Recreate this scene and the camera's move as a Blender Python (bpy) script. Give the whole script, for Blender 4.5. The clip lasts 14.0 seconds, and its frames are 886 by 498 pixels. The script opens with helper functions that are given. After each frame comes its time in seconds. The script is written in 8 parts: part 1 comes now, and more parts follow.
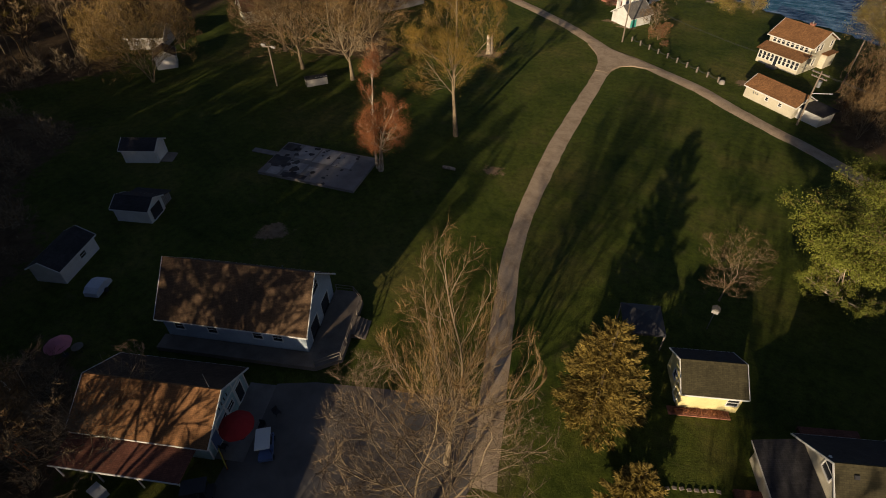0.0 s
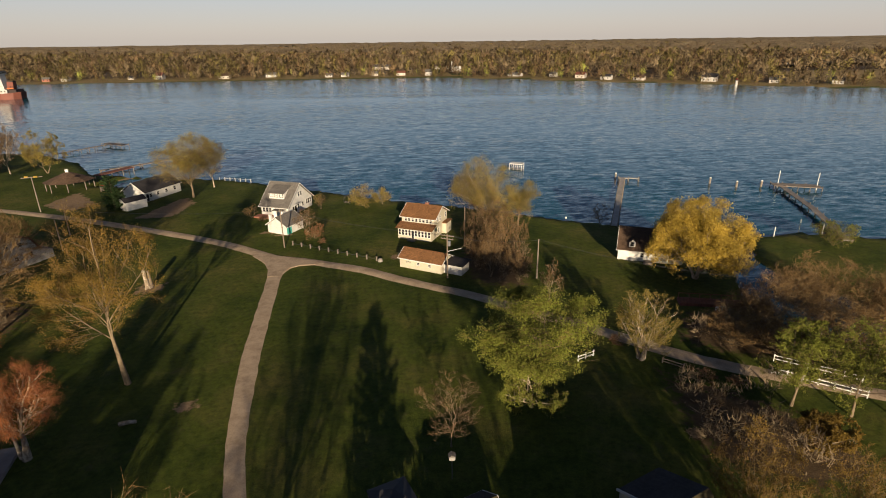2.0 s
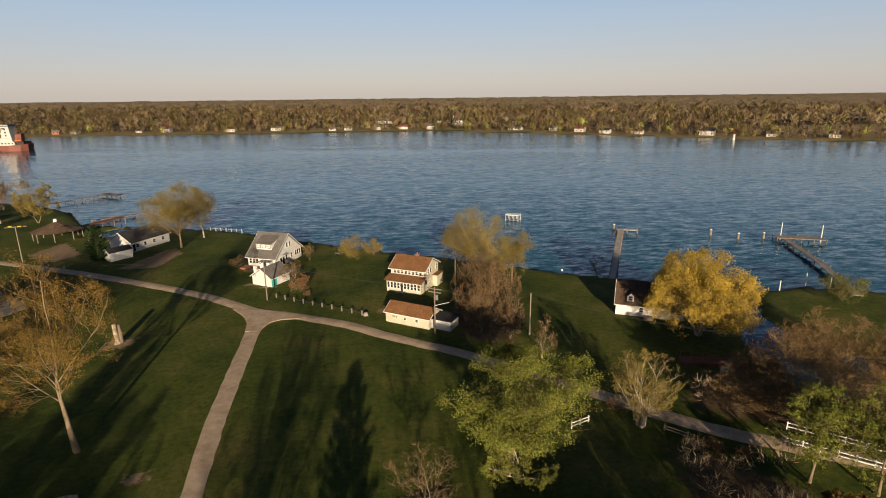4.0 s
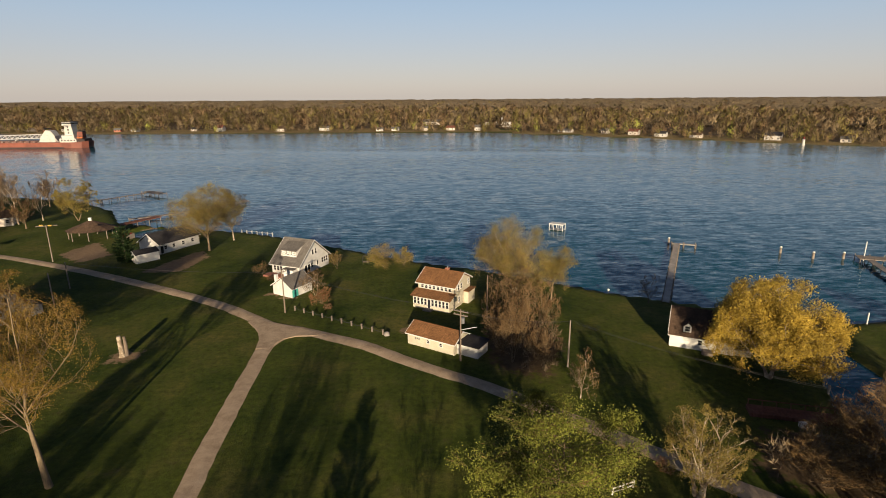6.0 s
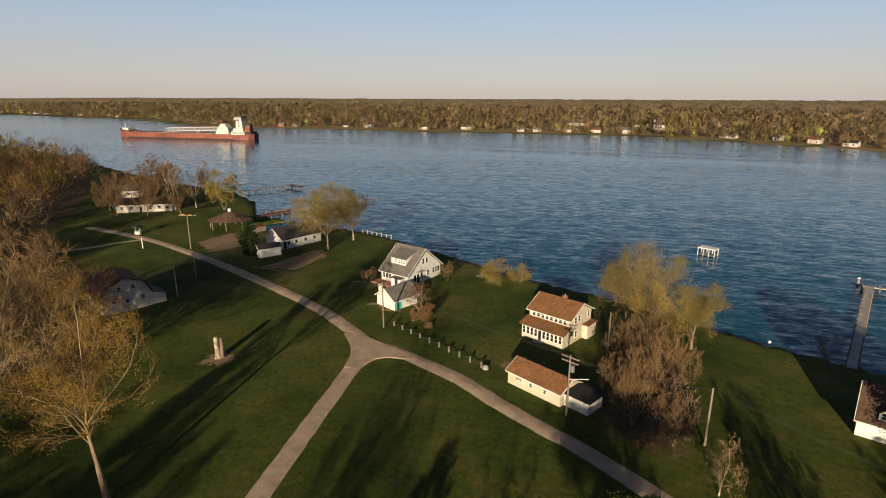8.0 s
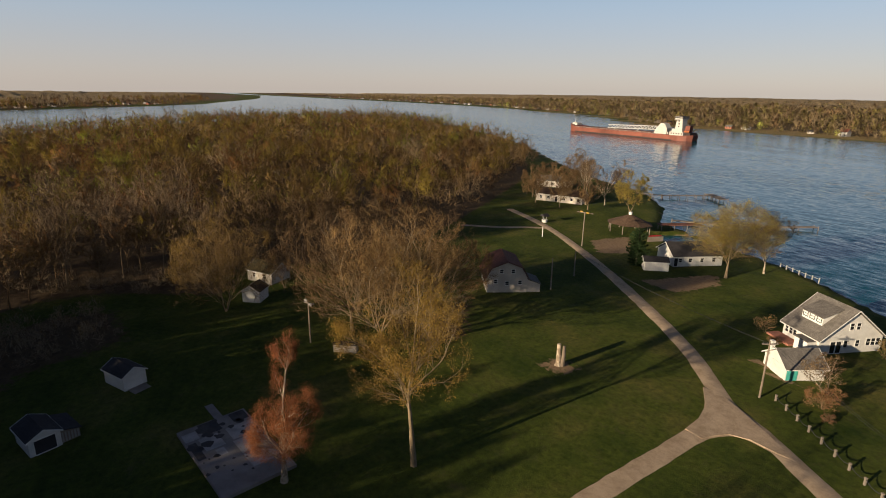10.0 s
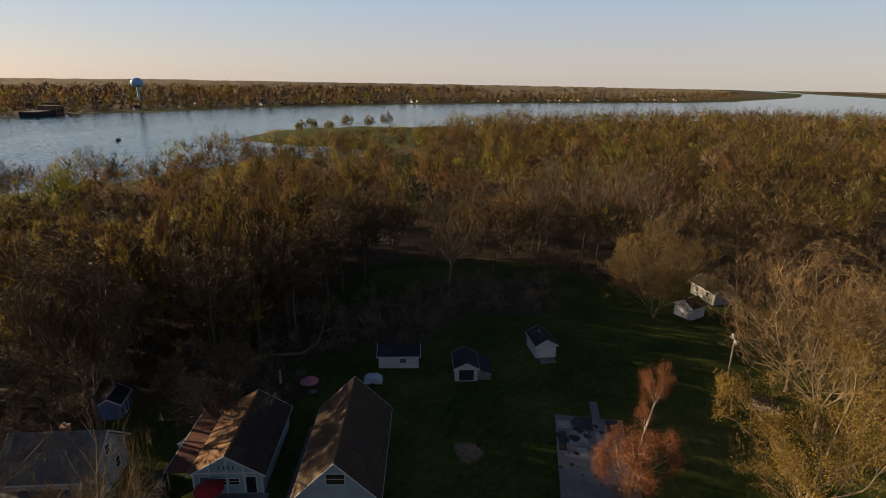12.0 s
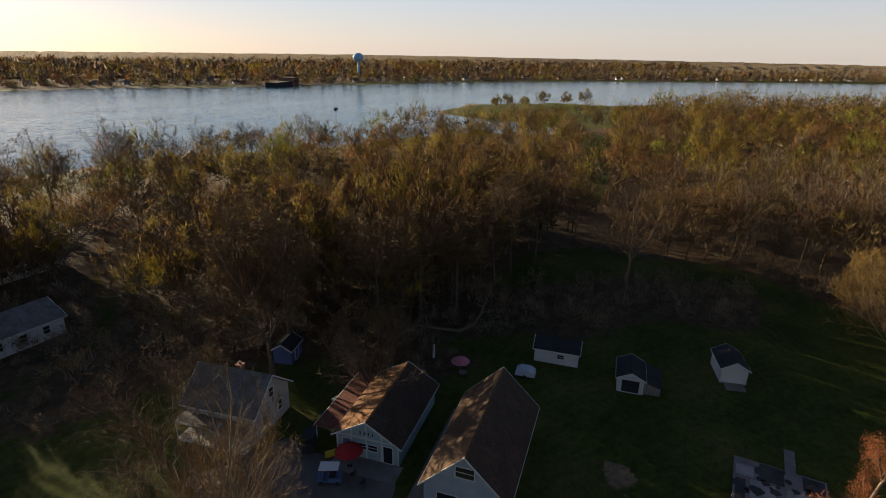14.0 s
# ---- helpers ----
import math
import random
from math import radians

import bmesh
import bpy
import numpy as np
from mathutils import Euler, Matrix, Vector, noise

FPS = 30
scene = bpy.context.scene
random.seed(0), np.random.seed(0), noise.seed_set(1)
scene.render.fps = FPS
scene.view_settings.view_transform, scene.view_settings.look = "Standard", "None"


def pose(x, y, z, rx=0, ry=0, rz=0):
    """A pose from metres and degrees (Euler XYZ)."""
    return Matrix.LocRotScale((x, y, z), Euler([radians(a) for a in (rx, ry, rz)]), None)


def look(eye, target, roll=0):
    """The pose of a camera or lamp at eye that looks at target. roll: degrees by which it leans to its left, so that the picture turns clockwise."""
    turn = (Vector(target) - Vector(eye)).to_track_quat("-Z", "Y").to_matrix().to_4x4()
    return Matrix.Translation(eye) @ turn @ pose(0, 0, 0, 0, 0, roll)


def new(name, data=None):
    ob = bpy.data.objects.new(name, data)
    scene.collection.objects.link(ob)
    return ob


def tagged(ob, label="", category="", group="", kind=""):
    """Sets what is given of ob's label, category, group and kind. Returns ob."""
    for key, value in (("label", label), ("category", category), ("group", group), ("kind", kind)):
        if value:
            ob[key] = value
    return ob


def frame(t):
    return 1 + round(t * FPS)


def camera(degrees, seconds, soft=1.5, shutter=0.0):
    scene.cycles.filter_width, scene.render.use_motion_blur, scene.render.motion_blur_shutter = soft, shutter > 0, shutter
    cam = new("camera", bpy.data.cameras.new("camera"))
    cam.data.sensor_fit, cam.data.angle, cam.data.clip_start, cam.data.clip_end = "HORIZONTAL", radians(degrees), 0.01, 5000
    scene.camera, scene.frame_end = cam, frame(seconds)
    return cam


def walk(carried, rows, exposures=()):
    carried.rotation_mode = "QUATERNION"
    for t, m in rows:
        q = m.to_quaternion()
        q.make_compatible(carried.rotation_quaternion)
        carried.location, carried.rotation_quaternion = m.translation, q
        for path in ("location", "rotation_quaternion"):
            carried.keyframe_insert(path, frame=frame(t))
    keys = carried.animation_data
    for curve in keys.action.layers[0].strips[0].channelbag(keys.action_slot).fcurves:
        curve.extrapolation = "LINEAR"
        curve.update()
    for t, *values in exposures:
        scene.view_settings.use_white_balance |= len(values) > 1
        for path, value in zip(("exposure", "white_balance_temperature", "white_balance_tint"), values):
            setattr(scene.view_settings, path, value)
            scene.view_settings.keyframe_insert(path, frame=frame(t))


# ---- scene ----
FOV = 78.21
cam = camera(FOV, 14.0, soft=1.0)
ROWS = [
    (0, look((-5.56, -9.73, 42.66), (-28.31, 28.56, 2.45), -0.80)),
    (0.5, look((-5.46, -9.62, 42.32), (-19.68, 33.37, 2.95), -0.68)),
    (1, look((-5.34, -9.44, 41.97), (-11.66, 39.03, 7.17), -0.81)),
    (1.5, look((-5.17, -9.26, 41.62), (-5.10, 43.34, 12.75), -0.89)),
    (2, look((-4.94, -8.87, 41.39), (-0.32, 46.84, 19.62), -0.75)),
    (2.5, look((-4.69, -8.55, 41.12), (1.17, 48.67, 24.07), -0.55)),
    (4.8, look((-0.27, -1.02, 39.96), (0.64, 56.68, 23.54), -0.69)),
    (5, look((0.00, 0.00, 40.00), (-0.00, 57.71, 23.56), -0.67)),
    (5.5, look((0.92, 2.66, 39.89), (0.88, 60.38, 23.51), -0.61)),
    (6, look((1.67, 5.55, 39.79), (1.01, 63.29, 23.47), -0.40)),
    (6.5, look((2.49, 8.48, 39.88), (-1.34, 66.09, 23.56), -0.25)),
    (7, look((3.33, 11.60, 39.82), (-2.79, 69.03, 23.56), -0.20)),
    (7.2, look((3.63, 12.95, 39.82), (-4.52, 70.12, 23.55), -0.11)),
    (9.3, look((5.23, 25.84, 40.44), (-30.21, 71.32, 23.84), 0.28)),
    (9.5, look((5.34, 26.95, 40.31), (-34.94, 68.21, 23.73), 0.38)),
    (10, look((5.03, 29.92, 40.33), (-44.36, 59.55, 23.54), 0.68)),
    (10.5, look((4.59, 32.91, 40.30), (-51.19, 47.03, 23.29), 0.67)),
    (11, look((3.70, 35.09, 40.40), (-53.74, 35.98, 23.09), 0.82)),
    (11.5, look((2.95, 36.46, 40.64), (-53.64, 27.00, 23.09), 0.98)),
    (12, look((1.70, 37.96, 40.80), (-52.37, 18.97, 23.03), 0.90)),
    (12.5, look((0.52, 38.75, 40.48), (-50.03, 11.66, 22.85), 0.80)),
    (13, look((-1.05, 38.85, 40.75), (-47.99, 6.06, 22.81), 0.85)),
    (13.5, look((-2.49, 38.44, 40.56), (-47.90, 3.53, 22.70), 0.87)),
    (14, look((-3.58, 37.55, 40.03), (-47.19, 1.71, 19.68), 0.96)),
]
EXPOSURES = [(0, 0.72), (0.5, 0.7), (1.0, 0.8), (1.5, 0.9), (2.0, 1.0), (5, 1.0), (9.5, 1.0), (10.5, 1.0), (12, 1.1), (13, 1.2), (14, 1.35)]
walk(cam, ROWS, EXPOSURES)

# ---------------------------------------------------------------- light
SUN_ELEV, SUN_AZ = 12.6, 178.0
world = bpy.data.worlds.new("evening_sky")
scene.world = world
world.use_nodes = True
wn = world.node_tree.nodes
wl = world.node_tree.links
sky = wn.new("ShaderNodeTexSky")
sky.sky_type = "NISHITA"
sky.sun_disc = False
sky.sun_elevation = radians(SUN_ELEV)
sky.sun_rotation = radians(SUN_AZ)
sky.altitude = 50.0
sky.air_density = 0.85
sky.dust_density = 0.5
sky.ozone_density = 2.2
wn["Background"].inputs["Strength"].default_value = 0.05
haze = wn.new("ShaderNodeMix")
haze.data_type, haze.blend_type = "RGBA", "MULTIPLY"
haze.inputs[0].default_value = 1.0
haze.inputs[7].default_value = (0.84, 0.76, 0.80, 1)
wl.new(sky.outputs["Color"], haze.inputs[6])
# pale evening haze that thins out with height
way = wn.new("ShaderNodeTexCoord")
height = wn.new("ShaderNodeSeparateXYZ")
wl.new(way.outputs["Generated"], height.inputs["Vector"])


def by_height(z0, z1, v0, v1):
    k = wn.new("ShaderNodeMapRange")
    k.interpolation_type = "SMOOTHSTEP"
    for sock, v in zip(("From Min", "From Max", "To Min", "To Max"), (z0, z1, v0, v1)):
        k.inputs[sock].default_value = v
    wl.new(height.outputs["Z"], k.inputs["Value"])
    return k.outputs["Result"]


tone = wn.new("ShaderNodeMix")
tone.data_type = "RGBA"
tone.inputs[6].default_value = (6.9, 6.1, 5.6, 1)
tone.inputs[7].default_value = (5.1, 6.4, 7.7, 1)
wl.new(by_height(0.0, 0.17, 0.0, 1.0), tone.inputs[0])
veil = wn.new("ShaderNodeMix")
veil.data_type = "RGBA"
wl.new(by_height(0.10, 0.40, 0.62, 0.0), veil.inputs[0])
wl.new(tone.outputs[2], veil.inputs[7])
wl.new(haze.outputs[2], veil.inputs[6])
wl.new(veil.outputs[2], wn["Background"].inputs["Color"])

sun_data = bpy.data.lights.new("sun", "SUN")
sun_data.energy = 5.0
sun_data.angle = radians(0.6)
sun_data.color = (1.0, 0.80, 0.55)
sun = new("sun", sun_data)
sun.matrix_world = look((9, -250, 56), (0, 0, 0))

# ---------------------------------------------------------------- materials
def material(name, rough=0.8, metal=0.0, spec=0.3):
    m = bpy.data.materials.new(name)
    m.use_nodes = True
    b = m.node_tree.nodes["Principled BSDF"]
    b.inputs["Roughness"].default_value = rough
    b.inputs["Metallic"].default_value = metal
    b.inputs["Specular IOR Level"].default_value = spec
    return m, m.node_tree.nodes, m.node_tree.links, b


def noise_node(nodes, links, vec, scale, detail=4.0, rough=0.6, stretch=None):
    n = nodes.new("ShaderNodeTexNoise")
    n.inputs["Scale"].default_value = scale
    n.inputs["Detail"].default_value = detail
    n.inputs["Roughness"].default_value = rough
    if stretch:
        mp = nodes.new("ShaderNodeMapping")
        mp.inputs["Scale"].default_value = stretch
        links.new(vec, mp.inputs["Vector"])
        vec = mp.outputs["Vector"]
    links.new(vec, n.inputs["Vector"])
    return n.outputs["Fac"]


def ramp(nodes, links, fac, stops):
    r = nodes.new("ShaderNodeValToRGB")
    e = r.color_ramp.elements
    while len(e) < len(stops):
        e.new(0.5)
    for k, (p, c) in zip(e, stops):
        k.position, k.color = p, (*c, 1)
    links.new(fac, r.inputs["Fac"])
    return r.outputs["Color"]


def mix(nodes, links, fac, a, b, mode="MIX"):
    n = nodes.new("ShaderNodeMix")
    n.data_type, n.blend_type = "RGBA", mode
    for sock, v in ((n.inputs[0], fac), (n.inputs[6], a), (n.inputs[7], b)):
        if isinstance(v, (int, float)):
            sock.default_value = v
        elif isinstance(v, tuple):
            sock.default_value = (*v, 1)
        else:
            links.new(v, sock)
    return n.outputs[2]


def bump(nodes, links, bsdf, height, strength, distance):
    n = nodes.new("ShaderNodeBump")
    n.inputs["Strength"].default_value = strength
    n.inputs["Distance"].default_value = distance
    links.new(height, n.inputs["Height"])
    links.new(n.outputs["Normal"], bsdf.inputs["Normal"])


def plain(name, col, var=0.25, scale=3.0, rough=0.8, metal=0.0, bump_d=0.01, fine=40.0):
    """A surface of one colour with stains at two scales and fine relief."""
    m, n, l, b = material(name, rough, metal)
    vec = n.new("ShaderNodeTexCoord").outputs["Object"]
    dark = tuple(c * (1 - var) for c in col)
    light = tuple(min(1, c * (1 + var * 0.6)) for c in col)
    big = ramp(n, l, noise_node(n, l, vec, scale * 0.25), [(0.3, dark), (0.7, light)])
    small = ramp(n, l, noise_node(n, l, vec, fine), [(0.3, (0.8, 0.8, 0.8)), (0.7, (1.1, 1.1, 1.1))])
    l.new(mix(n, l, 0.7, big, small, "MULTIPLY"), b.inputs["Base Color"])
    bump(n, l, b, noise_node(n, l, vec, fine), 0.4, bump_d)
    return m


def banded(name, col, pitch, axis="Z", var=0.15, rough=0.6, depth=0.012, metal=0.0):
    """Lapped siding, boards or roof courses: fine ridges along one object axis."""
    m, n, l, b = material(name, rough, metal)
    vec = n.new("ShaderNodeTexCoord").outputs["Object"]
    w = n.new("ShaderNodeTexWave")
    w.wave_type, w.bands_direction, w.wave_profile = "BANDS", axis, "SAW"
    w.inputs["Scale"].default_value = 0.314 / pitch
    w.inputs["Distortion"].default_value = 0.0
    l.new(vec, w.inputs["Vector"])
    dark = tuple(c * (1 - var) for c in col)
    light = tuple(min(1, c * (1 + var * 0.5)) for c in col)
    big = ramp(n, l, noise_node(n, l, vec, 0.7), [(0.3, dark), (0.7, light)])
    fine = ramp(n, l, noise_node(n, l, vec, 14.0), [(0.3, (0.85, 0.85, 0.85)), (0.7, (1.05, 1.05, 1.05))])
    c1 = mix(n, l, 0.8, big, fine, "MULTIPLY")
    seam = ramp(n, l, w.outputs["Fac"], [(0.0, (0.72, 0.72, 0.72)), (0.12, (1, 1, 1))])
    l.new(mix(n, l, 1.0, c1, seam, "MULTIPLY"), b.inputs["Base Color"])
    bump(n, l, b, w.outputs["Fac"], 0.5, depth)
    return m


def shingle(name, col, var=0.3):
    """Asphalt shingles with patches of weathering."""
    m, n, l, b = material(name, 0.9, 0.0, 0.2)
    vec = n.new("ShaderNodeTexCoord").outputs["Object"]
    br = n.new("ShaderNodeTexBrick")
    br.inputs["Scale"].default_value = 1.0
    br.inputs["Brick Width"].default_value = 0.32
    br.inputs["Row Height"].default_value = 0.15
    br.inputs["Mortar Size"].default_value = 0.008
    br.inputs["Color1"].default_value = (*[c * 0.8 for c in col], 1)
    br.inputs["Color2"].default_value = (*[min(1, c * 1.15) for c in col], 1)
    br.inputs["Mortar"].default_value = (*[c * 0.5 for c in col], 1)
    l.new(vec, br.inputs["Vector"])
    big = ramp(n, l, noise_node(n, l, vec, 0.5, 6), [(0.3, (1 - var,) * 3), (0.7, (1 + var * 0.5,) * 3)])
    streak = ramp(n, l, noise_node(n, l, vec, 2.0, 4, 0.6, (2.0, 0.3, 1.0)), [(0.35, (0.8,) * 3), (0.65, (1.08,) * 3)])
    c = mix(n, l, 1.0, br.outputs["Color"], big, "MULTIPLY")
    l.new(mix(n, l, 1.0, c, streak, "MULTIPLY"), b.inputs["Base Color"])
    bump(n, l, b, br.outputs["Fac"], 0.3, 0.01)
    return m


def foliage(name, cols, scale=0.12, rough=0.8, translucent=0.25, spread=1.0):
    """Leaves, buds or twigs: colour differs from piece to piece (spread) and from tree to tree."""
    mid = cols[len(cols) // 2]
    cols = [tuple(m + (c - m) * spread for c, m in zip(col, mid)) for col in cols]
    m, n, l, b = material(name, rough, 0.0, 0.2)
    geo = n.new("ShaderNodeNewGeometry")
    one = ramp(n, l, geo.outputs["Random Per Island"], [(i / (len(cols) - 1), c) for i, c in enumerate(cols)])
    big = ramp(n, l, noise_node(n, l, geo.outputs["Position"], scale, 3), [(0.32, (0.5, 0.5, 0.5)), (0.68, (1.4, 1.38, 1.3))])
    c = mix(n, l, 1.0, one, big, "MULTIPLY")
    l.new(c, b.inputs["Base Color"])
    tr = n.new("ShaderNodeBsdfTranslucent")
    l.new(c, tr.inputs["Color"])
    ms = n.new("ShaderNodeMixShader")
    ms.inputs[0].default_value = translucent
    out = n["Material Output"]
    l.new(b.outputs[0], ms.inputs[1])
    l.new(tr.outputs[0], ms.inputs[2])
    l.new(ms.outputs[0], out.inputs["Surface"])
    return m


def bark(name, col, pale=None):
    m, n, l, b = material(name, 0.95, 0.0, 0.1)
    vec = n.new("ShaderNodeNewGeometry").outputs["Position"]
    f1 = noise_node(n, l, vec, 6.0, 5, 0.7, (1, 1, 0.25))
    c1 = ramp(n, l, f1, [(0.3, tuple(c * 0.6 for c in col)), (0.7, tuple(min(1, c * 1.25) for c in col))])
    if pale:
        f2 = noise_node(n, l, vec, 1.3, 4, 0.6)
        s = ramp(n, l, f2, [(0.45, (0, 0, 0)), (0.55, (1, 1, 1))])
        c1 = mix(n, l, s, c1, pale)
    l.new(c1, b.inputs["Base Color"])
    bump(n, l, b, f1, 0.6, 0.03)
    return m


# ground: lawn, woodland litter, dirt and sand by the "cover" attribute (r litter, g dirt, b dry field)
M_GROUND, n, l, b = material("lawn_and_litter", 0.95, 0.0, 0.1)
vec = n.new("ShaderNodeNewGeometry").outputs["Position"]
cov = n.new("ShaderNodeVertexColor")
cov.layer_name = "cover"
sep = n.new("ShaderNodeSeparateColor")
l.new(cov.outputs["Color"], sep.inputs["Color"])
g1 = ramp(n, l, noise_node(n, l, vec, 0.07, 6, 0.65), [(0.32, (0.022, 0.038, 0.005)), (0.5, (0.050, 0.064, 0.010)), (0.66, (0.090, 0.085, 0.022))])
g2 = ramp(n, l, noise_node(n, l, vec, 1.1, 6, 0.75), [(0.3, (0.5, 0.55, 0.45)), (0.5, (1.0, 1.0, 1.0)), (0.7, (1.5, 1.38, 1.15))])
g3 = ramp(n, l, noise_node(n, l, vec, 9.0, 3, 0.7), [(0.25, (0.6, 0.6, 0.6)), (0.75, (1.3, 1.3, 1.25))])
grass = mix(n, l, 1.0, mix(n, l, 1.0, g1, g2, "MULTIPLY"), g3, "MULTIPLY")
dry = ramp(n, l, noise_node(n, l, vec, 0.35, 6, 0.8), [(0.56, (0, 0, 0)), (0.72, (0.75, 0.75, 0.75))])
grass = mix(n, l, dry, grass, (0.075, 0.065, 0.028))
lit1 = ramp(n, l, noise_node(n, l, vec, 0.5, 8, 0.75), [(0.3, (0.040, 0.027, 0.015)), (0.6, (0.095, 0.065, 0.036)), (0.8, (0.06, 0.066, 0.020))])
dirt = ramp(n, l, noise_node(n, l, vec, 1.5, 8, 0.7), [(0.3, (0.13, 0.085, 0.05)), (0.7, (0.26, 0.18, 0.11))])
field = ramp(n, l, noise_node(n, l, vec, 0.03, 5, 0.6, (1, 6, 1)), [(0.3, (0.16, 0.11, 0.05)), (0.7, (0.26, 0.19, 0.09))])
edge = noise_node(n, l, vec, 0.8, 5, 0.7)


def soft_mask(chan):
    a = n.new("ShaderNodeMath")
    a.operation = "ADD"
    l.new(chan, a.inputs[0])
    l.new(edge, a.inputs[1])
    return ramp(n, l, a.outputs[0], [(0.88, (0, 0, 0)), (1.0, (1, 1, 1))])


c = mix(n, l, soft_mask(sep.outputs["Red"]), grass, lit1)
c = mix(n, l, soft_mask(sep.outputs["Green"]), c, dirt)
c = mix(n, l, soft_mask(sep.outputs["Blue"]), c, field)
l.new(c, b.inputs["Base Color"])
bump(n, l, b, noise_node(n, l, vec, 5.0, 6, 0.8), 0.9, 0.12)

# river water
M_WATER, n, l, b = material("river_water", 0.12, 0.0, 0.44)
b.inputs["IOR"].default_value = 1.333
vec = n.new("ShaderNodeNewGeometry").outputs["Position"]
b.inputs["Base Color"].default_value = (0.002, 0.046, 0.066, 1)
mp = n.new("ShaderNodeMapping")
mp.inputs["Scale"].default_value = (0.75, 2.3, 1.0)
l.new(vec, mp.inputs["Vector"])
tilt = []
for size, detail, amount in ((0.07, 3.0, 0.10), (0.24, 2.0, 0.34), (0.75, 3.0, 0.34)):
    t1 = n.new("ShaderNodeTexNoise")
    t1.inputs["Scale"].default_value = size
    t1.inputs["Detail"].default_value = detail
    t1.inputs["Roughness"].default_value = 0.6
    l.new(mp.outputs["Vector"], t1.inputs["Vector"])
    t2 = n.new("ShaderNodeVectorMath")
    t2.operation = "SUBTRACT"
    t2.inputs[1].default_value = (0.5, 0.5, 0.5)
    l.new(t1.outputs["Color"], t2.inputs[0])
    t3 = n.new("ShaderNodeVectorMath")
    t3.operation = "MULTIPLY"
    t3.inputs[1].default_value = (amount * 0.7, amount, 0.0)
    l.new(t2.outputs[0], t3.inputs[0])
    tilt.append(t3.outputs[0])
total = n.new("ShaderNodeVectorMath")
l.new(tilt[0], total.inputs[0])
l.new(tilt[1], total.inputs[1])
both = total
total = n.new("ShaderNodeVectorMath")
l.new(both.outputs[0], total.inputs[0])
l.new(tilt[2], total.inputs[1])
patch = ramp(n, l, noise_node(n, l, vec, 0.010, 5, 0.6, (0.35, 2.2, 1.0)), [(0.35, (0.6, 0.6, 0.6)), (0.65, (1.1, 1.1, 1.1))])
# the freighter's wake: bands of smoothed and of churned water that spread behind the stern
where = n.new("ShaderNodeSeparateXYZ")
l.new(vec, where.inputs["Vector"])
wob = noise_node(n, l, vec, 0.012, 4, 0.6)


def sums(op, a, b_):
    k = n.new("ShaderNodeMath")
    k.operation = op
    for sock, v in zip(k.inputs, (a, b_)):
        if isinstance(v, (int, float)):
            sock.default_value = v
        else:
            l.new(v, sock)
    return k.outputs[0]


along = sums("ADD", where.outputs["X"], 300.0)
off = sums("ADD", sums("SUBTRACT", where.outputs["Y"], 478.0), sums("MULTIPLY", along, 0.12))
off = sums("ADD", off, sums("MULTIPLY", sums("SUBTRACT", wob, 0.5), 60.0))
behind = ramp(n, l, sums("MULTIPLY", along, 0.004), [(0.0, (0, 0, 0)), (0.03, (1, 1, 1))])
band = ramp(n, l, sums("ADD", sums("MULTIPLY", off, 0.004), 0.5), [(0.28, (1, 1, 1)), (0.34, (0.35, 0.35, 0.35)), (0.40, (1, 1, 1)), (0.46, (1.7, 1.7, 1.7)), (0.50, (0.5, 0.5, 0.5)), (0.54, (1.8, 1.8, 1.8)), (0.60, (1, 1, 1))])
patch = mix(n, l, 1.0, patch, mix(n, l, behind, (1, 1, 1), band), "MULTIPLY")
calm = n.new("ShaderNodeVectorMath")
calm.operation = "MULTIPLY"
l.new(total.outputs[0], calm.inputs[0])
l.new(patch, calm.inputs[1])
up_ = n.new("ShaderNodeVectorMath")
up_.inputs[1].default_value = (0.0, 0.0, 1.0)
l.new(calm.outputs[0], up_.inputs[0])
unit = n.new("ShaderNodeVectorMath")
unit.operation = "NORMALIZE"
l.new(up_.outputs[0], unit.inputs[0])
l.new(unit.outputs[0], b.inputs["Normal"])

# gravel of the lanes
M_ROAD, n, l, b = material("gravel_lane", 0.95, 0.0, 0.15)
vec = n.new("ShaderNodeNewGeometry").outputs["Position"]
c1 = ramp(n, l, noise_node(n, l, vec, 0.5, 6, 0.7), [(0.3, (0.24, 0.175, 0.115)), (0.7, (0.43, 0.33, 0.23))])
c2 = ramp(n, l, noise_node(n, l, vec, 12.0, 3, 0.8), [(0.25, (0.65, 0.65, 0.65)), (0.75, (1.25, 1.25, 1.25))])
l.new(mix(n, l, 1.0, c1, c2, "MULTIPLY"), b.inputs["Base Color"])
bump(n, l, b, noise_node(n, l, vec, 8.0, 5, 0.8), 0.8, 0.05)

M_ASPHALT = plain("worn_asphalt", (0.115, 0.102, 0.092), 0.35, 1.0, 0.9, 0, 0.01, 25)
M_CONC = plain("old_concrete", (0.180, 0.162, 0.150), 0.35, 1.5, 0.9, 0, 0.01, 18)
M_CONC_DARK = plain("stained_concrete", (0.050, 0.045, 0.043), 0.5, 3.0, 0.9, 0, 0.01, 18)
M_TILE = plain("pale_patch_of_tile", (0.270, 0.252, 0.240), 0.3, 3.0, 0.7, 0, 0.005, 18)
M_STONE = plain("shore_stone", (0.22, 0.20, 0.18), 0.4, 2.0, 0.95, 0, 0.05, 9)
M_WHITE = banded("white_lap_siding", (0.53, 0.52, 0.495), 0.15)
M_WHITEP = plain("white_paint", (0.55, 0.54, 0.515), 0.12, 2.0, 0.6)
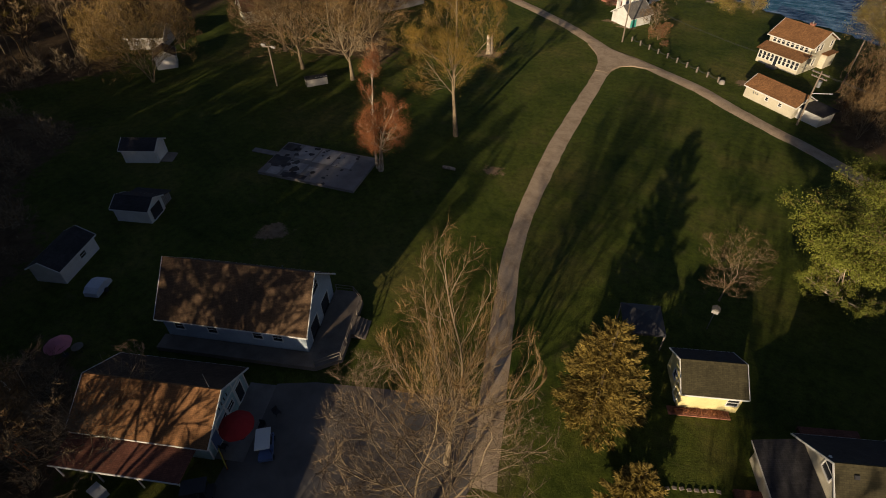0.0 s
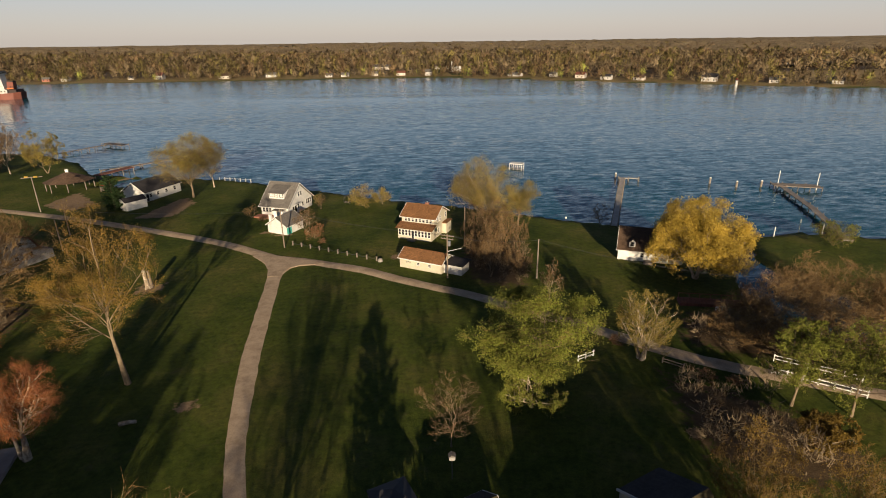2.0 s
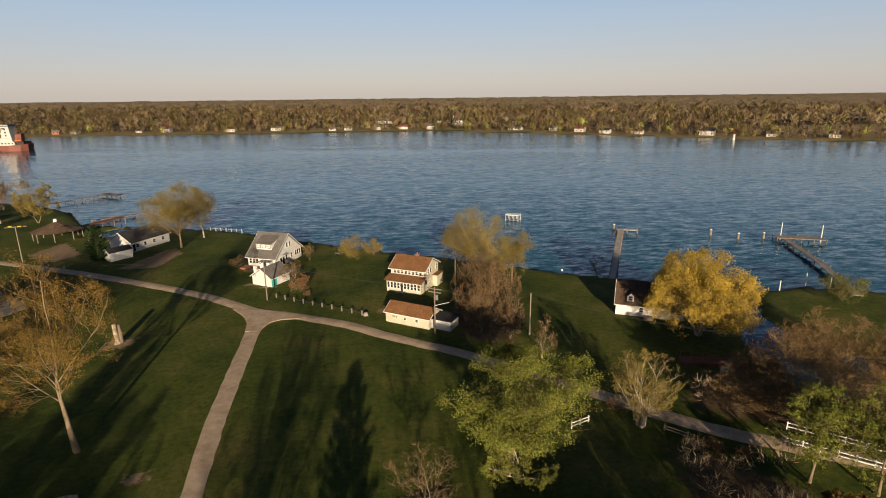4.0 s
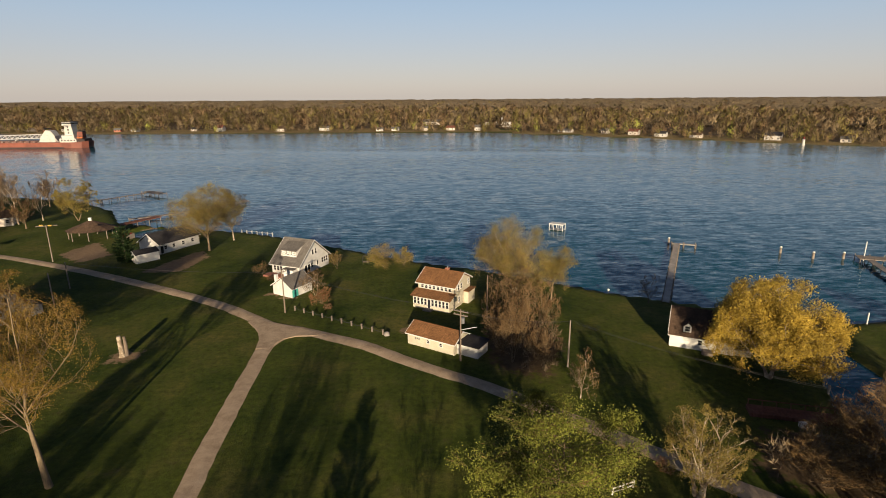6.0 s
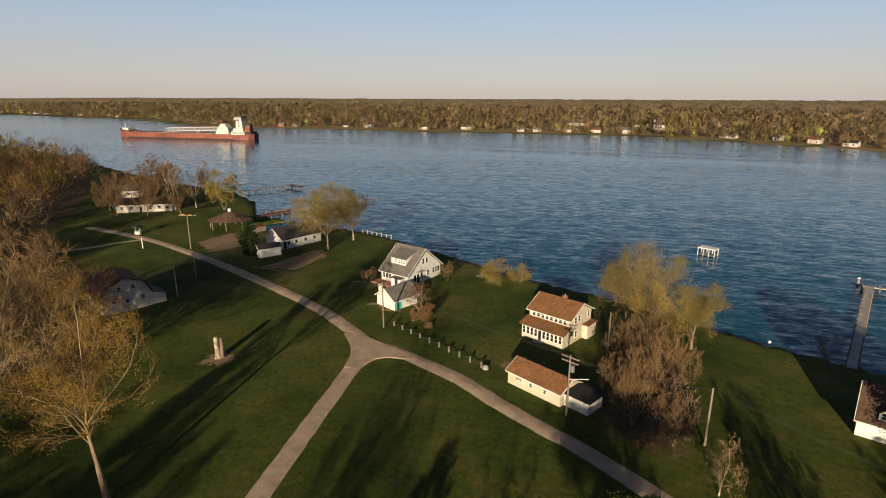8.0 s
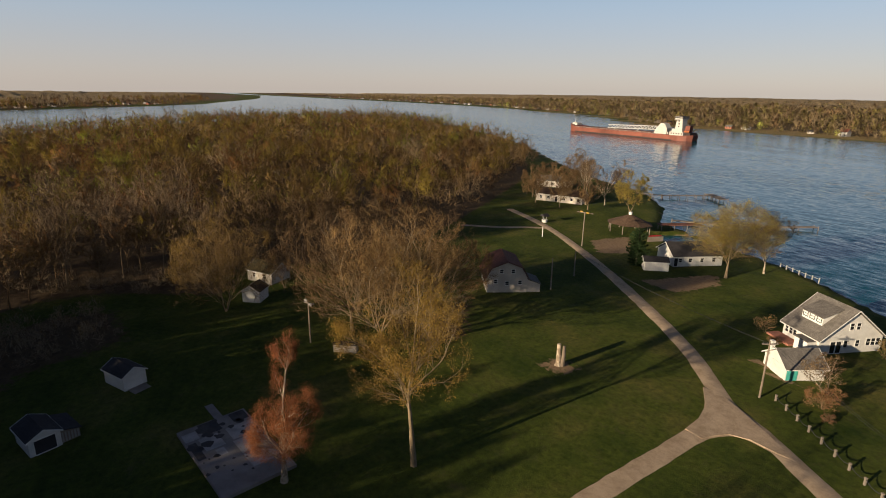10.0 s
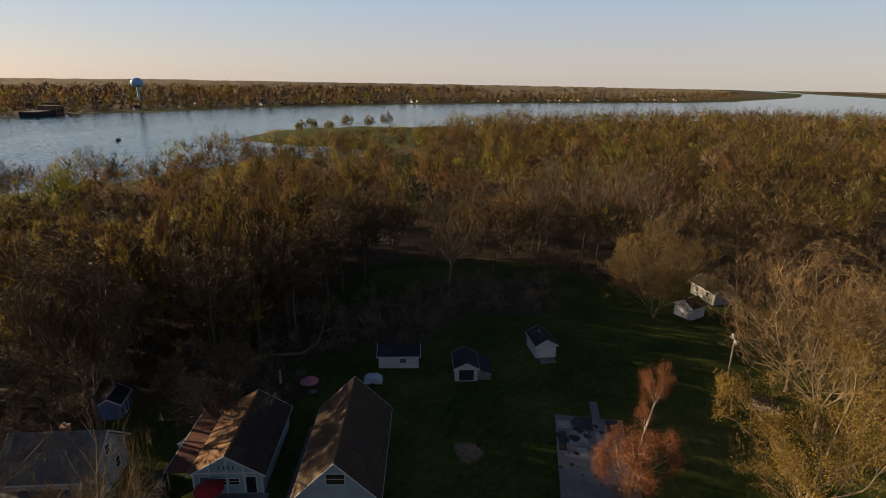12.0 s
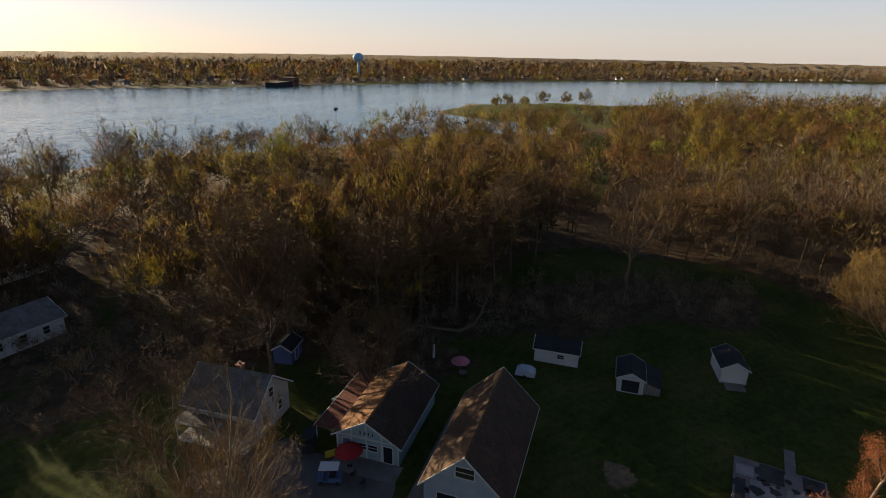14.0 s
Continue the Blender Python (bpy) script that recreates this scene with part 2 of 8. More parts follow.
M_CREAM = banded("cream_lap_siding", (0.45, 0.41, 0.315), 0.15)
M_YELLOW = banded("pale_yellow_siding", (0.576, 0.496, 0.240), 0.18)
M_BLUE = banded("pale_blue_siding", (0.310, 0.360, 0.409), 0.14)
M_TEAL = banded("pale_teal_siding", (0.273, 0.377, 0.390), 0.14)
M_STUCCO = plain("pale_grey_stucco", (0.413, 0.375, 0.330), 0.2, 1.2)
# darkened so that the north slopes it covers read as shaded
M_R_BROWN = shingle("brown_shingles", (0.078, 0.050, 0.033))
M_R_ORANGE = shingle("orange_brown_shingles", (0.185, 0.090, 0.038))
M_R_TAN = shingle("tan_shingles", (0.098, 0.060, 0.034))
M_R_GREY = shingle("grey_shingles", (0.136, 0.124, 0.112))
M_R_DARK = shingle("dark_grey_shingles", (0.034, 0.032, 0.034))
M_R_RED = shingle("worn_red_shingles", (0.156, 0.063, 0.042))
M_R_PALE = shingle("mossy_pale_shingles", (0.156, 0.150, 0.138), 0.45)
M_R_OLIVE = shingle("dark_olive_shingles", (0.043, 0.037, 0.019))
M_WOOD = banded("weathered_deck_boards", (0.143, 0.116, 0.094), 0.14, "X", 0.3, 0.85)
M_TIMBER = plain("grey_timber", (0.192, 0.160, 0.132), 0.35, 2.0, 0.9, 0, 0.01, 25)
M_POLE = plain("tarred_pole_wood", (0.16, 0.125, 0.095), 0.3, 2.0, 0.9)
M_RUST = plain("rusty_red_hull_paint", (0.15, 0.048, 0.032), 0.45, 0.25, 0.6, 0, 0.01, 2)
M_STEEL = plain("galvanised_steel", (0.20, 0.205, 0.21), 0.2, 2.0, 0.5, 0.6)
M_BLACK = plain("black_rubber_and_iron", (0.025, 0.025, 0.028), 0.3, 2.0, 0.7)
M_RED = plain("red_canvas", (0.294, 0.014, 0.014), 0.2, 2.0, 0.8)
M_PINK = plain("faded_pink_canvas", (0.50, 0.16, 0.19), 0.2, 2.0, 0.8)
M_LIME = plain("yellow_canvas", (0.45, 0.38, 0.04), 0.2, 2.0, 0.8)
M_GREENP = plain("green_paint", (0.05, 0.30, 0.26), 0.2, 2.0, 0.6)
M_BLUEP = plain("blue_paint", (0.08, 0.12, 0.24), 0.2, 2.0, 0.5)
M_ORANGEP = plain("orange_brown_stain", (0.33, 0.10, 0.03), 0.25, 2.0, 0.7)
M_BRICK = plain("red_brick", (0.26, 0.11, 0.075), 0.3, 4.0, 0.9)
M_TARP = plain("pale_grey_tarp", (0.45, 0.46, 0.50), 0.15, 2.0, 0.6)
M_TOWER = plain("pale_blue_tank_paint", (0.25, 0.42, 0.60), 0.1, 0.2, 0.5)
M_GLASS, n, l, b = material("window_glass", 0.06, 0.0, 0.6)
b.inputs["Base Color"].default_value = (0.018, 0.020, 0.024, 1)
M_LAMP = plain("yellow_lamp_head", (0.42, 0.27, 0.04), 0.1, 2.0, 0.5)

M_HULL_DARK = plain("dark_ship_paint", (0.035, 0.022, 0.02), 0.35, 0.3, 0.6, 0, 0.01, 2)
M_HATCH = plain("rusty_hatch_steel", (0.17, 0.085, 0.065), 0.35, 0.4, 0.7, 0.2, 0.01, 2)

M_BARK = bark("grey_brown_bark", (0.180, 0.137, 0.088))
M_BARK_PALE = bark("pale_flaking_bark", (0.20, 0.155, 0.11), (0.34, 0.285, 0.215))
# also colours the inner and low twigs, where it stands for crown shade
M_BARK_WOODS = bark("shaded_woodland_bark", (0.118, 0.080, 0.043))
M_BARK_DARK = bark("dark_bark", (0.10, 0.078, 0.06))
M_TWIG = foliage("bare_twigs", [(0.056, 0.034, 0.015), (0.104, 0.064, 0.029), (0.150, 0.097, 0.046)], 0.1, 0.9, 0.0)
M_TWIG_WARM = foliage("warm_bare_twigs", [(0.082, 0.048, 0.018), (0.148, 0.091, 0.037), (0.21, 0.138, 0.060)], 0.1, 0.9, 0.0)
M_BUD_OLIVE = foliage("olive_buds", [(0.10, 0.085, 0.02), (0.19, 0.155, 0.035), (0.26, 0.20, 0.05)], 0.08)
M_BUD_GOLD = foliage("golden_buds", [(0.105, 0.066, 0.011), (0.165, 0.106, 0.018), (0.215, 0.146, 0.030)], 0.08)
M_BUD_RED = foliage("russet_buds", [(0.14, 0.048, 0.018), (0.22, 0.080, 0.030), (0.28, 0.12, 0.05)], 0.3)
M_LEAF = foliage("fresh_green_leaves", [(0.08, 0.092, 0.012), (0.128, 0.142, 0.021), (0.175, 0.185, 0.036)], 0.2)
M_LEAF_YEL = foliage("golden_willow_leaves", [(0.25, 0.170, 0.024), (0.33, 0.232, 0.036), (0.40, 0.290, 0.055)], 0.2)
M_NEEDLE = foliage("yellowish_needles", [(0.10, 0.075, 0.02), (0.19, 0.138, 0.034), (0.26, 0.19, 0.05)], 0.5)
M_NEEDLE_DK = foliage("dark_green_needles", [(0.012, 0.028, 0.010), (0.025, 0.05, 0.016), (0.045, 0.075, 0.025)], 0.5)
M_WOODS = foliage("woodland_twigs", [(0.080, 0.049, 0.018), (0.130, 0.081, 0.028), (0.178, 0.114, 0.041)], 0.08, 0.9, 0.4, 0.22)
M_WOODS_RED = foliage("russet_woodland_twigs", [(0.085, 0.040, 0.014), (0.130, 0.064, 0.023), (0.178, 0.093, 0.034)], 0.08, 0.9, 0.4, 0.22)
M_WOODS_OLIVE = foliage("olive_woodland_buds", [(0.090, 0.068, 0.013), (0.155, 0.116, 0.020), (0.212, 0.160, 0.032)], 0.08, 0.9, 0.4, 0.22)
M_WOODS_GREEN = foliage("green_woodland_buds", [(0.085, 0.088, 0.012), (0.142, 0.145, 0.019), (0.197, 0.193, 0.033)], 0.08, 0.9, 0.4, 0.22)
M_WOODS_PALE = foliage("pale_woodland_twigs", [(0.10, 0.075, 0.047), (0.155, 0.115, 0.072), (0.20, 0.155, 0.10)], 0.08, 0.9, 0.22, 0.3)
M_TWIG_RED = foliage("russet_twigs", [(0.10, 0.038, 0.017), (0.17, 0.066, 0.030), (0.23, 0.10, 0.046)], 0.3, 0.9, 0.0)
M_CANVAS = plain("dark_grey_canvas", (0.045, 0.045, 0.05), 0.2, 2.0, 0.8)
M_FAR_WHITE = plain("greyed_white_paint", (0.40, 0.385, 0.36), 0.15, 2.0, 0.7)
M_BANK_OLIVE = foliage("olive_spring_buds", [(0.120, 0.098, 0.036), (0.165, 0.135, 0.047), (0.210, 0.172, 0.06)], 0.035, 0.9, 0.2, 0.25)
M_BANK_TAN = foliage("tan_spring_twigs", [(0.132, 0.099, 0.060), (0.175, 0.132, 0.080), (0.222, 0.168, 0.102)], 0.035, 0.9, 0.2, 0.25)
M_BANK_RUSSET = foliage("russet_spring_twigs", [(0.120, 0.080, 0.046), (0.160, 0.106, 0.059), (0.200, 0.138, 0.077)], 0.035, 0.9, 0.2, 0.25)
M_BANK_GREEN = foliage("green_spring_leaves", [(0.176, 0.191, 0.045), (0.251, 0.266, 0.061), (0.324, 0.336, 0.084)], 0.035, 0.9, 0.2, 0.25)
M_BOX = plain("weathered_white_paint", (0.26, 0.25, 0.235), 0.25, 2.0, 0.7)
M_DOCK = banded("pale_dock_planks", (0.33, 0.30, 0.265), 0.2, "X", 0.25, 0.85)
M_BARK_TWIG = foliage("grey_tan_twigs", [(0.08, 0.055, 0.034), (0.13, 0.092, 0.058), (0.18, 0.132, 0.086)], 0.1, 0.9, 0.0, 0.7)

# ---------------------------------------------------------------- building helpers
def from_arrays(name, verts, faces, mats, mat_index=None, smooth=False):
    """A mesh from numpy arrays: triangles or quads of one size."""
    me = bpy.data.meshes.new(name)
    verts, faces = np.asarray(verts, np.float32), np.asarray(faces, np.int32)
    k = faces.shape[1]
    me.vertices.add(len(verts))
    me.vertices.foreach_set("co", verts.ravel())
    me.loops.add(faces.size)
    me.loops.foreach_set("vertex_index", faces.ravel())
    me.polygons.add(len(faces))
    me.polygons.foreach_set("loop_start", np.arange(0, faces.size, k, dtype=np.int32))
    for m in mats:
        me.materials.append(m)
    if mat_index is not None:
        me.polygons.foreach_set("material_index", np.asarray(mat_index, np.int32))
    me.polygons.foreach_set("use_smooth", np.full(len(faces), smooth))
    me.update(calc_edges=True)
    return me


def part(name, bm, mat, parent, label="", smooth=False):
    """Links a bmesh as one mesh object under a thing or a part."""
    me = bpy.data.meshes.new(name)
    bmesh.ops.recalc_face_normals(bm, faces=bm.faces[:])
    bm.to_mesh(me)
    bm.free()
    me.materials.append(mat)
    if smooth:
        for p in me.polygons:
            p.use_smooth = True
    ob = new(name, me)
    ob.parent = parent
    if label:
        tagged(ob, label)
    return ob


def thing(name, label, category, m, group="", kind=""):
    ob = new(name)
    ob.matrix_basis = m
    return tagged(ob, label, category, group, kind)


def box(bm, x0, x1, y0, y1, z0, z1):
    v = [bm.verts.new((x, y, z)) for z in (z0, z1) for x, y in ((x0, y0), (x1, y0), (x1, y1), (x0, y1))]
    for f in ((3, 2, 1, 0), (4, 5, 6, 7), (0, 1, 5, 4), (1, 2, 6, 5), (2, 3, 7, 6), (3, 0, 4, 7)):
        bm.faces.new([v[i] for i in f])


def boxed(*dims):
    bm = bmesh.new()
    box(bm, *dims)
    return bm


def extruded(points, axis, a, b):
    """A prism: a polygon of (p, q) drawn out along x, y or z from a to b."""
    bm = bmesh.new()
    place = {"x": lambda p, q, s: (s, p, q), "y": lambda p, q, s: (p, s, q), "z": lambda p, q, s: (p, q, s)}[axis]
    lo = [bm.verts.new(place(p, q, a)) for p, q in points]
    hi = [bm.verts.new(place(p, q, b)) for p, q in points]
    bm.faces.new(lo)
    bm.faces.new(hi[::-1])
    for i in range(len(points)):
        j = (i + 1) % len(points)
        bm.faces.new((lo[i], hi[i], hi[j], lo[j]))
    return bm


def tube(bm, p0, p1, r0, r1, sides=6):
    p0, p1 = Vector(p0), Vector(p1)
    d = (p1 - p0).normalized()
    a = d.orthogonal().normalized()
    c = d.cross(a)
    ring = []
    for p, r in ((p0, r0), (p1, r1)):
        ring.append([bm.verts.new(p + (a * math.cos(t) + c * math.sin(t)) * r) for t in (2 * math.pi * i / sides for i in range(sides))])
    for i in range(sides):
        j = (i + 1) % sides
        bm.faces.new((ring[0][i], ring[0][j], ring[1][j], ring[1][i]))
    bm.faces.new(ring[0][::-1])
    bm.faces.new(ring[1])


def tubes(segs, sides=6):
    bm = bmesh.new()
    for s in segs:
        tube(bm, *s, sides=sides)
    return bm


def dome(bm, centre, rx, ry, rz, rings=6, sides=12, low=-1.0):
    rows = []
    for i in range(rings + 1):
        t = math.pi / 2 - (math.pi / 2 - math.asin(low)) * i / rings
        r, z = math.cos(t), math.sin(t)
        rows.append([bm.verts.new((centre[0] + rx * r * math.cos(a), centre[1] + ry * r * math.sin(a), centre[2] + rz * z)) for a in (2 * math.pi * k / sides for k in range(sides))])
    for u, w in zip(rows, rows[1:]):
        for k in range(sides):
            bm.faces.new((u[k], u[(k + 1) % sides], w[(k + 1) % sides], w[k]))
    bm.faces.new(rows[-1][::-1])
    bmesh.ops.remove_doubles(bm, verts=bm.verts, dist=1e-4)


# ---------------------------------------------------------------- land and water
WATER_Z = -0.7
ISLAND = [(-48, 160), (-31, 150), (-8, 136), (8, 129), (20, 122), (35, 113), (46, 108), (60, 101), (62, 92), (58, 83), (53, 71), (50, 62), (56, 56),
          (64, 52), (72, 40), (92, 20), (160, -30), (260, -120), (260, -330), (120, -300), (40, -235), (-20, -182), (-60, -176), (-100, -182), (-146, -160), (-195, -152),
          (-250, -140), (-262, -100), (-300, -112), (-306, -168), (-315, -224), (-388, -240), (-440, -200), (-470, -140), (-560, -60), (-660, 40), (-740, 170), (-760, 290),
          (-690, 360), (-560, 372), (-430, 338), (-330, 300), (-240, 254), (-180, 228), (-146, 219), (-122, 200), (-108, 180), (-84, 172), (-60, 166)]
SPIT = [(72, 97), (66, 86), (66, 76), (74, 62), (96, 40), (180, -20), (300, -60), (260, 40), (140, 78), (100, 92), (84, 98)]
NORTH = [(4900, 4900), (4900, 120), (1500, 190), (700, 280), (346, 428), (218, 512), (129, 580), (60, 622), (2, 638), (-249, 644), (-517, 655), (-741, 800), (-1281, 930), (-1869, 960), (-2700, 930), (-3400, 900), (-4900, 1000), (-4900, 4900)]
WEST = [(-4900, 700), (-3200, 690), (-2300, 480), (-1660, 230), (-1522, 190), (-1137, -185), (-845, -405), (-655, -490), (-500, -530), (-405, -552), (-274, -602), (-151, -641), (100, -700), (500, -760), (1500, -900), (4900, -1000), (4900, -4900), (-4900, -4900)]
BASIN = [(-100, 163), (-93, 175), (-80, 169), (-84, 159)]


def signed(pts, poly):
    """Distance to a polygon's edge, positive inside."""
    p = np.asarray(poly, float)
    q = np.roll(p, -1, 0)
    best = np.full(len(pts), 1e9)
    inside = np.zeros(len(pts), bool)
    for (ax, ay), (bx, by) in zip(p, q):
        dx, dy = bx - ax, by - ay
        t = np.clip(((pts[:, 0] - ax) * dx + (pts[:, 1] - ay) * dy) / (dx * dx + dy * dy), 0, 1)
        best = np.minimum(best, np.hypot(pts[:, 0] - ax - t * dx, pts[:, 1] - ay - t * dy))
        cross = (ay > pts[:, 1]) != (by > pts[:, 1])
        inside ^= cross & (pts[:, 0] < ax + (pts[:, 1] - ay) * dx / (dy if dy else 1e-9))
    return np.where(inside, best, -best)


def land(pts):
    d = np.maximum.reduce([signed(pts, poly) for poly in (ISLAND, SPIT, NORTH, WEST)])
    return np.minimum(d, -signed(pts, BASIN))


def steps(lo, hi, fine, start, stop, grow=1.13):
    """Grid lines: even between start and stop, wider and wider beyond."""
    xs = list(np.arange(start, stop + 0.01, fine))
    s = fine
    while xs[-1] < hi:
        s = min(s * grow, 260)
        xs.append(min(hi, xs[-1] + s))
    s = fine
    while xs[0] > lo:
        s = min(s * grow, 260)
        xs.insert(0, max(lo, xs[0] - s))
    return np.array(xs)


# where the woods stand, where the bare earth lies
WOODS = [[(-112, 40), (-118, 33), (-119, 14), (-113, 4), (-111, -10), (-100, -17), (-92, -16), (-72, -13), (-56, -14), (-48, -20), (-44, -34), (-42, -60), (-60, -150), (-130, -150), (-240, -130), (-330, -90), (-460, -120), (-640, 50), (-720, 180), (-740, 290),
          (-680, 345), (-560, 355), (-430, 322), (-330, 285), (-240, 235), (-200, 200), (-160, 150), (-136, 118), (-122, 96), (-116, 70), (-122, 50)],
         [(60, 50), (48, 34), (40, 10), (40, -60), (70, -140), (200, -100), (140, -30), (90, 10)],
         [(-46, -24), (-34, -27), (-29, -38), (-32, -62), (-8, -66), (14, -64), (30, -90), (10, -140), (-60, -150), (-44, -60)]]
BRUSH = [[(-106, 44), (-116, 28), (-124, 8), (-128, -10), (-138, -10), (-132, 14), (-124, 34), (-114, 50)], [(-26, -44), (-8, -36), (-2, -46), (-2, -64), (-14, -72), (-34, -66)], [(-58, 2), (-46, -2), (-40, -10), (-46, -18), (-58, -12)], [(-92, 28), (-86, 14), (-70, 8), (-68, 1), (-58, -7), (-50, -12), (-44, -16), (-30, -24), (-36, -40), (-60, -30), (-84, -10), (-100, 2), (-110, 16), (-108, 26)], [(-34, -26), (-12, -26), (-8, -36), (-26, -44), (-34, -60), (-44, -50)],
         [(9, 79), (16, 76), (21, 88), (17, 100), (8, 98), (6.5, 86)], [(-84, 66), (-70, 70), (-64, 66), (-66, 78), (-80, 88)], [(34, 57), (39, 53), (50, 47), (54, 55), (50, 62), (40, 65)], [(28, 50), (34, 46), (40, 40), (44, 30), (34, 28), (26, 34)]]
CLEAR = [[(-150, -24), (-170, -32), (-222, -52), (-280, -84), (-284, -96), (-218, -63), (-166, -42), (-148, -33)]]
DIRT = [[(-101, 142), (-99, 156), (-87, 142), (-91, 135)], [(-71, 127), (-65, 146), (-60, 140), (-62, 127)], [(-40, 126), (-35, 123), (-33, 125), (-38, 133)], [(-37, 112), (-30, 108.5), (-28.5, 110), (-36, 113.5)],
        [(-7, 94), (-5, 91), (-3, 93), (-5, 97)], [(-52, 86), (-48, 86), (-48, 82), (-52, 82)], [(-51.5, 23), (-50, 21.6), (-47.6, 22.6), (-47.4, 25), (-50, 25.4)], [(-33, 47), (-30, 48), (-31, 50), (-34, 49)]]
FIELDS = [[(372, 500), (440, 462), (900, 430), (1000, 560), (640, 640), (420, 590)]]

gx = steps(-4900, 4900, 2.0, -170, 120)
gy = steps(-4900, 4900, 2.0, -60, 240)
GX, GY = np.meshgrid(gx, gy)
pts = np.stack([GX.ravel(), GY.ravel()], 1)
d = land(pts)
cell = np.maximum(np.gradient(gx)[None, :], np.gradient(gy)[:, None]).ravel()
gz = np.clip(d / np.maximum(1.6, cell * 0.8), -1, 0) * 2.0
near = (np.abs(pts[:, 0]) < 400) & (np.abs(pts[:, 1]) < 400)
gz += np.where((d > 3) & near, 0.03 * (np.sin(pts[:, 0] * 0.11 + 1.3) * np.cos(pts[:, 1] * 0.09) - 0.6), 0)
idx = np.arange(len(pts)).reshape(GX.shape)
quads = np.stack([idx[:-1, :-1], idx[:-1, 1:], idx[1:, 1:], idx[1:, :-1]], -1).reshape(-1, 4)
me = from_arrays("ground", np.c_[pts, gz], quads, [M_GROUND], None, True)
cover = np.zeros((len(pts), 4), np.float32)
wood = np.maximum.reduce([signed(pts, w) for w in WOODS])
wood = np.minimum(wood, -signed(pts, CLEAR[0]))
inland = np.maximum(signed(pts, NORTH) - 30, signed(pts, WEST) - 6)
bush = np.maximum.reduce([signed(pts, w) for w in BRUSH])
cover[:, 0] = np.clip(0.5 + np.maximum.reduce([wood, inland, bush]) / 8, 0, 1) * 0.75
cover[:, 1] = np.clip(0.45 + np.maximum.reduce([signed(pts, w) for w in DIRT]) / 3, 0, 0.7)
cover[:, 2] = np.clip(0.5 + np.maximum.reduce([signed(pts, w) for w in FIELDS]) / 30, 0, 0.8)
north_shore = signed(pts, NORTH)
cover[:, 2] = np.maximum(cover[:, 2], np.where((north_shore > -20) & (north_shore < 70), 0.5, 0))
cover[:, 1] = np.maximum(cover[:, 1], np.where((gz < -0.3) & near, 0.7, 0))
att = me.color_attributes.new("cover", "FLOAT_COLOR", "POINT")
att.data.foreach_set("color", cover.ravel())
tagged(new("ground", me), "green lawn with woodland litter and worn earth", "ground", kind="structure")

wx = steps(-4900, 4900, 400.0, -800, 800)
WX, WY = np.meshgrid(wx, wx)
idx = np.arange(WX.size).reshape(WX.shape)
quads = np.stack([idx[:-1, :-1], idx[:-1, 1:], idx[1:, 1:], idx[1:, :-1]], -1).reshape(-1, 4)
me = from_arrays("water", np.c_[WX.ravel(), WY.ravel(), np.full(WX.size, WATER_Z)], quads, [M_WATER])
tagged(new("water", me), "blue river water with small wind ripples", "river", kind="structure")


def smooth_line(points, step=1.5):
    """A curve through the points, sampled evenly."""
    p = [Vector(q) for q in points]
    p = [p[0] * 2 - p[1]] + p + [p[-1] * 2 - p[-2]]
    out = []
    for a, b, c, e in zip(p, p[1:], p[2:], p[3:]):
        n = max(2, int((c - b).length / step))
        for i in range(n):
            t = i / n
            out.append(0.5 * ((2 * b) + (c - a) * t + (2 * a - 5 * b + 4 * c - e) * t * t + (3 * b - a - 3 * c + e) * t ** 3))
    out.append(p[-2])
    return out


def lane(name, label, points, width, z, mat, seed):
    """A strip of road with a low crown and ragged edges, a little above the lawn."""
    rnd = random.Random(seed)
    line = smooth_line([(x, y) for x, y in points])
    verts, quads, across = [], [], (-1.0, -0.55, 0.0, 0.55, 1.0)
    for i, p in enumerate(line):
        d = (line[min(i + 1, len(line) - 1)] - line[max(i - 1, 0)]).normalized()
        s = Vector((-d.y, d.x))
        w = width if not callable(width) else width(i / len(line))
        for a in across:
            q = p + s * (a * w / 2 + (rnd.uniform(-0.09, 0.09) if abs(a) == 1 else 0))
            verts.append((q.x, q.y, z + (0.05 * (1 - a * a) if abs(a) < 1 else -0.06)))
    m = len(across)
    for i in range(len(line) - 1):
        for k in range(m - 1):
            quads.append((i * m + k, i * m + k + 1, (i + 1) * m + k + 1, (i + 1) * m + k))
    return tagged(new(name, from_arrays(name, verts, quads, [mat], None, True)), label, "road", kind="structure")


lane("road", "pale gravel lane through the lawn", [(-13, 8), (-15.5, 15), (-19.5, 26), (-22, 33), (-24, 41.5), (-25.3, 50), (-26.4, 58), (-27.2, 67), (-27.9, 76), (-28.6, 85), (-29.8, 91.5), (-33, 97)], 2.55, 0.035, M_ROAD, 1)
lane("road", "pale gravel lane along the river bank", [(-146, 148), (-129, 144.5), (-111, 139), (-85, 128), (-63, 117), (-46, 107.5), (-38, 102), (-31, 96.5), (-25, 94.2), (-20, 91.8), (-12, 87.6), (-5, 82.4), (1, 78.4), (7, 74.6), (20, 64.2), (25, 60), (31, 54.6), (37, 50.2), (45, 45.8), (56, 40), (75, 28)], 2.7, 0.045, M_ROAD, 2)
lane("road", "gravel curve where two lanes meet", [(-28.6, 84), (-28.2, 89), (-26, 92), (-21, 92.6)], 2.4, 0.055, M_ROAD, 3)
lane("road", "grassy side track off the lane", [(-118, 141), (-122, 136), (-126, 129), (-134, 120)], 2.2, 0.03, M_ROAD, 4)
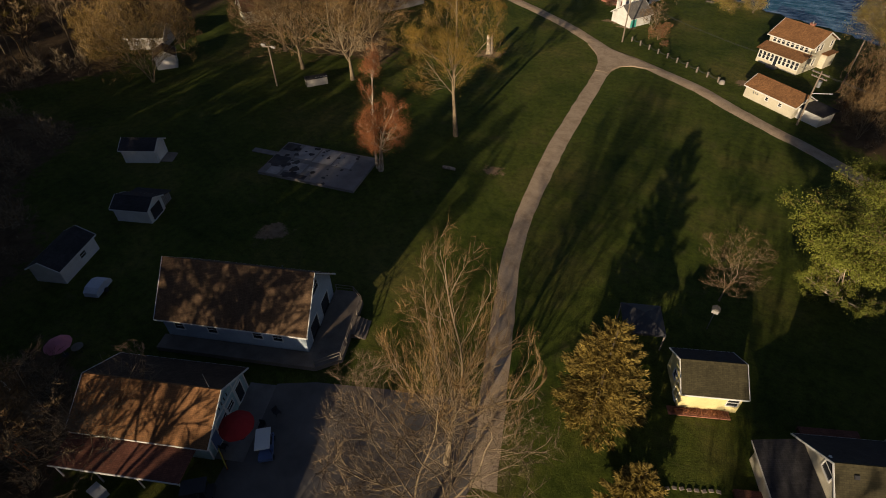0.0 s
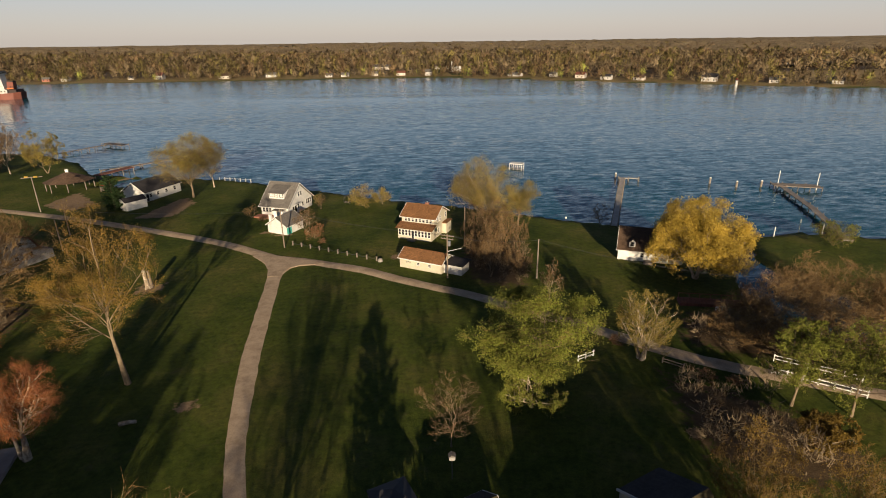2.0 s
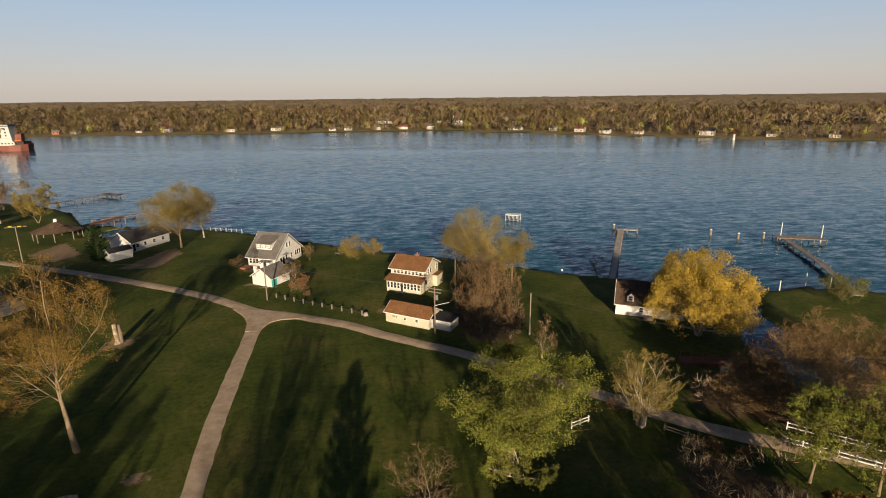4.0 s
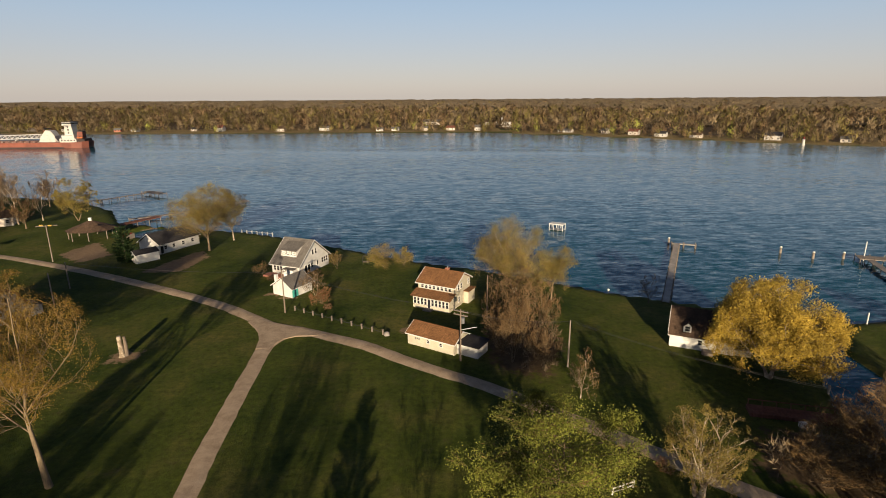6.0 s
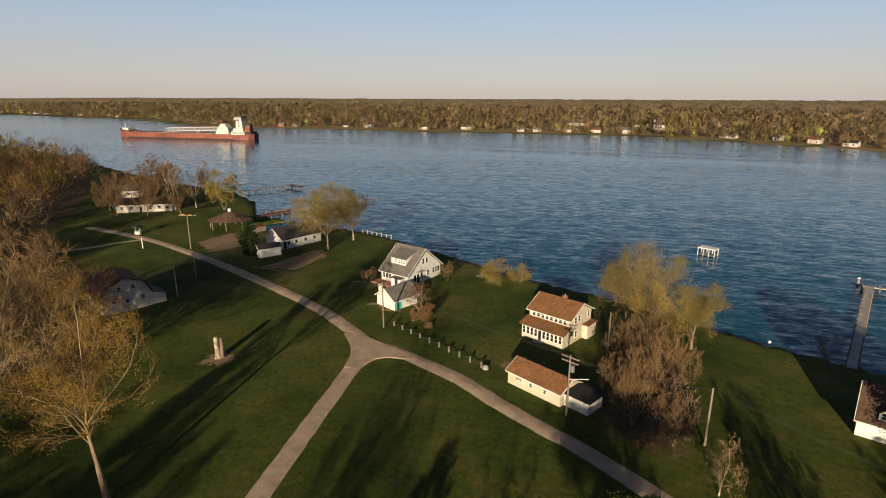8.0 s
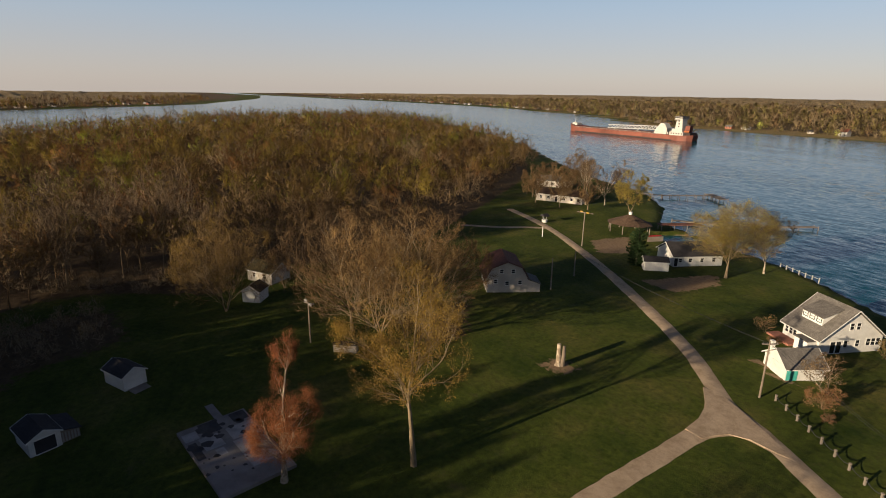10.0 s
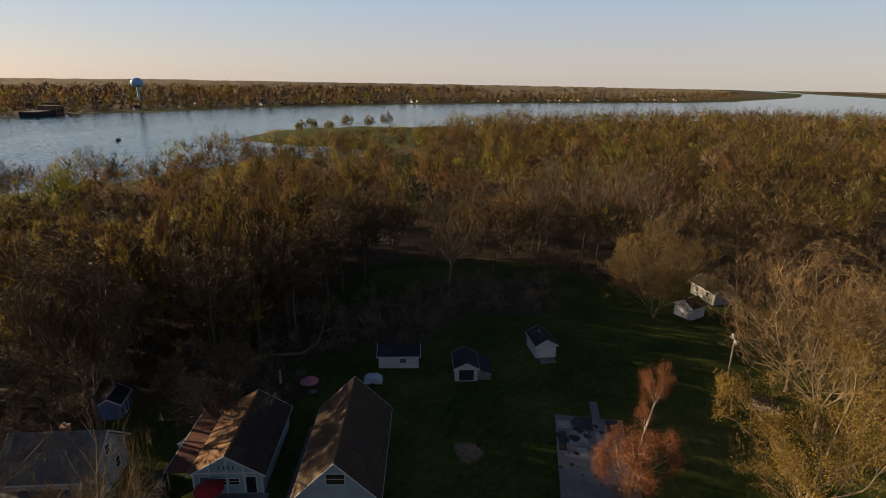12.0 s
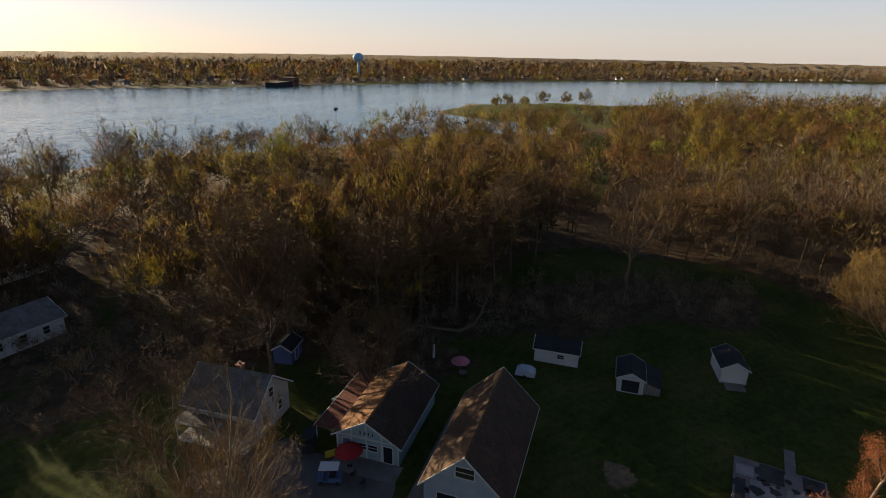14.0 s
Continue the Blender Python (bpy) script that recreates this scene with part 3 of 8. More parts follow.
fork = part("road", extruded([(-30.0, 86.5), (-30.6, 90), (-32.0, 93.5), (-35.2, 97.6), (-32.0, 97.8), (-28.0, 96.2), (-24, 94.4), (-19.6, 92.0), (-21.4, 91.6), (-24.6, 91.4), (-26.6, 90.2), (-27.4, 88), (-27.6, 86.5)], "z", -0.1, 0.112), M_ROAD, None)
tagged(fork, "worn gravel fork where the lanes meet", "road", kind="structure")
bm = bmesh.new()
v = [bm.verts.new((x, y, 0.03)) for x, y in ((-33.4, 4.2), (-33.6, 7.4), (-30.6, 9.3), (-24.3, 12), (-17.5, 14.5), (-14.2, 12), (-13.6, 6), (-15, -4), (-21, -9), (-31, -6.5), (-31.4, -2.5))]
f = bm.faces.new(v)
bmesh.ops.extrude_face_region(bm, geom=[f])
bmesh.ops.translate(bm, verts=v, vec=(0, 0, -0.3))
tagged(part("driveway", bm, M_ASPHALT, None), "worn grey asphalt parking area beside the clubhouse", "driveway", kind="structure")

# ---------------------------------------------------------------- trees
def blades(p0, d, length, width, rng, face=None):
    """Thin triangles from p0 along d, turned roughly towards face where it is given: vertices and triangle indices."""
    n = len(p0)
    side = np.cross(d, rng.normal(size=(n, 3)) if face is None else face + rng.normal(size=(n, 3)) * 0.3)
    side /= np.linalg.norm(side, axis=1, keepdims=True) + 1e-9
    w = (np.broadcast_to(width, n) * 0.5)[:, None] * side
    tip = p0 + d * np.broadcast_to(length, n)[:, None]
    v = np.stack([p0 - w, p0 + w, tip], 1).reshape(-1, 3)
    return v, np.arange(3 * n).reshape(-1, 3)


def flakes(c, size, rng, face=None):
    """Small leaf-like triangles, in random attitudes or roughly square to face."""
    n = len(c)
    a = rng.normal(size=(n, 3))
    if face is not None:
        face = face + a * 0.3
        a = np.cross(face, rng.normal(size=(n, 3)))
    a /= np.linalg.norm(a, axis=1, keepdims=True)
    b = np.cross(a, rng.normal(size=(n, 3)) if face is None else face)
    b /= np.linalg.norm(b, axis=1, keepdims=True) + 1e-9
    s = np.broadcast_to(size, n)[:, None]
    v = np.stack([c - a * s * 0.5, c + a * s * 0.5 + b * s * 0.25, c + b * s * 0.8], 1).reshape(-1, 3)
    return v, np.arange(3 * n).reshape(-1, 3)


def cones(p0, p1, r0, r1, sides=4):
    """Tapered tubes between rows of points."""
    p0, p1 = np.asarray(p0, float), np.asarray(p1, float)
    d = p1 - p0
    d /= np.linalg.norm(d, axis=1, keepdims=True) + 1e-9
    ref = np.where(np.abs(d[:, 2:3]) < 0.9, [[0.0, 0, 1]], [[1.0, 0, 0]])
    a = np.cross(d, ref)
    a /= np.linalg.norm(a, axis=1, keepdims=True) + 1e-9
    c = np.cross(d, a)
    rows = []
    for p, r in ((p0, r0), (p1, r1)):
        for k in range(sides):
            t = 2 * math.pi * k / sides
            rows.append(p + (a * math.cos(t) + c * math.sin(t)) * np.asarray(r)[:, None])
    v = np.stack(rows, 1).reshape(-1, 3)
    base = np.arange(len(p0))[:, None, None] * 2 * sides
    tri = []
    for k in range(sides):
        j = (k + 1) % sides
        tri += [(k, j, sides + j), (k, sides + j, sides + k)]
    return v, (base + np.array(tri)[None]).reshape(-1, 3)


def joined(parts):
    vs, fs, n = [], [], 0
    for v, f in parts:
        vs.append(v)
        fs.append(f + n)
        n += len(v)
    return np.concatenate(vs), np.concatenate(fs)


def turned(d, angle, rng):
    """A direction at an angle from d, to a random side."""
    side = np.cross(d, rng.normal(size=3))
    side /= np.linalg.norm(side) + 1e-9
    return d * math.cos(angle) + side * math.sin(angle)


def grow(seed, h, spread, clear, count, radius, lean=(0, 0), shape="round", stems=1, wander=0.03, splay=0.16, leaders=3, dens=1.0, thin=1.0):
    """A forking skeleton: stems, limbs, branches and branchlets as tapered pieces, then fine twigs that sweep outwards.
    Gives the pieces' ends and radii, and for each twig its start, its end and the middle of its branchlet."""
    rng = np.random.default_rng(seed)
    P0, P1, R0, R1, holders = [], [], [], [], []
    wide = {"vase": 0.55, "round": 0.85, "low": 1.05}[shape]

    def limb(p, d, ln, r, n, lift, sway):
        """Lays one piece after another from p along d and gives its nodes."""
        nodes = [(p, d, r)]
        for k in range(n):
            d = d + rng.normal(size=3) * sway + [0, 0, lift]
            d = d / np.linalg.norm(d)
            q, r2 = p + d * (ln / n), r * (1 - 0.8 / n * (1 if k < n - 1 else 1.1))
            P0.append(p), P1.append(q), R0.append(r), R1.append(max(r2, 0.008))
            p, r = q, max(r2, 0.008)
            nodes.append((p, d, r))
        return nodes

    for st in range(stems):
        th = 2 * math.pi * st / stems + rng.uniform(0, 1)
        d = np.array([math.cos(th) * splay * 2.2, math.sin(th) * splay * 2.2, 1.0]) if stems > 1 else np.array([0, 0, 1.0])
        d /= np.linalg.norm(d)
        zf = h * max(clear, 0.07)
        rr = radius / math.sqrt(stems)
        base = limb(np.array([math.cos(th), math.sin(th), 0]) * (radius * 0.5 if stems > 1 else 0), d, zf, rr * 1.15, 4, 0.0, wander)
        fork, fd, fr = base[-1]
        tops = leaders + 2 if stems == 1 else max(2, leaders)
        for k in range(tops):
            up = (fork, fd, fr) if k < 2 or clear < 0.12 else (base[-2] if k % 2 else base[-1])
            a = rng.uniform(0.05, 0.2) if k == 0 else wide * rng.uniform(0.6, 1.25)
            side = 2 * math.pi * k / tops + st + rng.uniform(-0.4, 0.4)
            dd = np.array([math.cos(side) * math.sin(a), math.sin(side) * math.sin(a), math.cos(a)]) + fd * 0.3
            dd /= np.linalg.norm(dd)
            big = (h - zf) * (0.86 if k == 0 else rng.uniform(0.55, 0.8))
            for i, (p, d1, r1) in enumerate(limb(up[0], dd, big, fr * (0.8 if k == 0 else rng.uniform(0.5, 0.7)), 7, 0.055, 0.12)):
                if i == 0:
                    continue
                kids = 1 + (rng.uniform() < 0.55 * dens) + (rng.uniform() < 0.35 * (dens - 1))
                for q in range(kids):
                    b1 = big * (0.62 - 0.055 * i) * rng.uniform(0.7, 1.2)
                    t1 = turned(d1, rng.uniform(0.45, 0.95) if i < 7 else rng.uniform(0.15, 0.5), rng)
                    for m, (p2, d2, r2) in enumerate(limb(p, t1, b1, max(r1 * 0.6, 0.016), 4, 0.03, 0.16)):
                        if m == 0:
                            continue
                        for w in range(2 if m < 4 else 3):
                            b2 = b1 * rng.uniform(0.28, 0.52)
                            t2 = turned(d2, rng.uniform(0.35, 0.85), rng)
                            end = limb(p2, t2, b2, max(r2 * 0.6, 0.011), 2, 0.04, 0.14)
                            holders.append((p2, end[1][0], end[2][0]))
    hold = np.array(holders)
    pick = rng.integers(0, len(hold), count)
    t = rng.uniform(0.1, 1.0, (count, 1))
    a, m, b = hold[pick, 0], hold[pick, 1], hold[pick, 2]
    s0 = np.where(t < 0.5, a + (m - a) * 2 * t, m + (b - m) * (2 * t - 1))
    d = b - a
    ln = np.linalg.norm(d, axis=1, keepdims=True) + 1e-6
    d = d / ln + rng.normal(size=(count, 3)) * 0.42 + [0, 0, 0.22]
    d /= np.linalg.norm(d, axis=1, keepdims=True)
    s1 = s0 + d * (np.median(ln) * rng.uniform(0.35, 0.9, (count, 1))) * thin
    # fit the crown to its height and spread
    p0, p1 = np.array(P0), np.array(P1)
    low = h * max(clear, 0.07)
    kz = (h - low) / max(np.percentile(s1[:, 2], 99.6) - low, 0.5)
    kr = spread / 2 / max(np.percentile(np.hypot(s1[:, 0], s1[:, 1]), 84), 0.3)
    heart = low + (h - low) * {"vase": 0.62, "round": 0.42, "low": 0.36}[shape]
    ph = rng.uniform(0, 6.3, 6)

    def fitted(q):
        q = q.copy()
        above = np.clip((q[:, 2:3] - low * 0.5) / (low * 0.5 + 0.1), 0, 1)
        q[:, :2] *= 1 + (kr - 1) * above
        q[:, 2] = np.where(q[:, 2] > low, low + (q[:, 2] - low) * kz, q[:, 2])
        # an uneven dome holds the crown in
        up = q[:, 2] > heart
        z = np.where(up, (q[:, 2] - heart) / (h - heart), (q[:, 2] - heart) / max(heart - low, 0.3) * 0.75)
        rho = np.sqrt((q[:, 0] ** 2 + q[:, 1] ** 2) / (spread / 2) ** 2 + z ** 2) + 1e-6
        th = np.arctan2(q[:, 1], q[:, 0])
        edge = 1.02 + 0.07 * np.sin(2 * th + ph[0] + 2 * z) + 0.06 * np.sin(5 * th + ph[1] - 3 * z) + 0.05 * np.sin(9 * th + ph[2] + 7 * z) + 0.04 * np.sin(11 * z + ph[3])
        a = edge * 0.62
        k = np.where(rho > a, (a + (edge - a) * np.tanh((rho - a) / (edge - a) * 0.9)) / rho, 1.0)
        q[:, :2] *= k[:, None]
        q[:, 2] = np.where(up, heart + (q[:, 2] - heart) * k, q[:, 2])
        q[:, :2] += np.array(lean) * (q[:, 2:3] / h)
        return q

    return fitted(p0), fitted(p1), np.array(R0), np.array(R1), fitted(s0), fitted(s1), fitted((a + b) / 2), rng


def tree(name, label, place, h, spread, clear=0.3, clumps=60, fine=9, radius=None, twigs=7, twig_w=0.03, buds=0, bud_size=0.16, droop=0.0, bark_m=None, twig_m=None, bud_m=None,
         seed=1, lean=(0, 0), shape="round", stems=1, group="", wander=0.03, category="tree", splay=0.16, tuft=1.0, leaders=3, full=0.0):
    """A tapered trunk with forking limbs and branches, and a crown of fine twigs and small leaves."""
    radius = radius or h * 0.014 + 0.05
    p0, p1, r0, r1, s, e, mid, rng = grow(seed, h, spread, clear, clumps * fine * twigs, radius, lean, shape, stems, wander, splay, leaders, min(2.2, max(0.8, (clumps / 90) ** 0.6)), 0.75 + 0.3 * tuft)
    top = thing(name, label, category, pose(place[0], place[1], -0.12), group)
    thick, hair = r0 > 0.05, r0 < 0.021
    slim = ~thick & ~hair
    v, f = joined([cones(p0[thick], p1[thick], r0[thick], r1[thick], 6), cones(p0[slim], p1[slim], r0[slim], r1[slim], 3), blades(p0[hair], p1[hair] - p0[hair], 1.1, r0[hair] * 2.2, rng)])
    trunk = new("trunk", from_arrays("trunk", v, f, [bark_m or M_BARK], None, True))
    trunk.parent = top
    if droop:
        e[:, 2] -= rng.uniform(0, 1, len(e)) * droop * np.linalg.norm(e - s, axis=1)
    ln = np.linalg.norm(e - s, axis=1)
    d = (e - s) / (ln[:, None] + 1e-9)
    pieces = [blades(s, d, ln, twig_w * rng.uniform(0.8, 1.5, len(s)), rng)]
    mats = [np.zeros(len(pieces[0][1]), int)]
    if buds:
        rep_ = max(1, int(buds))
        pick = np.repeat(np.arange(len(s)), rep_)
        if buds < 1:
            pick = pick[rng.uniform(0, 1, len(pick)) < buds]
        tip = s[pick] + d[pick] * (ln[pick] * rng.uniform(0.1, 1.15, len(pick)))[:, None] + rng.normal(size=(len(pick), 3)) * (ln[pick][:, None] * 0.16 + full)
        if droop:
            tip[:, 2] -= rng.uniform(0, 1, len(tip)) ** 2 * droop * ln[pick]
        pieces.append(flakes(tip, bud_size * rng.uniform(0.6, 1.4, len(tip)), rng))
        mats.append(np.ones(len(pieces[-1][1]), int))
    v, f = joined(pieces)
    crown = new("crown", from_arrays("crown", v, f, [twig_m or M_TWIG, bud_m or M_BUD_OLIVE], np.concatenate(mats)))
    crown.parent = top
    return top


def conifer(name, label, place, h, spread, needle_m, seed, clear=0.06, group="", taper=0.6):
    """A tapering trunk with layered boughs of needles."""
    rng = np.random.default_rng(seed)
    top = thing(name, label, "tree", pose(place[0], place[1], -0.1), group)
    part("trunk", tubes([((0, 0, 0), (0, 0, h * 0.97), h * 0.014 + 0.04, 0.02)], 7), M_BARK_DARK, top)
    bits = []
    n = int(h * 11)
    for i in range(n):
        u = clear + (1 - clear) * (i / n)
        th = i * 2.399 + rng.uniform(-0.3, 0.3)
        reach = spread / 2 * (1 - u) ** taper * rng.uniform(0.62, 1.12) + 0.1
        d = np.array([math.cos(th), math.sin(th), -0.05 + 0.4 * u])
        m = max(24, int(300 * reach / spread * 2))
        t = rng.uniform(0.1, 1.0, (m, 1)) ** 0.7
        wide = 0.16 * reach * (1.15 - t)
        side = np.array([-math.sin(th), math.cos(th), 0])
        q = np.array([0, 0, u * h]) + d * reach * t + side * rng.normal(size=(m, 1)) * wide + rng.normal(size=(m, 3)) * [0.02, 0.02, 0.045] * reach
        q[:, 2] += 0.18 * reach * t[:, 0] ** 2
        dd = d + side * rng.normal(size=(m, 1)) * 0.7 + rng.normal(size=(m, 3)) * 0.3 + [0, 0, 0.15]
        dd /= np.linalg.norm(dd, axis=1, keepdims=True)
        bits.append(blades(q, dd, 0.34 * rng.uniform(0.6, 1.3, m), 0.11, rng))
    v, f = joined(bits)
    crown = new("crown", from_arrays("crown", v, f, [needle_m]))
    crown.parent = top
    return top


def woodland_tree(seed, h, spread, clumps, n, blade_w, blade_l, wood=0.035, clear=0.3, shell=0.72):
    """One tree of the woods as arrays: wood and inner twigs, outer twigs, and the outer twigs' normals."""
    p0, p1, r0, r1, s, e, mid, rng = grow(seed, h, spread, clear, n, h * 0.009 + 0.03, dens=0.8 + clumps / 60, shape=("round", "vase", "low")[seed % 3])
    if clear < 0.05:  # crowns that reach down to the ground
        foot = np.percentile(s[:, 2], 4)
        for q in (s, e, mid):
            q[:, 2] = np.maximum((q[:, 2] - foot) * h / (h - foot), 0.3)
    big = r0 > wood
    wood_v = cones(p0[big], p1[big], r0[big], r1[big], 3)
    d = e - s
    d /= np.linalg.norm(d, axis=1, keepdims=True) + 1e-9
    long = blade_l * rng.uniform(0.5, 1.3, n)
    # the outer twigs carry the buds; inner and low ones go bark-dark as painted shade
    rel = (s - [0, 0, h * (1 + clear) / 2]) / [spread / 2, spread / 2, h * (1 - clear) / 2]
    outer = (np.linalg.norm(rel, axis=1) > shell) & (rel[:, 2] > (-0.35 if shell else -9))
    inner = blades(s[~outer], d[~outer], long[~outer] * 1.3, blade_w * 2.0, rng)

    # crowns shade as rounded masses: the twigs face outwards from the middle of the crown and of its branches
    def outward(q, m):
        out = q - [0, 0, h * (clear + 0.35 * (1 - clear))]
        out /= np.linalg.norm(out, axis=1, keepdims=True) + 1e-9
        lump = q - m
        lump /= np.linalg.norm(lump, axis=1, keepdims=True) + 1e-9
        nrm = out + 0.45 * lump
        return nrm / (np.linalg.norm(nrm, axis=1, keepdims=True) + 1e-9)

    face = outward(e[outer], mid[outer])
    v, f = blades(s[outer], d[outer], long[outer], blade_w, rng, face)
    nrm = outward(v, np.repeat(mid[outer], 3, 0))
    t0, t1, t2 = v[f[:, 0]], v[f[:, 1]], v[f[:, 2]]
    turn = (np.cross(t1 - t0, t2 - t0) * nrm[f[:, 0]]).sum(1) < 0
    f[turn] = f[turn][:, ::-1]
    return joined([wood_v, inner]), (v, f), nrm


def planted(rng, variants, spots, sizes):
    """Woods of many trees, joined: wood and twigs, and the normals of the twigs."""
    wv, wf, tv, tf, tn, nw, nt = [], [], [], [], [], 0, 0
    for (x, y), s in zip(spots, sizes):
        (v1, f1), (v2, f2), n2 = variants[rng.integers(len(variants))]
        a = rng.uniform(0, 2 * math.pi)
        turn = np.array([[math.cos(a), -math.sin(a), 0], [math.sin(a), math.cos(a), 0], [0, 0, 1]])
        m = turn * np.array([s * rng.uniform(0.85, 1.2), s * rng.uniform(0.85, 1.2), s])
        at = np.array([x, y, -0.15])
        wv.append(v1 @ m.T + at), wf.append(f1 + nw), tv.append(v2 @ m.T + at), tf.append(f2 + nt), tn.append(n2 @ turn.T)
        nw += len(v1)
        nt += len(v2)
    return (np.concatenate(wv), np.concatenate(wf)), (np.concatenate(tv), np.concatenate(tf)), np.concatenate(tn)


def scattered(rng, poly_list, spacing, keep=None):
    """Uneven spots inside polygons, about so far apart."""
    allp = np.concatenate([np.array(p) for p in poly_list])
    (x0, y0), (x1, y1) = allp.min(0), allp.max(0)
    X, Y = np.meshgrid(np.arange(x0, x1, spacing), np.arange(y0, y1, spacing))
    q = np.stack([X.ravel(), Y.ravel()], 1) + rng.uniform(-0.45, 0.45, (X.size, 2)) * spacing
    ok = np.maximum.reduce([signed(q, p) for p in poly_list]) > 1
    return q[ok]


rng = np.random.default_rng(7)
near_kinds = [woodland_tree(100 + i, rng.uniform(15, 20), rng.uniform(9.5, 12.5), 24, 1800, 0.065, 0.9, 0.03, 0.25, 0.6) for i in range(9)]
edge_kinds = [woodland_tree(150 + i, rng.uniform(19.5, 21.5), rng.uniform(9.5, 12.0), 24, 2300, 0.092, 0.95, 0.03, 0.16, 0.6) for i in range(6)]
far_kinds = [woodland_tree(200 + i, rng.uniform(14, 19), rng.uniform(10.5, 14.0), 12, 560, 0.115, 1.7, 0.16, 0.2, 0.35) for i in range(9)]
deep_kinds = [woodland_tree(250 + i, rng.uniform(14, 19), rng.uniform(11, 14), 8, 74, 0.37, 2.4, 0.3, 0.2, 0.2) for i in range(9)]
bank_kinds = [woodland_tree(300 + i, rng.uniform(13, 18), rng.uniform(8.5, 12.5), 8, 84, 0.8, 2.9, 9.0, 0.03, 0) for i in range(9)]
back_kinds = [woodland_tree(350 + i, rng.uniform(12, 16), rng.uniform(15, 19), 7, 34, 1.7, 6.0, 9.0, 0.03, 0) for i in range(6)]
brush_kinds = [woodland_tree(400 + i, rng.uniform(3.0, 6.5), rng.uniform(3.0, 4.6), 8, 190, 0.05, 0.7, 0.05, 0.07) for i in range(6)]


def tinted(spots, sizes, kinds, name, label, bark_m, mats, rng):
    """Woods in which each tree takes one of several twig colours."""
    pick = rng.integers(0, len(mats), len(spots))
    parts, index, normals = [], [], []
    for k in range(len(mats)):
        if not (pick == k).any():
            continue
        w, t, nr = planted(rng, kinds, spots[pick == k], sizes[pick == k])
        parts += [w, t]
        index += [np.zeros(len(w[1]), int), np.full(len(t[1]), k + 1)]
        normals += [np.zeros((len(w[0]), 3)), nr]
    v, f = joined(parts)
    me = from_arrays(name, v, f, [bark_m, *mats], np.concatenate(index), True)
    me.normals_split_custom_set_from_vertices(np.concatenate(normals))
    return tagged(new(name, me), label, "woods", kind="stuff")


WOOD_TINTS = [M_WOODS, M_WOODS, M_WOODS_RED, M_WOODS_OLIVE, M_WOODS_OLIVE]
FAR_TINTS = [M_WOODS, M_WOODS, M_WOODS, M_WOODS_RED, M_WOODS_RED, M_WOODS_OLIVE, M_WOODS_OLIVE, M_WOODS_OLIVE, M_WOODS_GREEN, M_WOODS_PALE]
# front-lit north bank gets lighter tints, backlit west bank darker: light put in colour
NORTH_LIT_TINTS = [M_BANK_TAN, M_BANK_TAN, M_BANK_TAN, M_BANK_OLIVE, M_BANK_OLIVE, M_BANK_RUSSET, M_BANK_RUSSET]
WEST_BACKLIT_TINTS = [M_BARK_TWIG, M_BARK_TWIG, M_BARK_TWIG, M_BARK_TWIG, M_WOODS_RED, M_WOODS_OLIVE]
EDGE = [(-110, -14), (-100, -18), (-84, -15), (-72, -11), (-58, -12), (-49, -18), (-46, -32), (-48, -60), (-84, -60), (-118, -44)]
sp = scattered(rng, [EDGE], 5.4)
sp = np.concatenate([sp, scattered(rng, [[(-30, -60), (18, -60), (24, -86), (-30, -86)]], 7.5), scattered(rng, [[(-46, -20), (-33, -27), (-28, -40), (-30, -62), (-46, -62)]], 10.0)])
tinted(sp, np.where(sp[:, 0] > -46, rng.uniform(0.7, 0.95, len(sp)), np.where(sp[:, 1] > -40, rng.uniform(0.92, 1.16, len(sp)) * np.where(sp[:, 1] < -24, 0.93, 1.0), rng.uniform(0.75, 1.0, len(sp)))), edge_kinds, "edge_woods", "dense bare trees at the edge of the lawn in shade", M_BARK_WOODS, WOOD_TINTS, rng)
spots = np.concatenate([q[w] for q, w in ((q, (np.hypot(q[:, 0], q[:, 1] - 30) < 145) == near_) for q, near_ in ((scattered(rng, WOODS[:1], 8.0), True), (scattered(rng, WOODS[:1], 10.2), False)))])
spots = spots[(np.maximum.reduce([signed(spots, c) for c in CLEAR]) < -1.5) & (signed(spots, EDGE) < 0)]
dist = np.hypot(spots[:, 0] - 0, spots[:, 1] - 30)
close = dist < 145
sp = spots[close]
low = (np.abs((sp[:, 1] + 4) - (sp[:, 0] + 111) * 0.5) < 9) & (sp[:, 0] < -104)
sp = sp[~(low & (rng.uniform(0, 1, len(sp)) < 0.6))]
tinted(sp, np.where((np.abs((sp[:, 1] + 4) - (sp[:, 0] + 111) * 0.5) < 9) & (sp[:, 0] < -104), 0.38, rng.uniform(0.65, 1.2, len(sp))), near_kinds, "near_woods", "bare brown woodland with olive buds in low sun", M_BARK_WOODS, WOOD_TINTS, rng)
sp = spots[~close]
deep = np.hypot(sp[:, 0], sp[:, 1] - 30) > 360
tinted(sp[~deep], rng.triangular(0.55, 0.95, 1.4, (~deep).sum()), far_kinds, "island_woods", "dense spring woodland reaching along the island", M_BARK_WOODS, FAR_TINTS, rng)
tinted(sp[deep], rng.triangular(0.5, 0.9, 1.4, deep.sum()), deep_kinds, "distant_woods", "spring woodland at the far end of the island", M_BARK_WOODS, FAR_TINTS, rng)
sp = scattered(rng, WOODS[1:2], 10.5)[:18]
tinted(sp, rng.uniform(0.5, 0.85, len(sp)), far_kinds[:5], "east_woods", "scattered bare trees beyond the canal", M_BARK, WOOD_TINTS, rng)
sp = scattered(rng, WOODS[2:], 9.4)
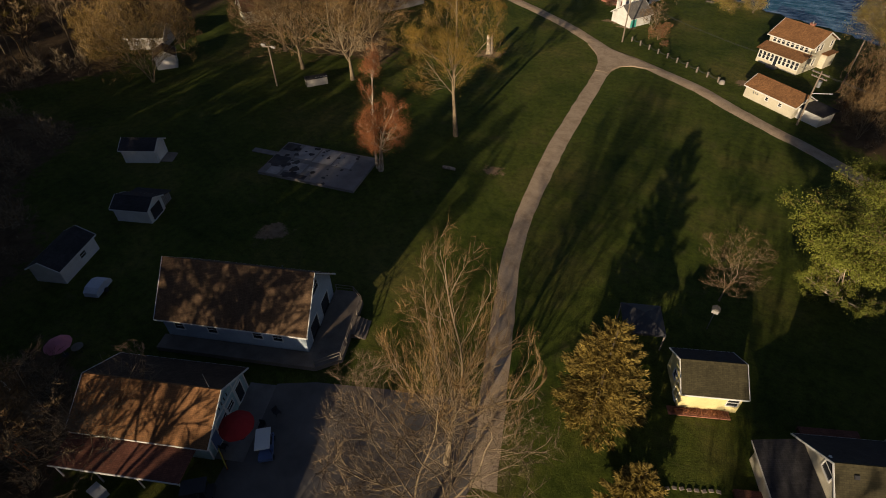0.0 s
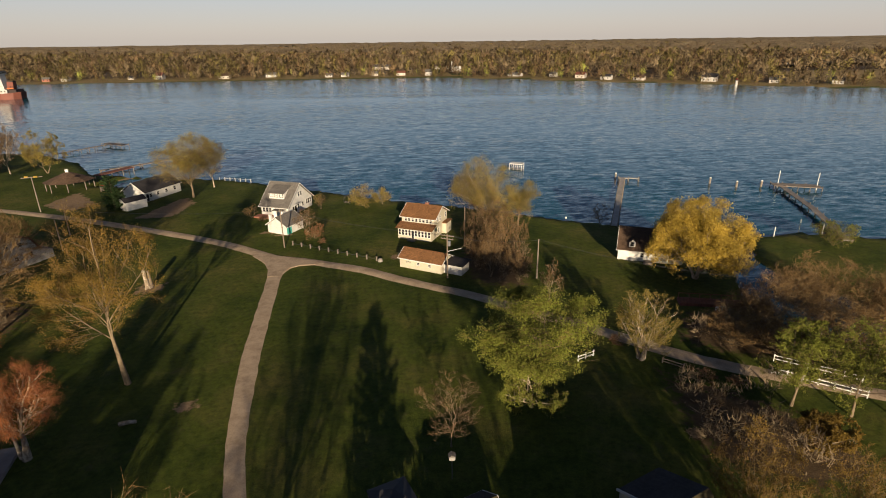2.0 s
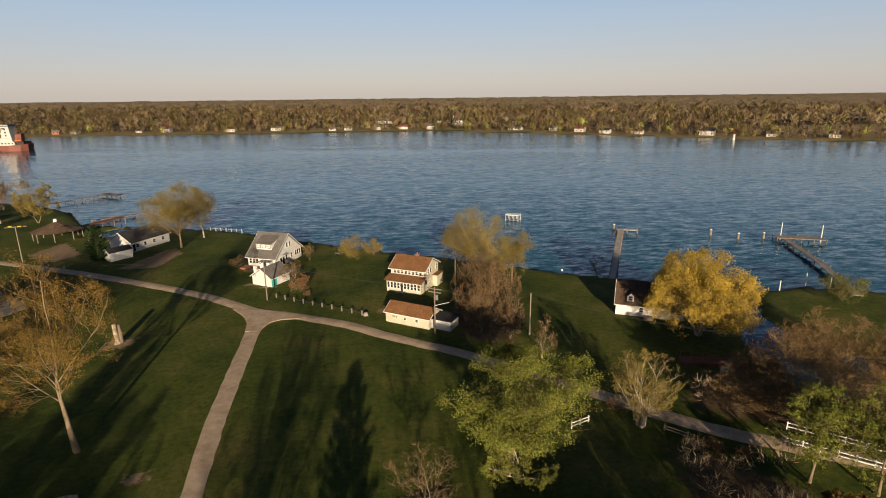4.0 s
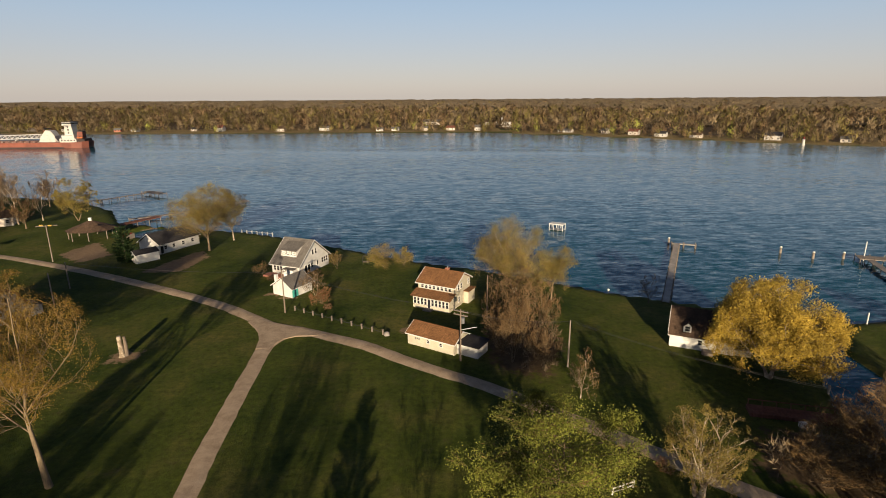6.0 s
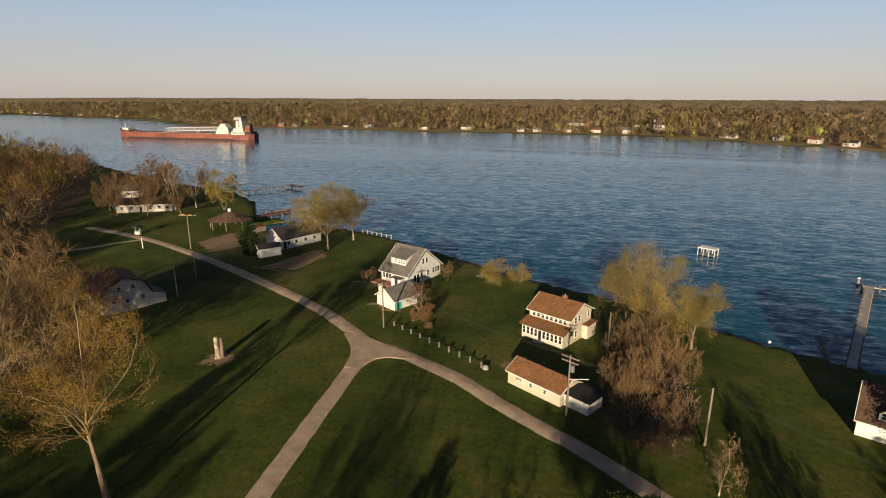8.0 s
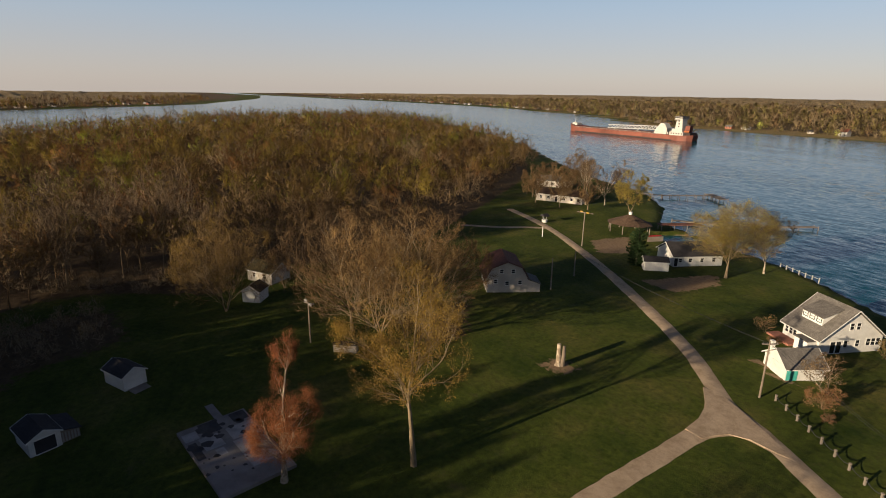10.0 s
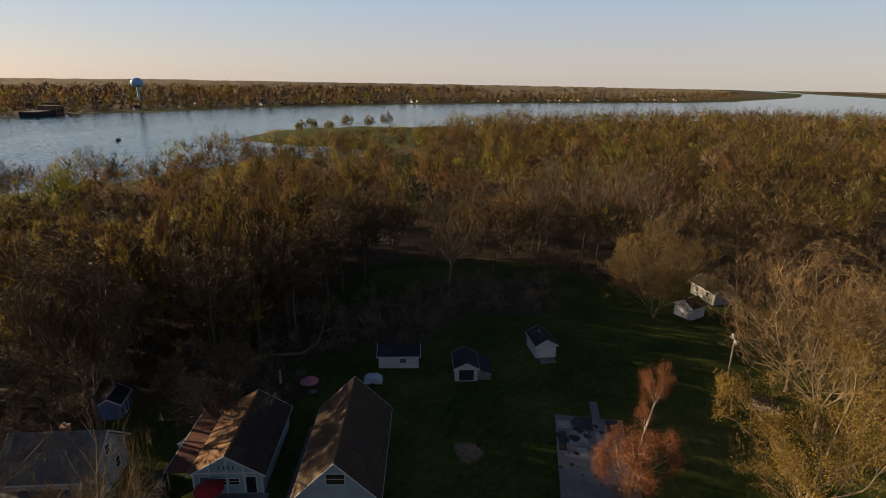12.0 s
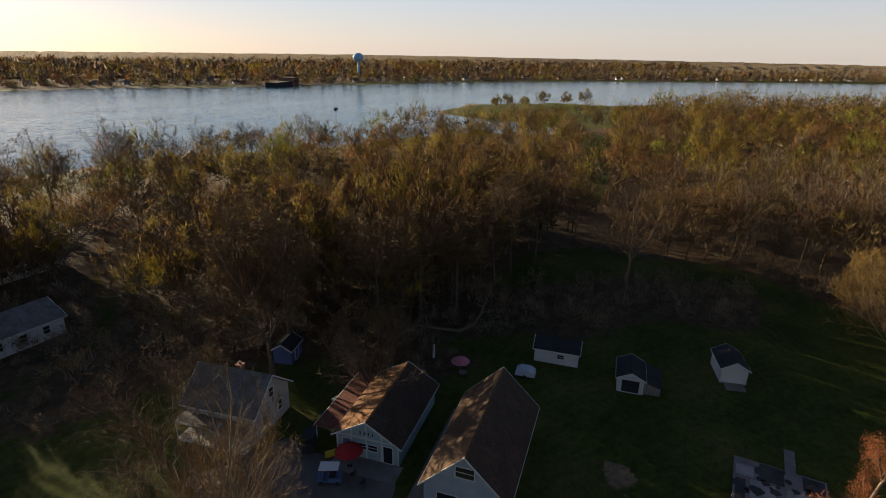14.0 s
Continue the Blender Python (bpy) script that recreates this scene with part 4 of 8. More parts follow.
tinted(sp, np.where(sp[:, 1] < -66, rng.uniform(0.65, 1.1, len(sp)), rng.uniform(0.4, 0.9, len(sp))), far_kinds, "south_woods", "bare trees between the cottages and the south channel", M_BARK, WOOD_TINTS, rng)
sp = scattered(rng, BRUSH, 3.3)
tinted(sp, rng.uniform(0.5, 1.2, len(sp)), brush_kinds, "brush", "brown bare brush and saplings", M_BARK, [M_WOODS, M_WOODS_RED, M_BANK_TAN, M_BANK_RUSSET], rng)

# the far banks: belts of trees behind the shore, then canopy to the horizon
spots = []
for poly, lo, hi in ((NORTH, (-2600, 300), (1300, 1250)), (WEST, (-2300, -1150), (700, 330))):
    X, Y = np.meshgrid(np.arange(lo[0], hi[0], 14.5), np.arange(lo[1], hi[1], 14.5))
    q = np.stack([X.ravel(), Y.ravel()], 1) + rng.uniform(-6, 6, (X.size, 2))
    e = signed(q, poly)
    away = np.hypot(q[:, 0], q[:, 1])
    chance = np.where(e < 3, 0.0, np.where(e < 60, 0.8, np.where(e < 230, 0.5, np.where(e < 460, 0.12, 0.0)))) * np.where(away > 1400, 0.4, 1.0)
    inf = np.maximum.reduce([signed(q, p) for p in FIELDS]) > -12
    spots.append(q[(rng.uniform(0, 1, len(q)) < chance) & ~inf])
for sp, nm in zip(spots, ("north_bank_woods", "west_bank_woods")):
    near_shore = np.maximum(signed(sp, NORTH), signed(sp, WEST)) < 45
    tinted(sp, np.where(near_shore, rng.uniform(0.35, 1.0, len(sp)), rng.uniform(0.8, 1.4, len(sp))) * (1.0 if nm.startswith("north") else 0.95), bank_kinds, nm, "belt of brown and olive spring trees on the far bank", M_BARK, NORTH_LIT_TINTS if nm.startswith("north") else WEST_BACKLIT_TINTS, rng)

for poly, k0, k1, nm in ((NORTH, 3, 12, "north_shore_trees"), (WEST, 4, 13, "west_shore_trees")):
    sp = []
    for a, b_ in zip(poly[k0:k1], poly[k0 + 1:k1 + 1]):
        a, b_ = np.array(a, float), np.array(b_, float)
        k = int(np.linalg.norm(b_ - a) / (4.6 if poly is NORTH else 2.6))
        u = (b_ - a) / np.linalg.norm(b_ - a)
        inward = np.array([u[1], -u[0]])
        if signed((a + b_)[None] / 2 + inward[None] * 5, poly)[0] < 0:
            inward = -inward
        t = rng.uniform(0, 1, (k, 1))
        sp.append(a + (b_ - a) * t + inward * (rng.uniform(0, 1, (k, 1)) ** 1.5 * 62 + 3))
    sp = np.concatenate(sp)
    # same split: sunlit tints in the north, backlit dark ones in the west
    tinted(sp, rng.triangular(0.2, 0.6, 1.1, len(sp)) * (1.0 if poly is NORTH else 0.75), bank_kinds, nm, "garden trees and shrubs along the far shore", M_BARK, [M_BANK_TAN, M_BANK_TAN, M_BANK_OLIVE, M_BANK_OLIVE, M_BANK_RUSSET, M_BANK_RUSSET, M_BANK_GREEN] if poly is NORTH else WEST_BACKLIT_TINTS + [M_WOODS_GREEN], rng)


for poly, xs, ys, nm in ((NORTH, (-1700, 950), (560, 1700), "north_back_woods"), (WEST, (-2000, 150), (-1700, -500), "west_back_woods")):
    X, Y = np.meshgrid(np.arange(*xs, 27.0), np.arange(*ys, 27.0))
    sp = np.stack([X.ravel(), Y.ravel()], 1) + rng.uniform(-8, 8, (X.size, 2))
    e = signed(sp, poly)
    sp = sp[(e > 200) & (e < 820)]
    if poly is NORTH:
        X, Y = np.meshgrid(np.arange(-2200, 1300, 62.0), np.arange(1300, 2500, 62.0))
        sp = np.concatenate([sp, np.stack([X.ravel(), Y.ravel()], 1) + rng.uniform(-15, 15, (X.size, 2))])
    tinted(sp, rng.uniform(0.75, 1.25, len(sp)) * (1.0 if poly is NORTH else 1.35), back_kinds, nm, "spring woods behind the far bank", M_BARK, NORTH_LIT_TINTS if nm.startswith("north") else WEST_BACKLIT_TINTS, rng)


def canopy(name, poly, inset):
    """The closed undergrowth and treetops that run from behind the bank to the horizon."""
    line = steps(-4850, 4850, 30.0, -1500, 2300, 1.06)
    X, Y = np.meshgrid(line, line)
    q = np.stack([X.ravel(), Y.ravel()], 1)
    e = np.where(np.maximum.reduce([signed(q, w) for w in FIELDS]) > -40, -1.0, signed(q, poly))
    z = np.where(e > inset, np.where(e > 780, 9.0, 3.0) + rng.uniform(-1.0, 1.0, len(q)) * np.where(e > 780, 3.2, 1.5), -30.0)
    idx = np.arange(len(q)).reshape(X.shape)
    quads = np.stack([idx[:-1, :-1], idx[:-1, 1:], idx[1:, 1:], idx[1:, :-1]], -1).reshape(-1, 4)
    quads = quads[(z[quads] > -20).all(1)]
    used, inv = np.unique(quads, return_inverse=True)
    ob = new(name, from_arrays(name, np.c_[q, z][used], inv.reshape(-1, 4), [M_CANOPY]))
    return tagged(ob, "closed brown treetops running to the horizon", "woods", kind="stuff")


M_CANOPY, n, l, b = material("distant_treetops", 0.95, 0.0, 0.05)
vec = n.new("ShaderNodeNewGeometry").outputs["Position"]
c1 = ramp(n, l, noise_node(n, l, vec, 0.02, 6, 0.7), [(0.3, (0.13, 0.098, 0.058)), (0.55, (0.225, 0.168, 0.098)), (0.75, (0.26, 0.21, 0.115))])
c2 = ramp(n, l, noise_node(n, l, vec, 0.12, 4, 0.8), [(0.3, (0.7, 0.7, 0.7)), (0.7, (1.2, 1.2, 1.2))])
l.new(mix(n, l, 1.0, c1, c2, "MULTIPLY"), b.inputs["Base Color"])
bump(n, l, b, noise_node(n, l, vec, 0.1, 5, 0.8), 1.0, 6.0)
canopy("north_treetops", NORTH, 190)
canopy("west_treetops", WEST, 190)

# ---------------------------------------------------------------- houses
def opening(parent, name, face, L, W, s, z, w, h, frame_m, inner_m, bars=1):
    """A window or door set into a wall: a frame with a sunk pane. face: S N (long sides), E W (ends)."""
    bm = bmesh.new()
    t = 0.09
    box(bm, -w / 2 - t, -w / 2, -0.06, 0.10, -h / 2 - t, h / 2 + t)
    box(bm, w / 2, w / 2 + t, -0.06, 0.10, -h / 2 - t, h / 2 + t)
    box(bm, -w / 2, w / 2, -0.06, 0.10, h / 2, h / 2 + t)
    box(bm, -w / 2, w / 2, -0.09, 0.10, -h / 2 - t, -h / 2)
    if bars:
        box(bm, -w / 2, w / 2, -0.03, 0.06, -0.03, 0.03)
    ob = part(name, bm, frame_m, parent)
    ob.matrix_basis = {"S": pose(s, -W / 2, z), "N": pose(s, W / 2, z, 0, 0, 180), "E": pose(L / 2, s, z, 0, 0, 90), "W": pose(-L / 2, s, z, 0, 0, -90)}[face]
    part("pane" if name == "window" else "panel", boxed(-w / 2, w / 2, -0.012, 0.08, -h / 2, h / 2), inner_m, ob)
    return ob


def roof_slope(parent, name, x0, x1, y0, z0, y1, z1, mat, thick=0.16):
    """One slope of a roof from the eave (y0, z0) up to the ridge (y1, z1), in its own frame so that the courses run level."""
    run = math.hypot(y1 - y0, z1 - z0)
    bm = boxed(x0, x1, 0, run, -thick, 0)
    ob = part(name, bm, mat, parent)
    ang = math.degrees(math.atan2(z1 - z0, abs(y1 - y0)))
    if y1 > y0:
        ob.matrix_basis = pose(0, y0, z0, ang, 0, 0)
    else:
        ob.matrix_basis = pose(0, y0, z0, ang, 0, 180)
        for v in ob.data.vertices:
            v.co.x = -v.co.x
        ob.data.flip_normals()
    return ob


def rakes(parent, x0, x1, yl, zl, yr, zr, ym, zm, mat):
    """Pale boards along the gable edges."""
    for x in (x0, x1):
        for (ya, za), (yb, zb) in (((yl, zl), (ym, zm)), ((yr, zr), (ym, zm))):
            bm = extruded([(ya, za - 0.17), (yb, zb - 0.17), (yb, zb + 0.012), (ya, za + 0.012)], "x", x - 0.03, x + 0.03)
            part("rake_board", bm, mat, parent)


def house(name, label, centre, angle, L, W, eave, ridge, wall_m, roof_m, trim_m=None, over=0.4, windows=(), doors=(), chimney=None, base_z=0.0, category="house", shade_roof_m=None, frame_m=None, door_m=None, group=""):
    """A gabled house: ridge along local x, walls with thickness, two roof slopes, rake boards, sunk windows and doors.
    The slope away from the sun can take darker shingles for its shade.
    """
    trim_m = trim_m or M_WHITEP
    top = thing(name, label, category, pose(centre[0], centre[1], base_z, 0, 0, angle), group)
    slope = (ridge - eave) / (W / 2)
    hw, hl, w = W / 2, L / 2, 0.18
    lift = 0.10
    for s, nm in ((-1, "wall"), (1, "wall")):
        part(nm, boxed(-hl, hl, s * hw - (w if s > 0 else 0), s * hw + (w if s < 0 else 0), -0.4, eave), wall_m, top)
    for s in (-1, 1):
        bm = extruded([(-hw + w, -0.4), (hw - w, -0.4), (hw - w, eave + slope * w - lift), (0, ridge - lift), (-hw + w, eave + slope * w - lift)], "x", s * hl - (w if s > 0 else 0), s * hl + (w if s < 0 else 0))
        part("wall", bm, wall_m, top)
    ye, ze = hw + over, eave - slope * over + 0.16
    zr = ridge + 0.16
    roof_slope(top, "roof", -hl - over, hl + over, -ye, ze, 0, zr, roof_m)
    # north slope: its shade is put into a darker shingle colour
    roof_slope(top, "roof", -hl - over, hl + over, ye, ze, 0, zr, shade_roof_m or roof_m)
    rakes(top, -hl - over, hl + over, -ye, ze, ye, ze, 0, zr, trim_m)
    for s in (-1, 1):
        part("fascia", boxed(-hl - over + 0.06, hl + over - 0.06, s * ye - 0.03, s * ye + 0.03, ze - 0.17, ze - 0.02), trim_m, top)
    part("ridge_cap", extruded([(-0.2, zr - 0.20 * slope + 0.01), (0, zr + 0.03), (0.2, zr - 0.20 * slope + 0.01), (0, zr - 0.05)], "x", -hl - over + 0.06, hl + over - 0.06), roof_m, top)
    for face, s, z, ww, hh in windows:
        opening(top, "window", face, L, W, s, z, ww, hh, frame_m or trim_m, M_GLASS)
    for face, s, ww, hh, *m in doors:
        opening(top, "door", face, L, W, s, hh / 2 + 0.08, ww, hh, frame_m or trim_m, m[0] if m else (door_m or M_GLASS), 0)
    if chimney:
        x, y, hgt = chimney
        bm = boxed(x - 0.35, x + 0.35, y - 0.3, y + 0.3, ridge - 1.5, ridge + hgt)
        box(bm, x - 0.42, x + 0.42, y - 0.37, y + 0.37, ridge + hgt, ridge + hgt + 0.12)
        ch = part("chimney", bm, M_BRICK, top)
        part("flue", tubes([((x, y, ridge + hgt + 0.1), (x, y, ridge + hgt + 0.45), 0.13, 0.13)], 8), M_STEEL, ch)
    return top


def dormer(parent, x0, x1, y0, y1, z0, z1, drop, wall_m, roof_m, n, side=-1):
    """A shed dormer on the slope towards local -y (side -1): a box with a low roof and a row of windows."""
    bm = extruded([(y0, z0), (y1, z0), (y1, z1 + drop), (y0, z1)], "x", x0, x1)
    d = part("dormer", bm, wall_m, parent)
    run = math.hypot(y1 - y0, drop)
    r = part("roof", boxed(x0 - 0.25, x1 + 0.25, -0.35, run, 0, 0.12), roof_m, d)
    r.matrix_basis = pose(0, y0, z1 + 0.01, math.degrees(math.atan2(drop, y1 - y0)), 0, 0)
    for i in range(n):
        s = x0 + (x1 - x0) * (i + 0.5) / n
        ob = opening(d, "window", "S", 0, -2 * y0, s, (z0 + z1) / 2 + 0.25, (x1 - x0) / n * 0.62, 0.8, M_WHITEP, M_GLASS)
        for ch in list(ob.children):
            bpy.data.objects.remove(ch)
        ob.data.materials[0] = M_GLASS
    return d


# pale blue clubhouse neighbour with a tan roof
bh = house("bungalow", "pale blue bungalow with a tan shingle roof and deck", (-41.3, 12.4), 21.0, 14.4, 7.7, 3.1, 6.9, M_BLUE, M_R_TAN, over=0.45,
           windows=[("S", -5.6, 1.75, 0.9, 0.9), ("S", -2.2, 1.75, 0.9, 0.9), ("S", 2.4, 1.75, 0.9, 0.9), ("S", 4.4, 1.75, 0.9, 0.9), ("E", 0.0, 5.0, 1.7, 1.1), ("W", 0, 5.0, 1.2, 1.1)],
           doors=[("E", -1.6, 1.9, 2.1), ("E", 1.5, 1.9, 2.1)], base_z=0.35, shade_roof_m=M_R_BROWN)
dk = part("deck", extruded([(-7.6, -5.6), (8.4, -5.6), (10.6, -4.2), (10.6, 3.2), (9.4, 4.4), (7.28, 4.4), (7.28, -3.93), (-7.6, -3.93)], "z", -0.3, 0.24), M_WOOD, bh, "weathered wooden deck")
segs = []
edge = [(-7.6, -5.5), (8.4, -5.5), (10.5, -4.1), (10.5, 3.1), (9.3, 4.3), (7.4, 4.3)]
for a, c in zip(edge, edge[1:]):
    k = max(1, int(math.dist(a, c) / 1.6))
    if a != (-7.6, -5.5):
        for i in range(k + 1):
            p = [a[j] + (c[j] - a[j]) * i / k for j in (0, 1)]
            segs.append(((*p, 0.24), (*p, 1.15), 0.05, 0.05))
        for z in (0.7, 1.12):
            segs.append(((*a, z), (*c, z), 0.035, 0.035))
part("railing", tubes(segs, 4), M_TIMBER, dk)
bm = bmesh.new()
for i in range(4):
    box(bm, 10.6 + i * 0.35, 10.95 + i * 0.35, -1.2, 1.2, -0.4, 0.18 - i * 0.16)
part("step", bm, M_WOOD, dk)
part("vent_pipe", tubes([((3.6, 1.6, 4.9), (3.6, 1.6, 5.9), 0.06, 0.06)], 8), M_STEEL, bh)

# clubhouse with teal gable
gh = house("clubhouse", "teal clubhouse with an orange-brown shingle roof", (-39.7, 0.4), 22.0, 11.4, 7.0, 2.6, 4.7, M_TEAL, M_R_ORANGE, over=0.45,
           windows=[("E", -0.6, 1.5, 1.0, 0.7), ("E", 0.6, 1.5, 1.0, 0.7), ("N", -3, 1.6, 1.0, 0.8), ("N", 1, 1.6, 1.0, 0.8)], doors=[("E", 2.3, 1.0, 2.0, M_GLASS), ("E", -2.3, 1.0, 2.0, M_BLUEP)], shade_roof_m=M_R_BROWN)
for y in (-3.45, -1.8, -0.1, 1.6, 3.45):
    part("timber", boxed(5.70, 5.76, y - 0.07, y + 0.07, 0, 2.6 + (3.5 - abs(y)) * 0.6 - 0.1), M_WHITEP, gh)
part("timber", boxed(5.70, 5.765, -3.4, 3.4, 2.45, 2.6), M_WHITEP, gh)
sg = part("sign", boxed(5.77, 5.80, -0.95, 0.95, 2.95, 3.45), M_TEAL, gh)
for i in range(4):
    y = -0.72 + i * 0.46
    part("mark", boxed(5.80, 5.825, y - 0.06, y + 0.06, 3.0, 3.4), M_BLACK, sg)
po = part("porch_roof", boxed(-5.9, 5.0, -6.6, -3.62, 2.02, 2.12), M_R_RED, gh, "low dark red lean-to roof")
for x in (-5.7, -2.2, 1.3, 4.8):
    part("post", tubes([((x, -6.45, -0.1), (x, -6.45, 2.05), 0.06, 0.06)]), M_WHITEP, po)
part("gutter", boxed(-5.9, 5.0, -6.68, -6.605, 1.98, 2.1), M_WHITEP, po)
part("antenna", tubes([((5.0, 0.2, 4.7), (5.0, 0.2, 6.6), 0.025, 0.02)], 5), M_STEEL, gh)
part("patio", boxed(5.75, 8.2, -3.4, 4.0, -0.2, 0.06), M_CONC, gh, "concrete patio slab")

# grey house behind the bare trees
gr = house("cottage", "old white house with a mossy grey roof among bare trees", (-29.6, -13.6), 114.0, 8.6, 6.8, 3.6, 6.4, M_STUCCO, M_R_PALE, over=0.45,
           windows=[("E", -1.6, 1.7, 0.8, 1.2), ("E", 1.4, 1.7, 0.8, 1.2), ("E", 0, 4.3, 0.8, 1.1), ("S", -2, 1.9, 0.9, 1.1), ("S", 1.5, 1.9, 0.9, 1.1)], doors=[("S", 0, 0.9, 2.0)], chimney=(0.5, 0.3, 0.5))
r = part("porch_roof", boxed(-4.3, 4.3, -5.6, -3.62, 2.36, 2.46), M_R_PALE, gr)
part("porch", boxed(-4.2, 4.2, -5.4, -3.42, -0.3, 0.25), M_WHITEP, gr)
for x in (-4.1, -1.4, 1.4, 4.1):
    part("post", tubes([((x, -5.35, 0.2), (x, -5.35, 2.38), 0.07, 0.07)]), M_WHITEP, gr)
house("cottage", "long white cottage with a pale roof under bare trees", (-14.5, -53.2), 12.0, 17.0, 8.0, 2.8, 4.6, M_WHITE, M_R_PALE, windows=[("N", x, 1.6, 0.9, 1.1) for x in (-6, -3, 0, 3, 6)], doors=[("N", 1.5, 0.9, 2.0)])
house("cottage", "dark-roofed cottage seen through trees", (-26, -84), 12.0, 13.0, 8.0, 2.8, 4.8, M_STUCCO, M_R_DARK, windows=[("N", x, 1.6, 0.9, 1.1) for x in (-4, 0, 4)])
house("cottage", "pale cottage seen through bare trees", (-55, -72), 12.0, 9.0, 7.0, 2.6, 4.4, M_STUCCO, M_R_GREY, windows=[("N", x, 1.6, 0.9, 1.1) for x in (-2.5, 2.5)])

house("shed", "small dark blue shed under the trees", (-41.0, -20.6), 30.0, 3.4, 2.6, 2.0, 2.8, M_BLUEP, M_R_DARK, over=0.2, doors=[("N", 0, 0.9, 1.8, M_BLUEP)], category="shed")
for x, y, a in ((-96.0, -42.0, 20), (-113.0, -34.0, 70), (-88.0, -57.0, 10), (-128.0, -52.0, 30), (-86.0, -156.0, 15), (-98.0, -160.0, 60), (-138.0, -146.0, 20)):
    house("cottage", "small white cottage glimpsed between bare trees", (x, y), a, 7.5, 5.6, 2.5, 4.6, M_WHITE, M_R_GREY, over=0.3, windows=[("E", 0, 3.2, 0.7, 0.8), ("N", -1.8, 1.5, 0.8, 1.0), ("N", 1.8, 1.5, 0.8, 1.0)], doors=[("N", 0, 0.9, 2.0)], group="white cottages among the trees")

# yellow house and its shed
yh = house("yellow_house", "cream house with a dark olive shingle roof", (11.87, 20.76), 24.0, 7.0, 7.6, 3.0, 6.1, M_CREAM, M_R_OLIVE, over=0.35, windows=[("S", -2.2, 1.7, 1.0, 1.1), ("S", 0.2, 1.7, 0.9, 1.1), ("S", 2.2, 1.7, 1.0, 1.1), ("W", 0.2, 5.0, 1.2, 1.2)], chimney=(2.3, 0.55, 0.3), shade_roof_m=M_R_DARK)
part("wing_wall", boxed(-6.3, -3.52, -4.4, 3.2, -0.3, 2.55), M_CREAM, yh)
ws = part("wing_roof", boxed(-3.5, 0, -4.6, 3.4, -0.06, 0.08), M_R_DARK, yh)
ws.matrix_basis = pose(-3.52, 0, 3.35, 0, -13, 0)
part("rake_board", boxed(-6.96, -6.90, -4.62, 3.42, 2.42, 2.58), M_WHITEP, yh)
opening(yh, "window", "S", 0, 8.8, -4.4, 1.6, 1.5, 1.2, M_WHITEP, M_GLASS)
# the east wing shares the ridge and runs out in a long, flatter slope behind
part("wing_wall", extruded([(-3.2, -0.3), (4.6, -0.3), (4.6, 4.1), (0.0, 5.75), (-3.2, 2.75)], "x", 3.53, 8.4), M_CREAM, yh)
roof_slope(yh, "wing_roof", 3.92, 8.8, -3.6, 2.5, 0.0, 5.95, M_R_OLIVE)
# rear slope takes darker shingles as painted shade, like the main roof
roof_slope(yh, "wing_roof", 3.56, 8.8, 4.9, 4.15, 0.0, 5.95, M_R_DARK)
part("rake_board", extruded([(0.1, 6.02), (4.95, 4.22), (4.95, 3.98), (0.1, 5.76)], "x", 3.46, 3.55), M_WHITEP, yh)
for x in (-2.4, -0.1, 2.1):
    vt = part("roof_vent", boxed(-0.16, 0.16, -0.14, 0.14, 0, 0.16), M_BLACK, yh)
    vt.matrix_basis = pose(x, -0.62, 5.72, 38, 0, 0)
part("porch_step", boxed(-5.6, -3.2, -5.6, -4.42, -0.2, 0.3), M_BRICK, yh)
part("porch", boxed(-8.4, -6.35, -2.6, 0.4, -0.1, 0.3), M_R_RED, yh, "low dark red deck")
part("porch", boxed(-7.5, -6.35, -4.2, -2.65, -0.1, 0.22), M_R_RED, yh, "low dark red deck")
part("back_deck", boxed(-1.6, 3.2, 4.3, 6.4, -0.1, 0.4), M_R_RED, yh, "low dark red deck")
house("garden_house", "pale yellow garden house with an olive shingle roof", (0.0, 26.1), 23.5, 5.0, 4.4, 2.4, 3.8, M_YELLOW, M_R_OLIVE, over=0.3, windows=[("S", 1.8, 1.4, 0.9, 0.8), ("W", 0.2, 1.5, 0.7, 0.8)], doors=[("W", -1.2, 0.9, 1.9, M_YELLOW)], category="shed", shade_roof_m=M_R_DARK)

# white house by the river
wh = house("white_house", "white riverside house with a grey shingle roof", (-33.7, 129.8), -22.0, 7.6, 11.6, 2.7, 7.3, M_WHITE, M_R_GREY, over=0.5,
           windows=[("E", -1.0, 1.6, 0.7, 1.1), ("E", 1.2, 1.6, 0.7, 1.1), ("E", 3.2, 1.7, 0.75, 1.2), ("E", 4.1, 1.7, 0.75, 1.2), ("E", 5.0, 1.7, 0.75, 1.2), ("E", -0.4, 4.6, 0.7, 1.1), ("E", 0.8, 4.6, 0.7, 1.1), ("S", -3.0, 1.6, 0.6, 1.1), ("S", -2.1, 1.6, 0.6, 1.1), ("S", -1.2, 1.6, 0.6, 1.1)],
           doors=[("E", -3.3, 0.9, 2.0), ("E", -2.2, 0.9, 2.0)])
dormer(wh, -2.2, 2.0, -4.2, -0.6, 3.9, 5.6, 1.2, M_WHITEP, M_R_GREY, 3)
part("side_porch_roof", boxed(0.6, 3.6, -7.9, -5.9, 2.15, 2.28), M_R_GREY, wh)
part("side_porch", boxed(0.8, 3.4, -7.6, -5.82, -0.3, 2.15), M_WHITEP, wh)
part("terrace", boxed(-4.6, 0.4, -8.2, -5.85, -0.3, 0.35), M_BRICK, wh, "low red brick terrace")
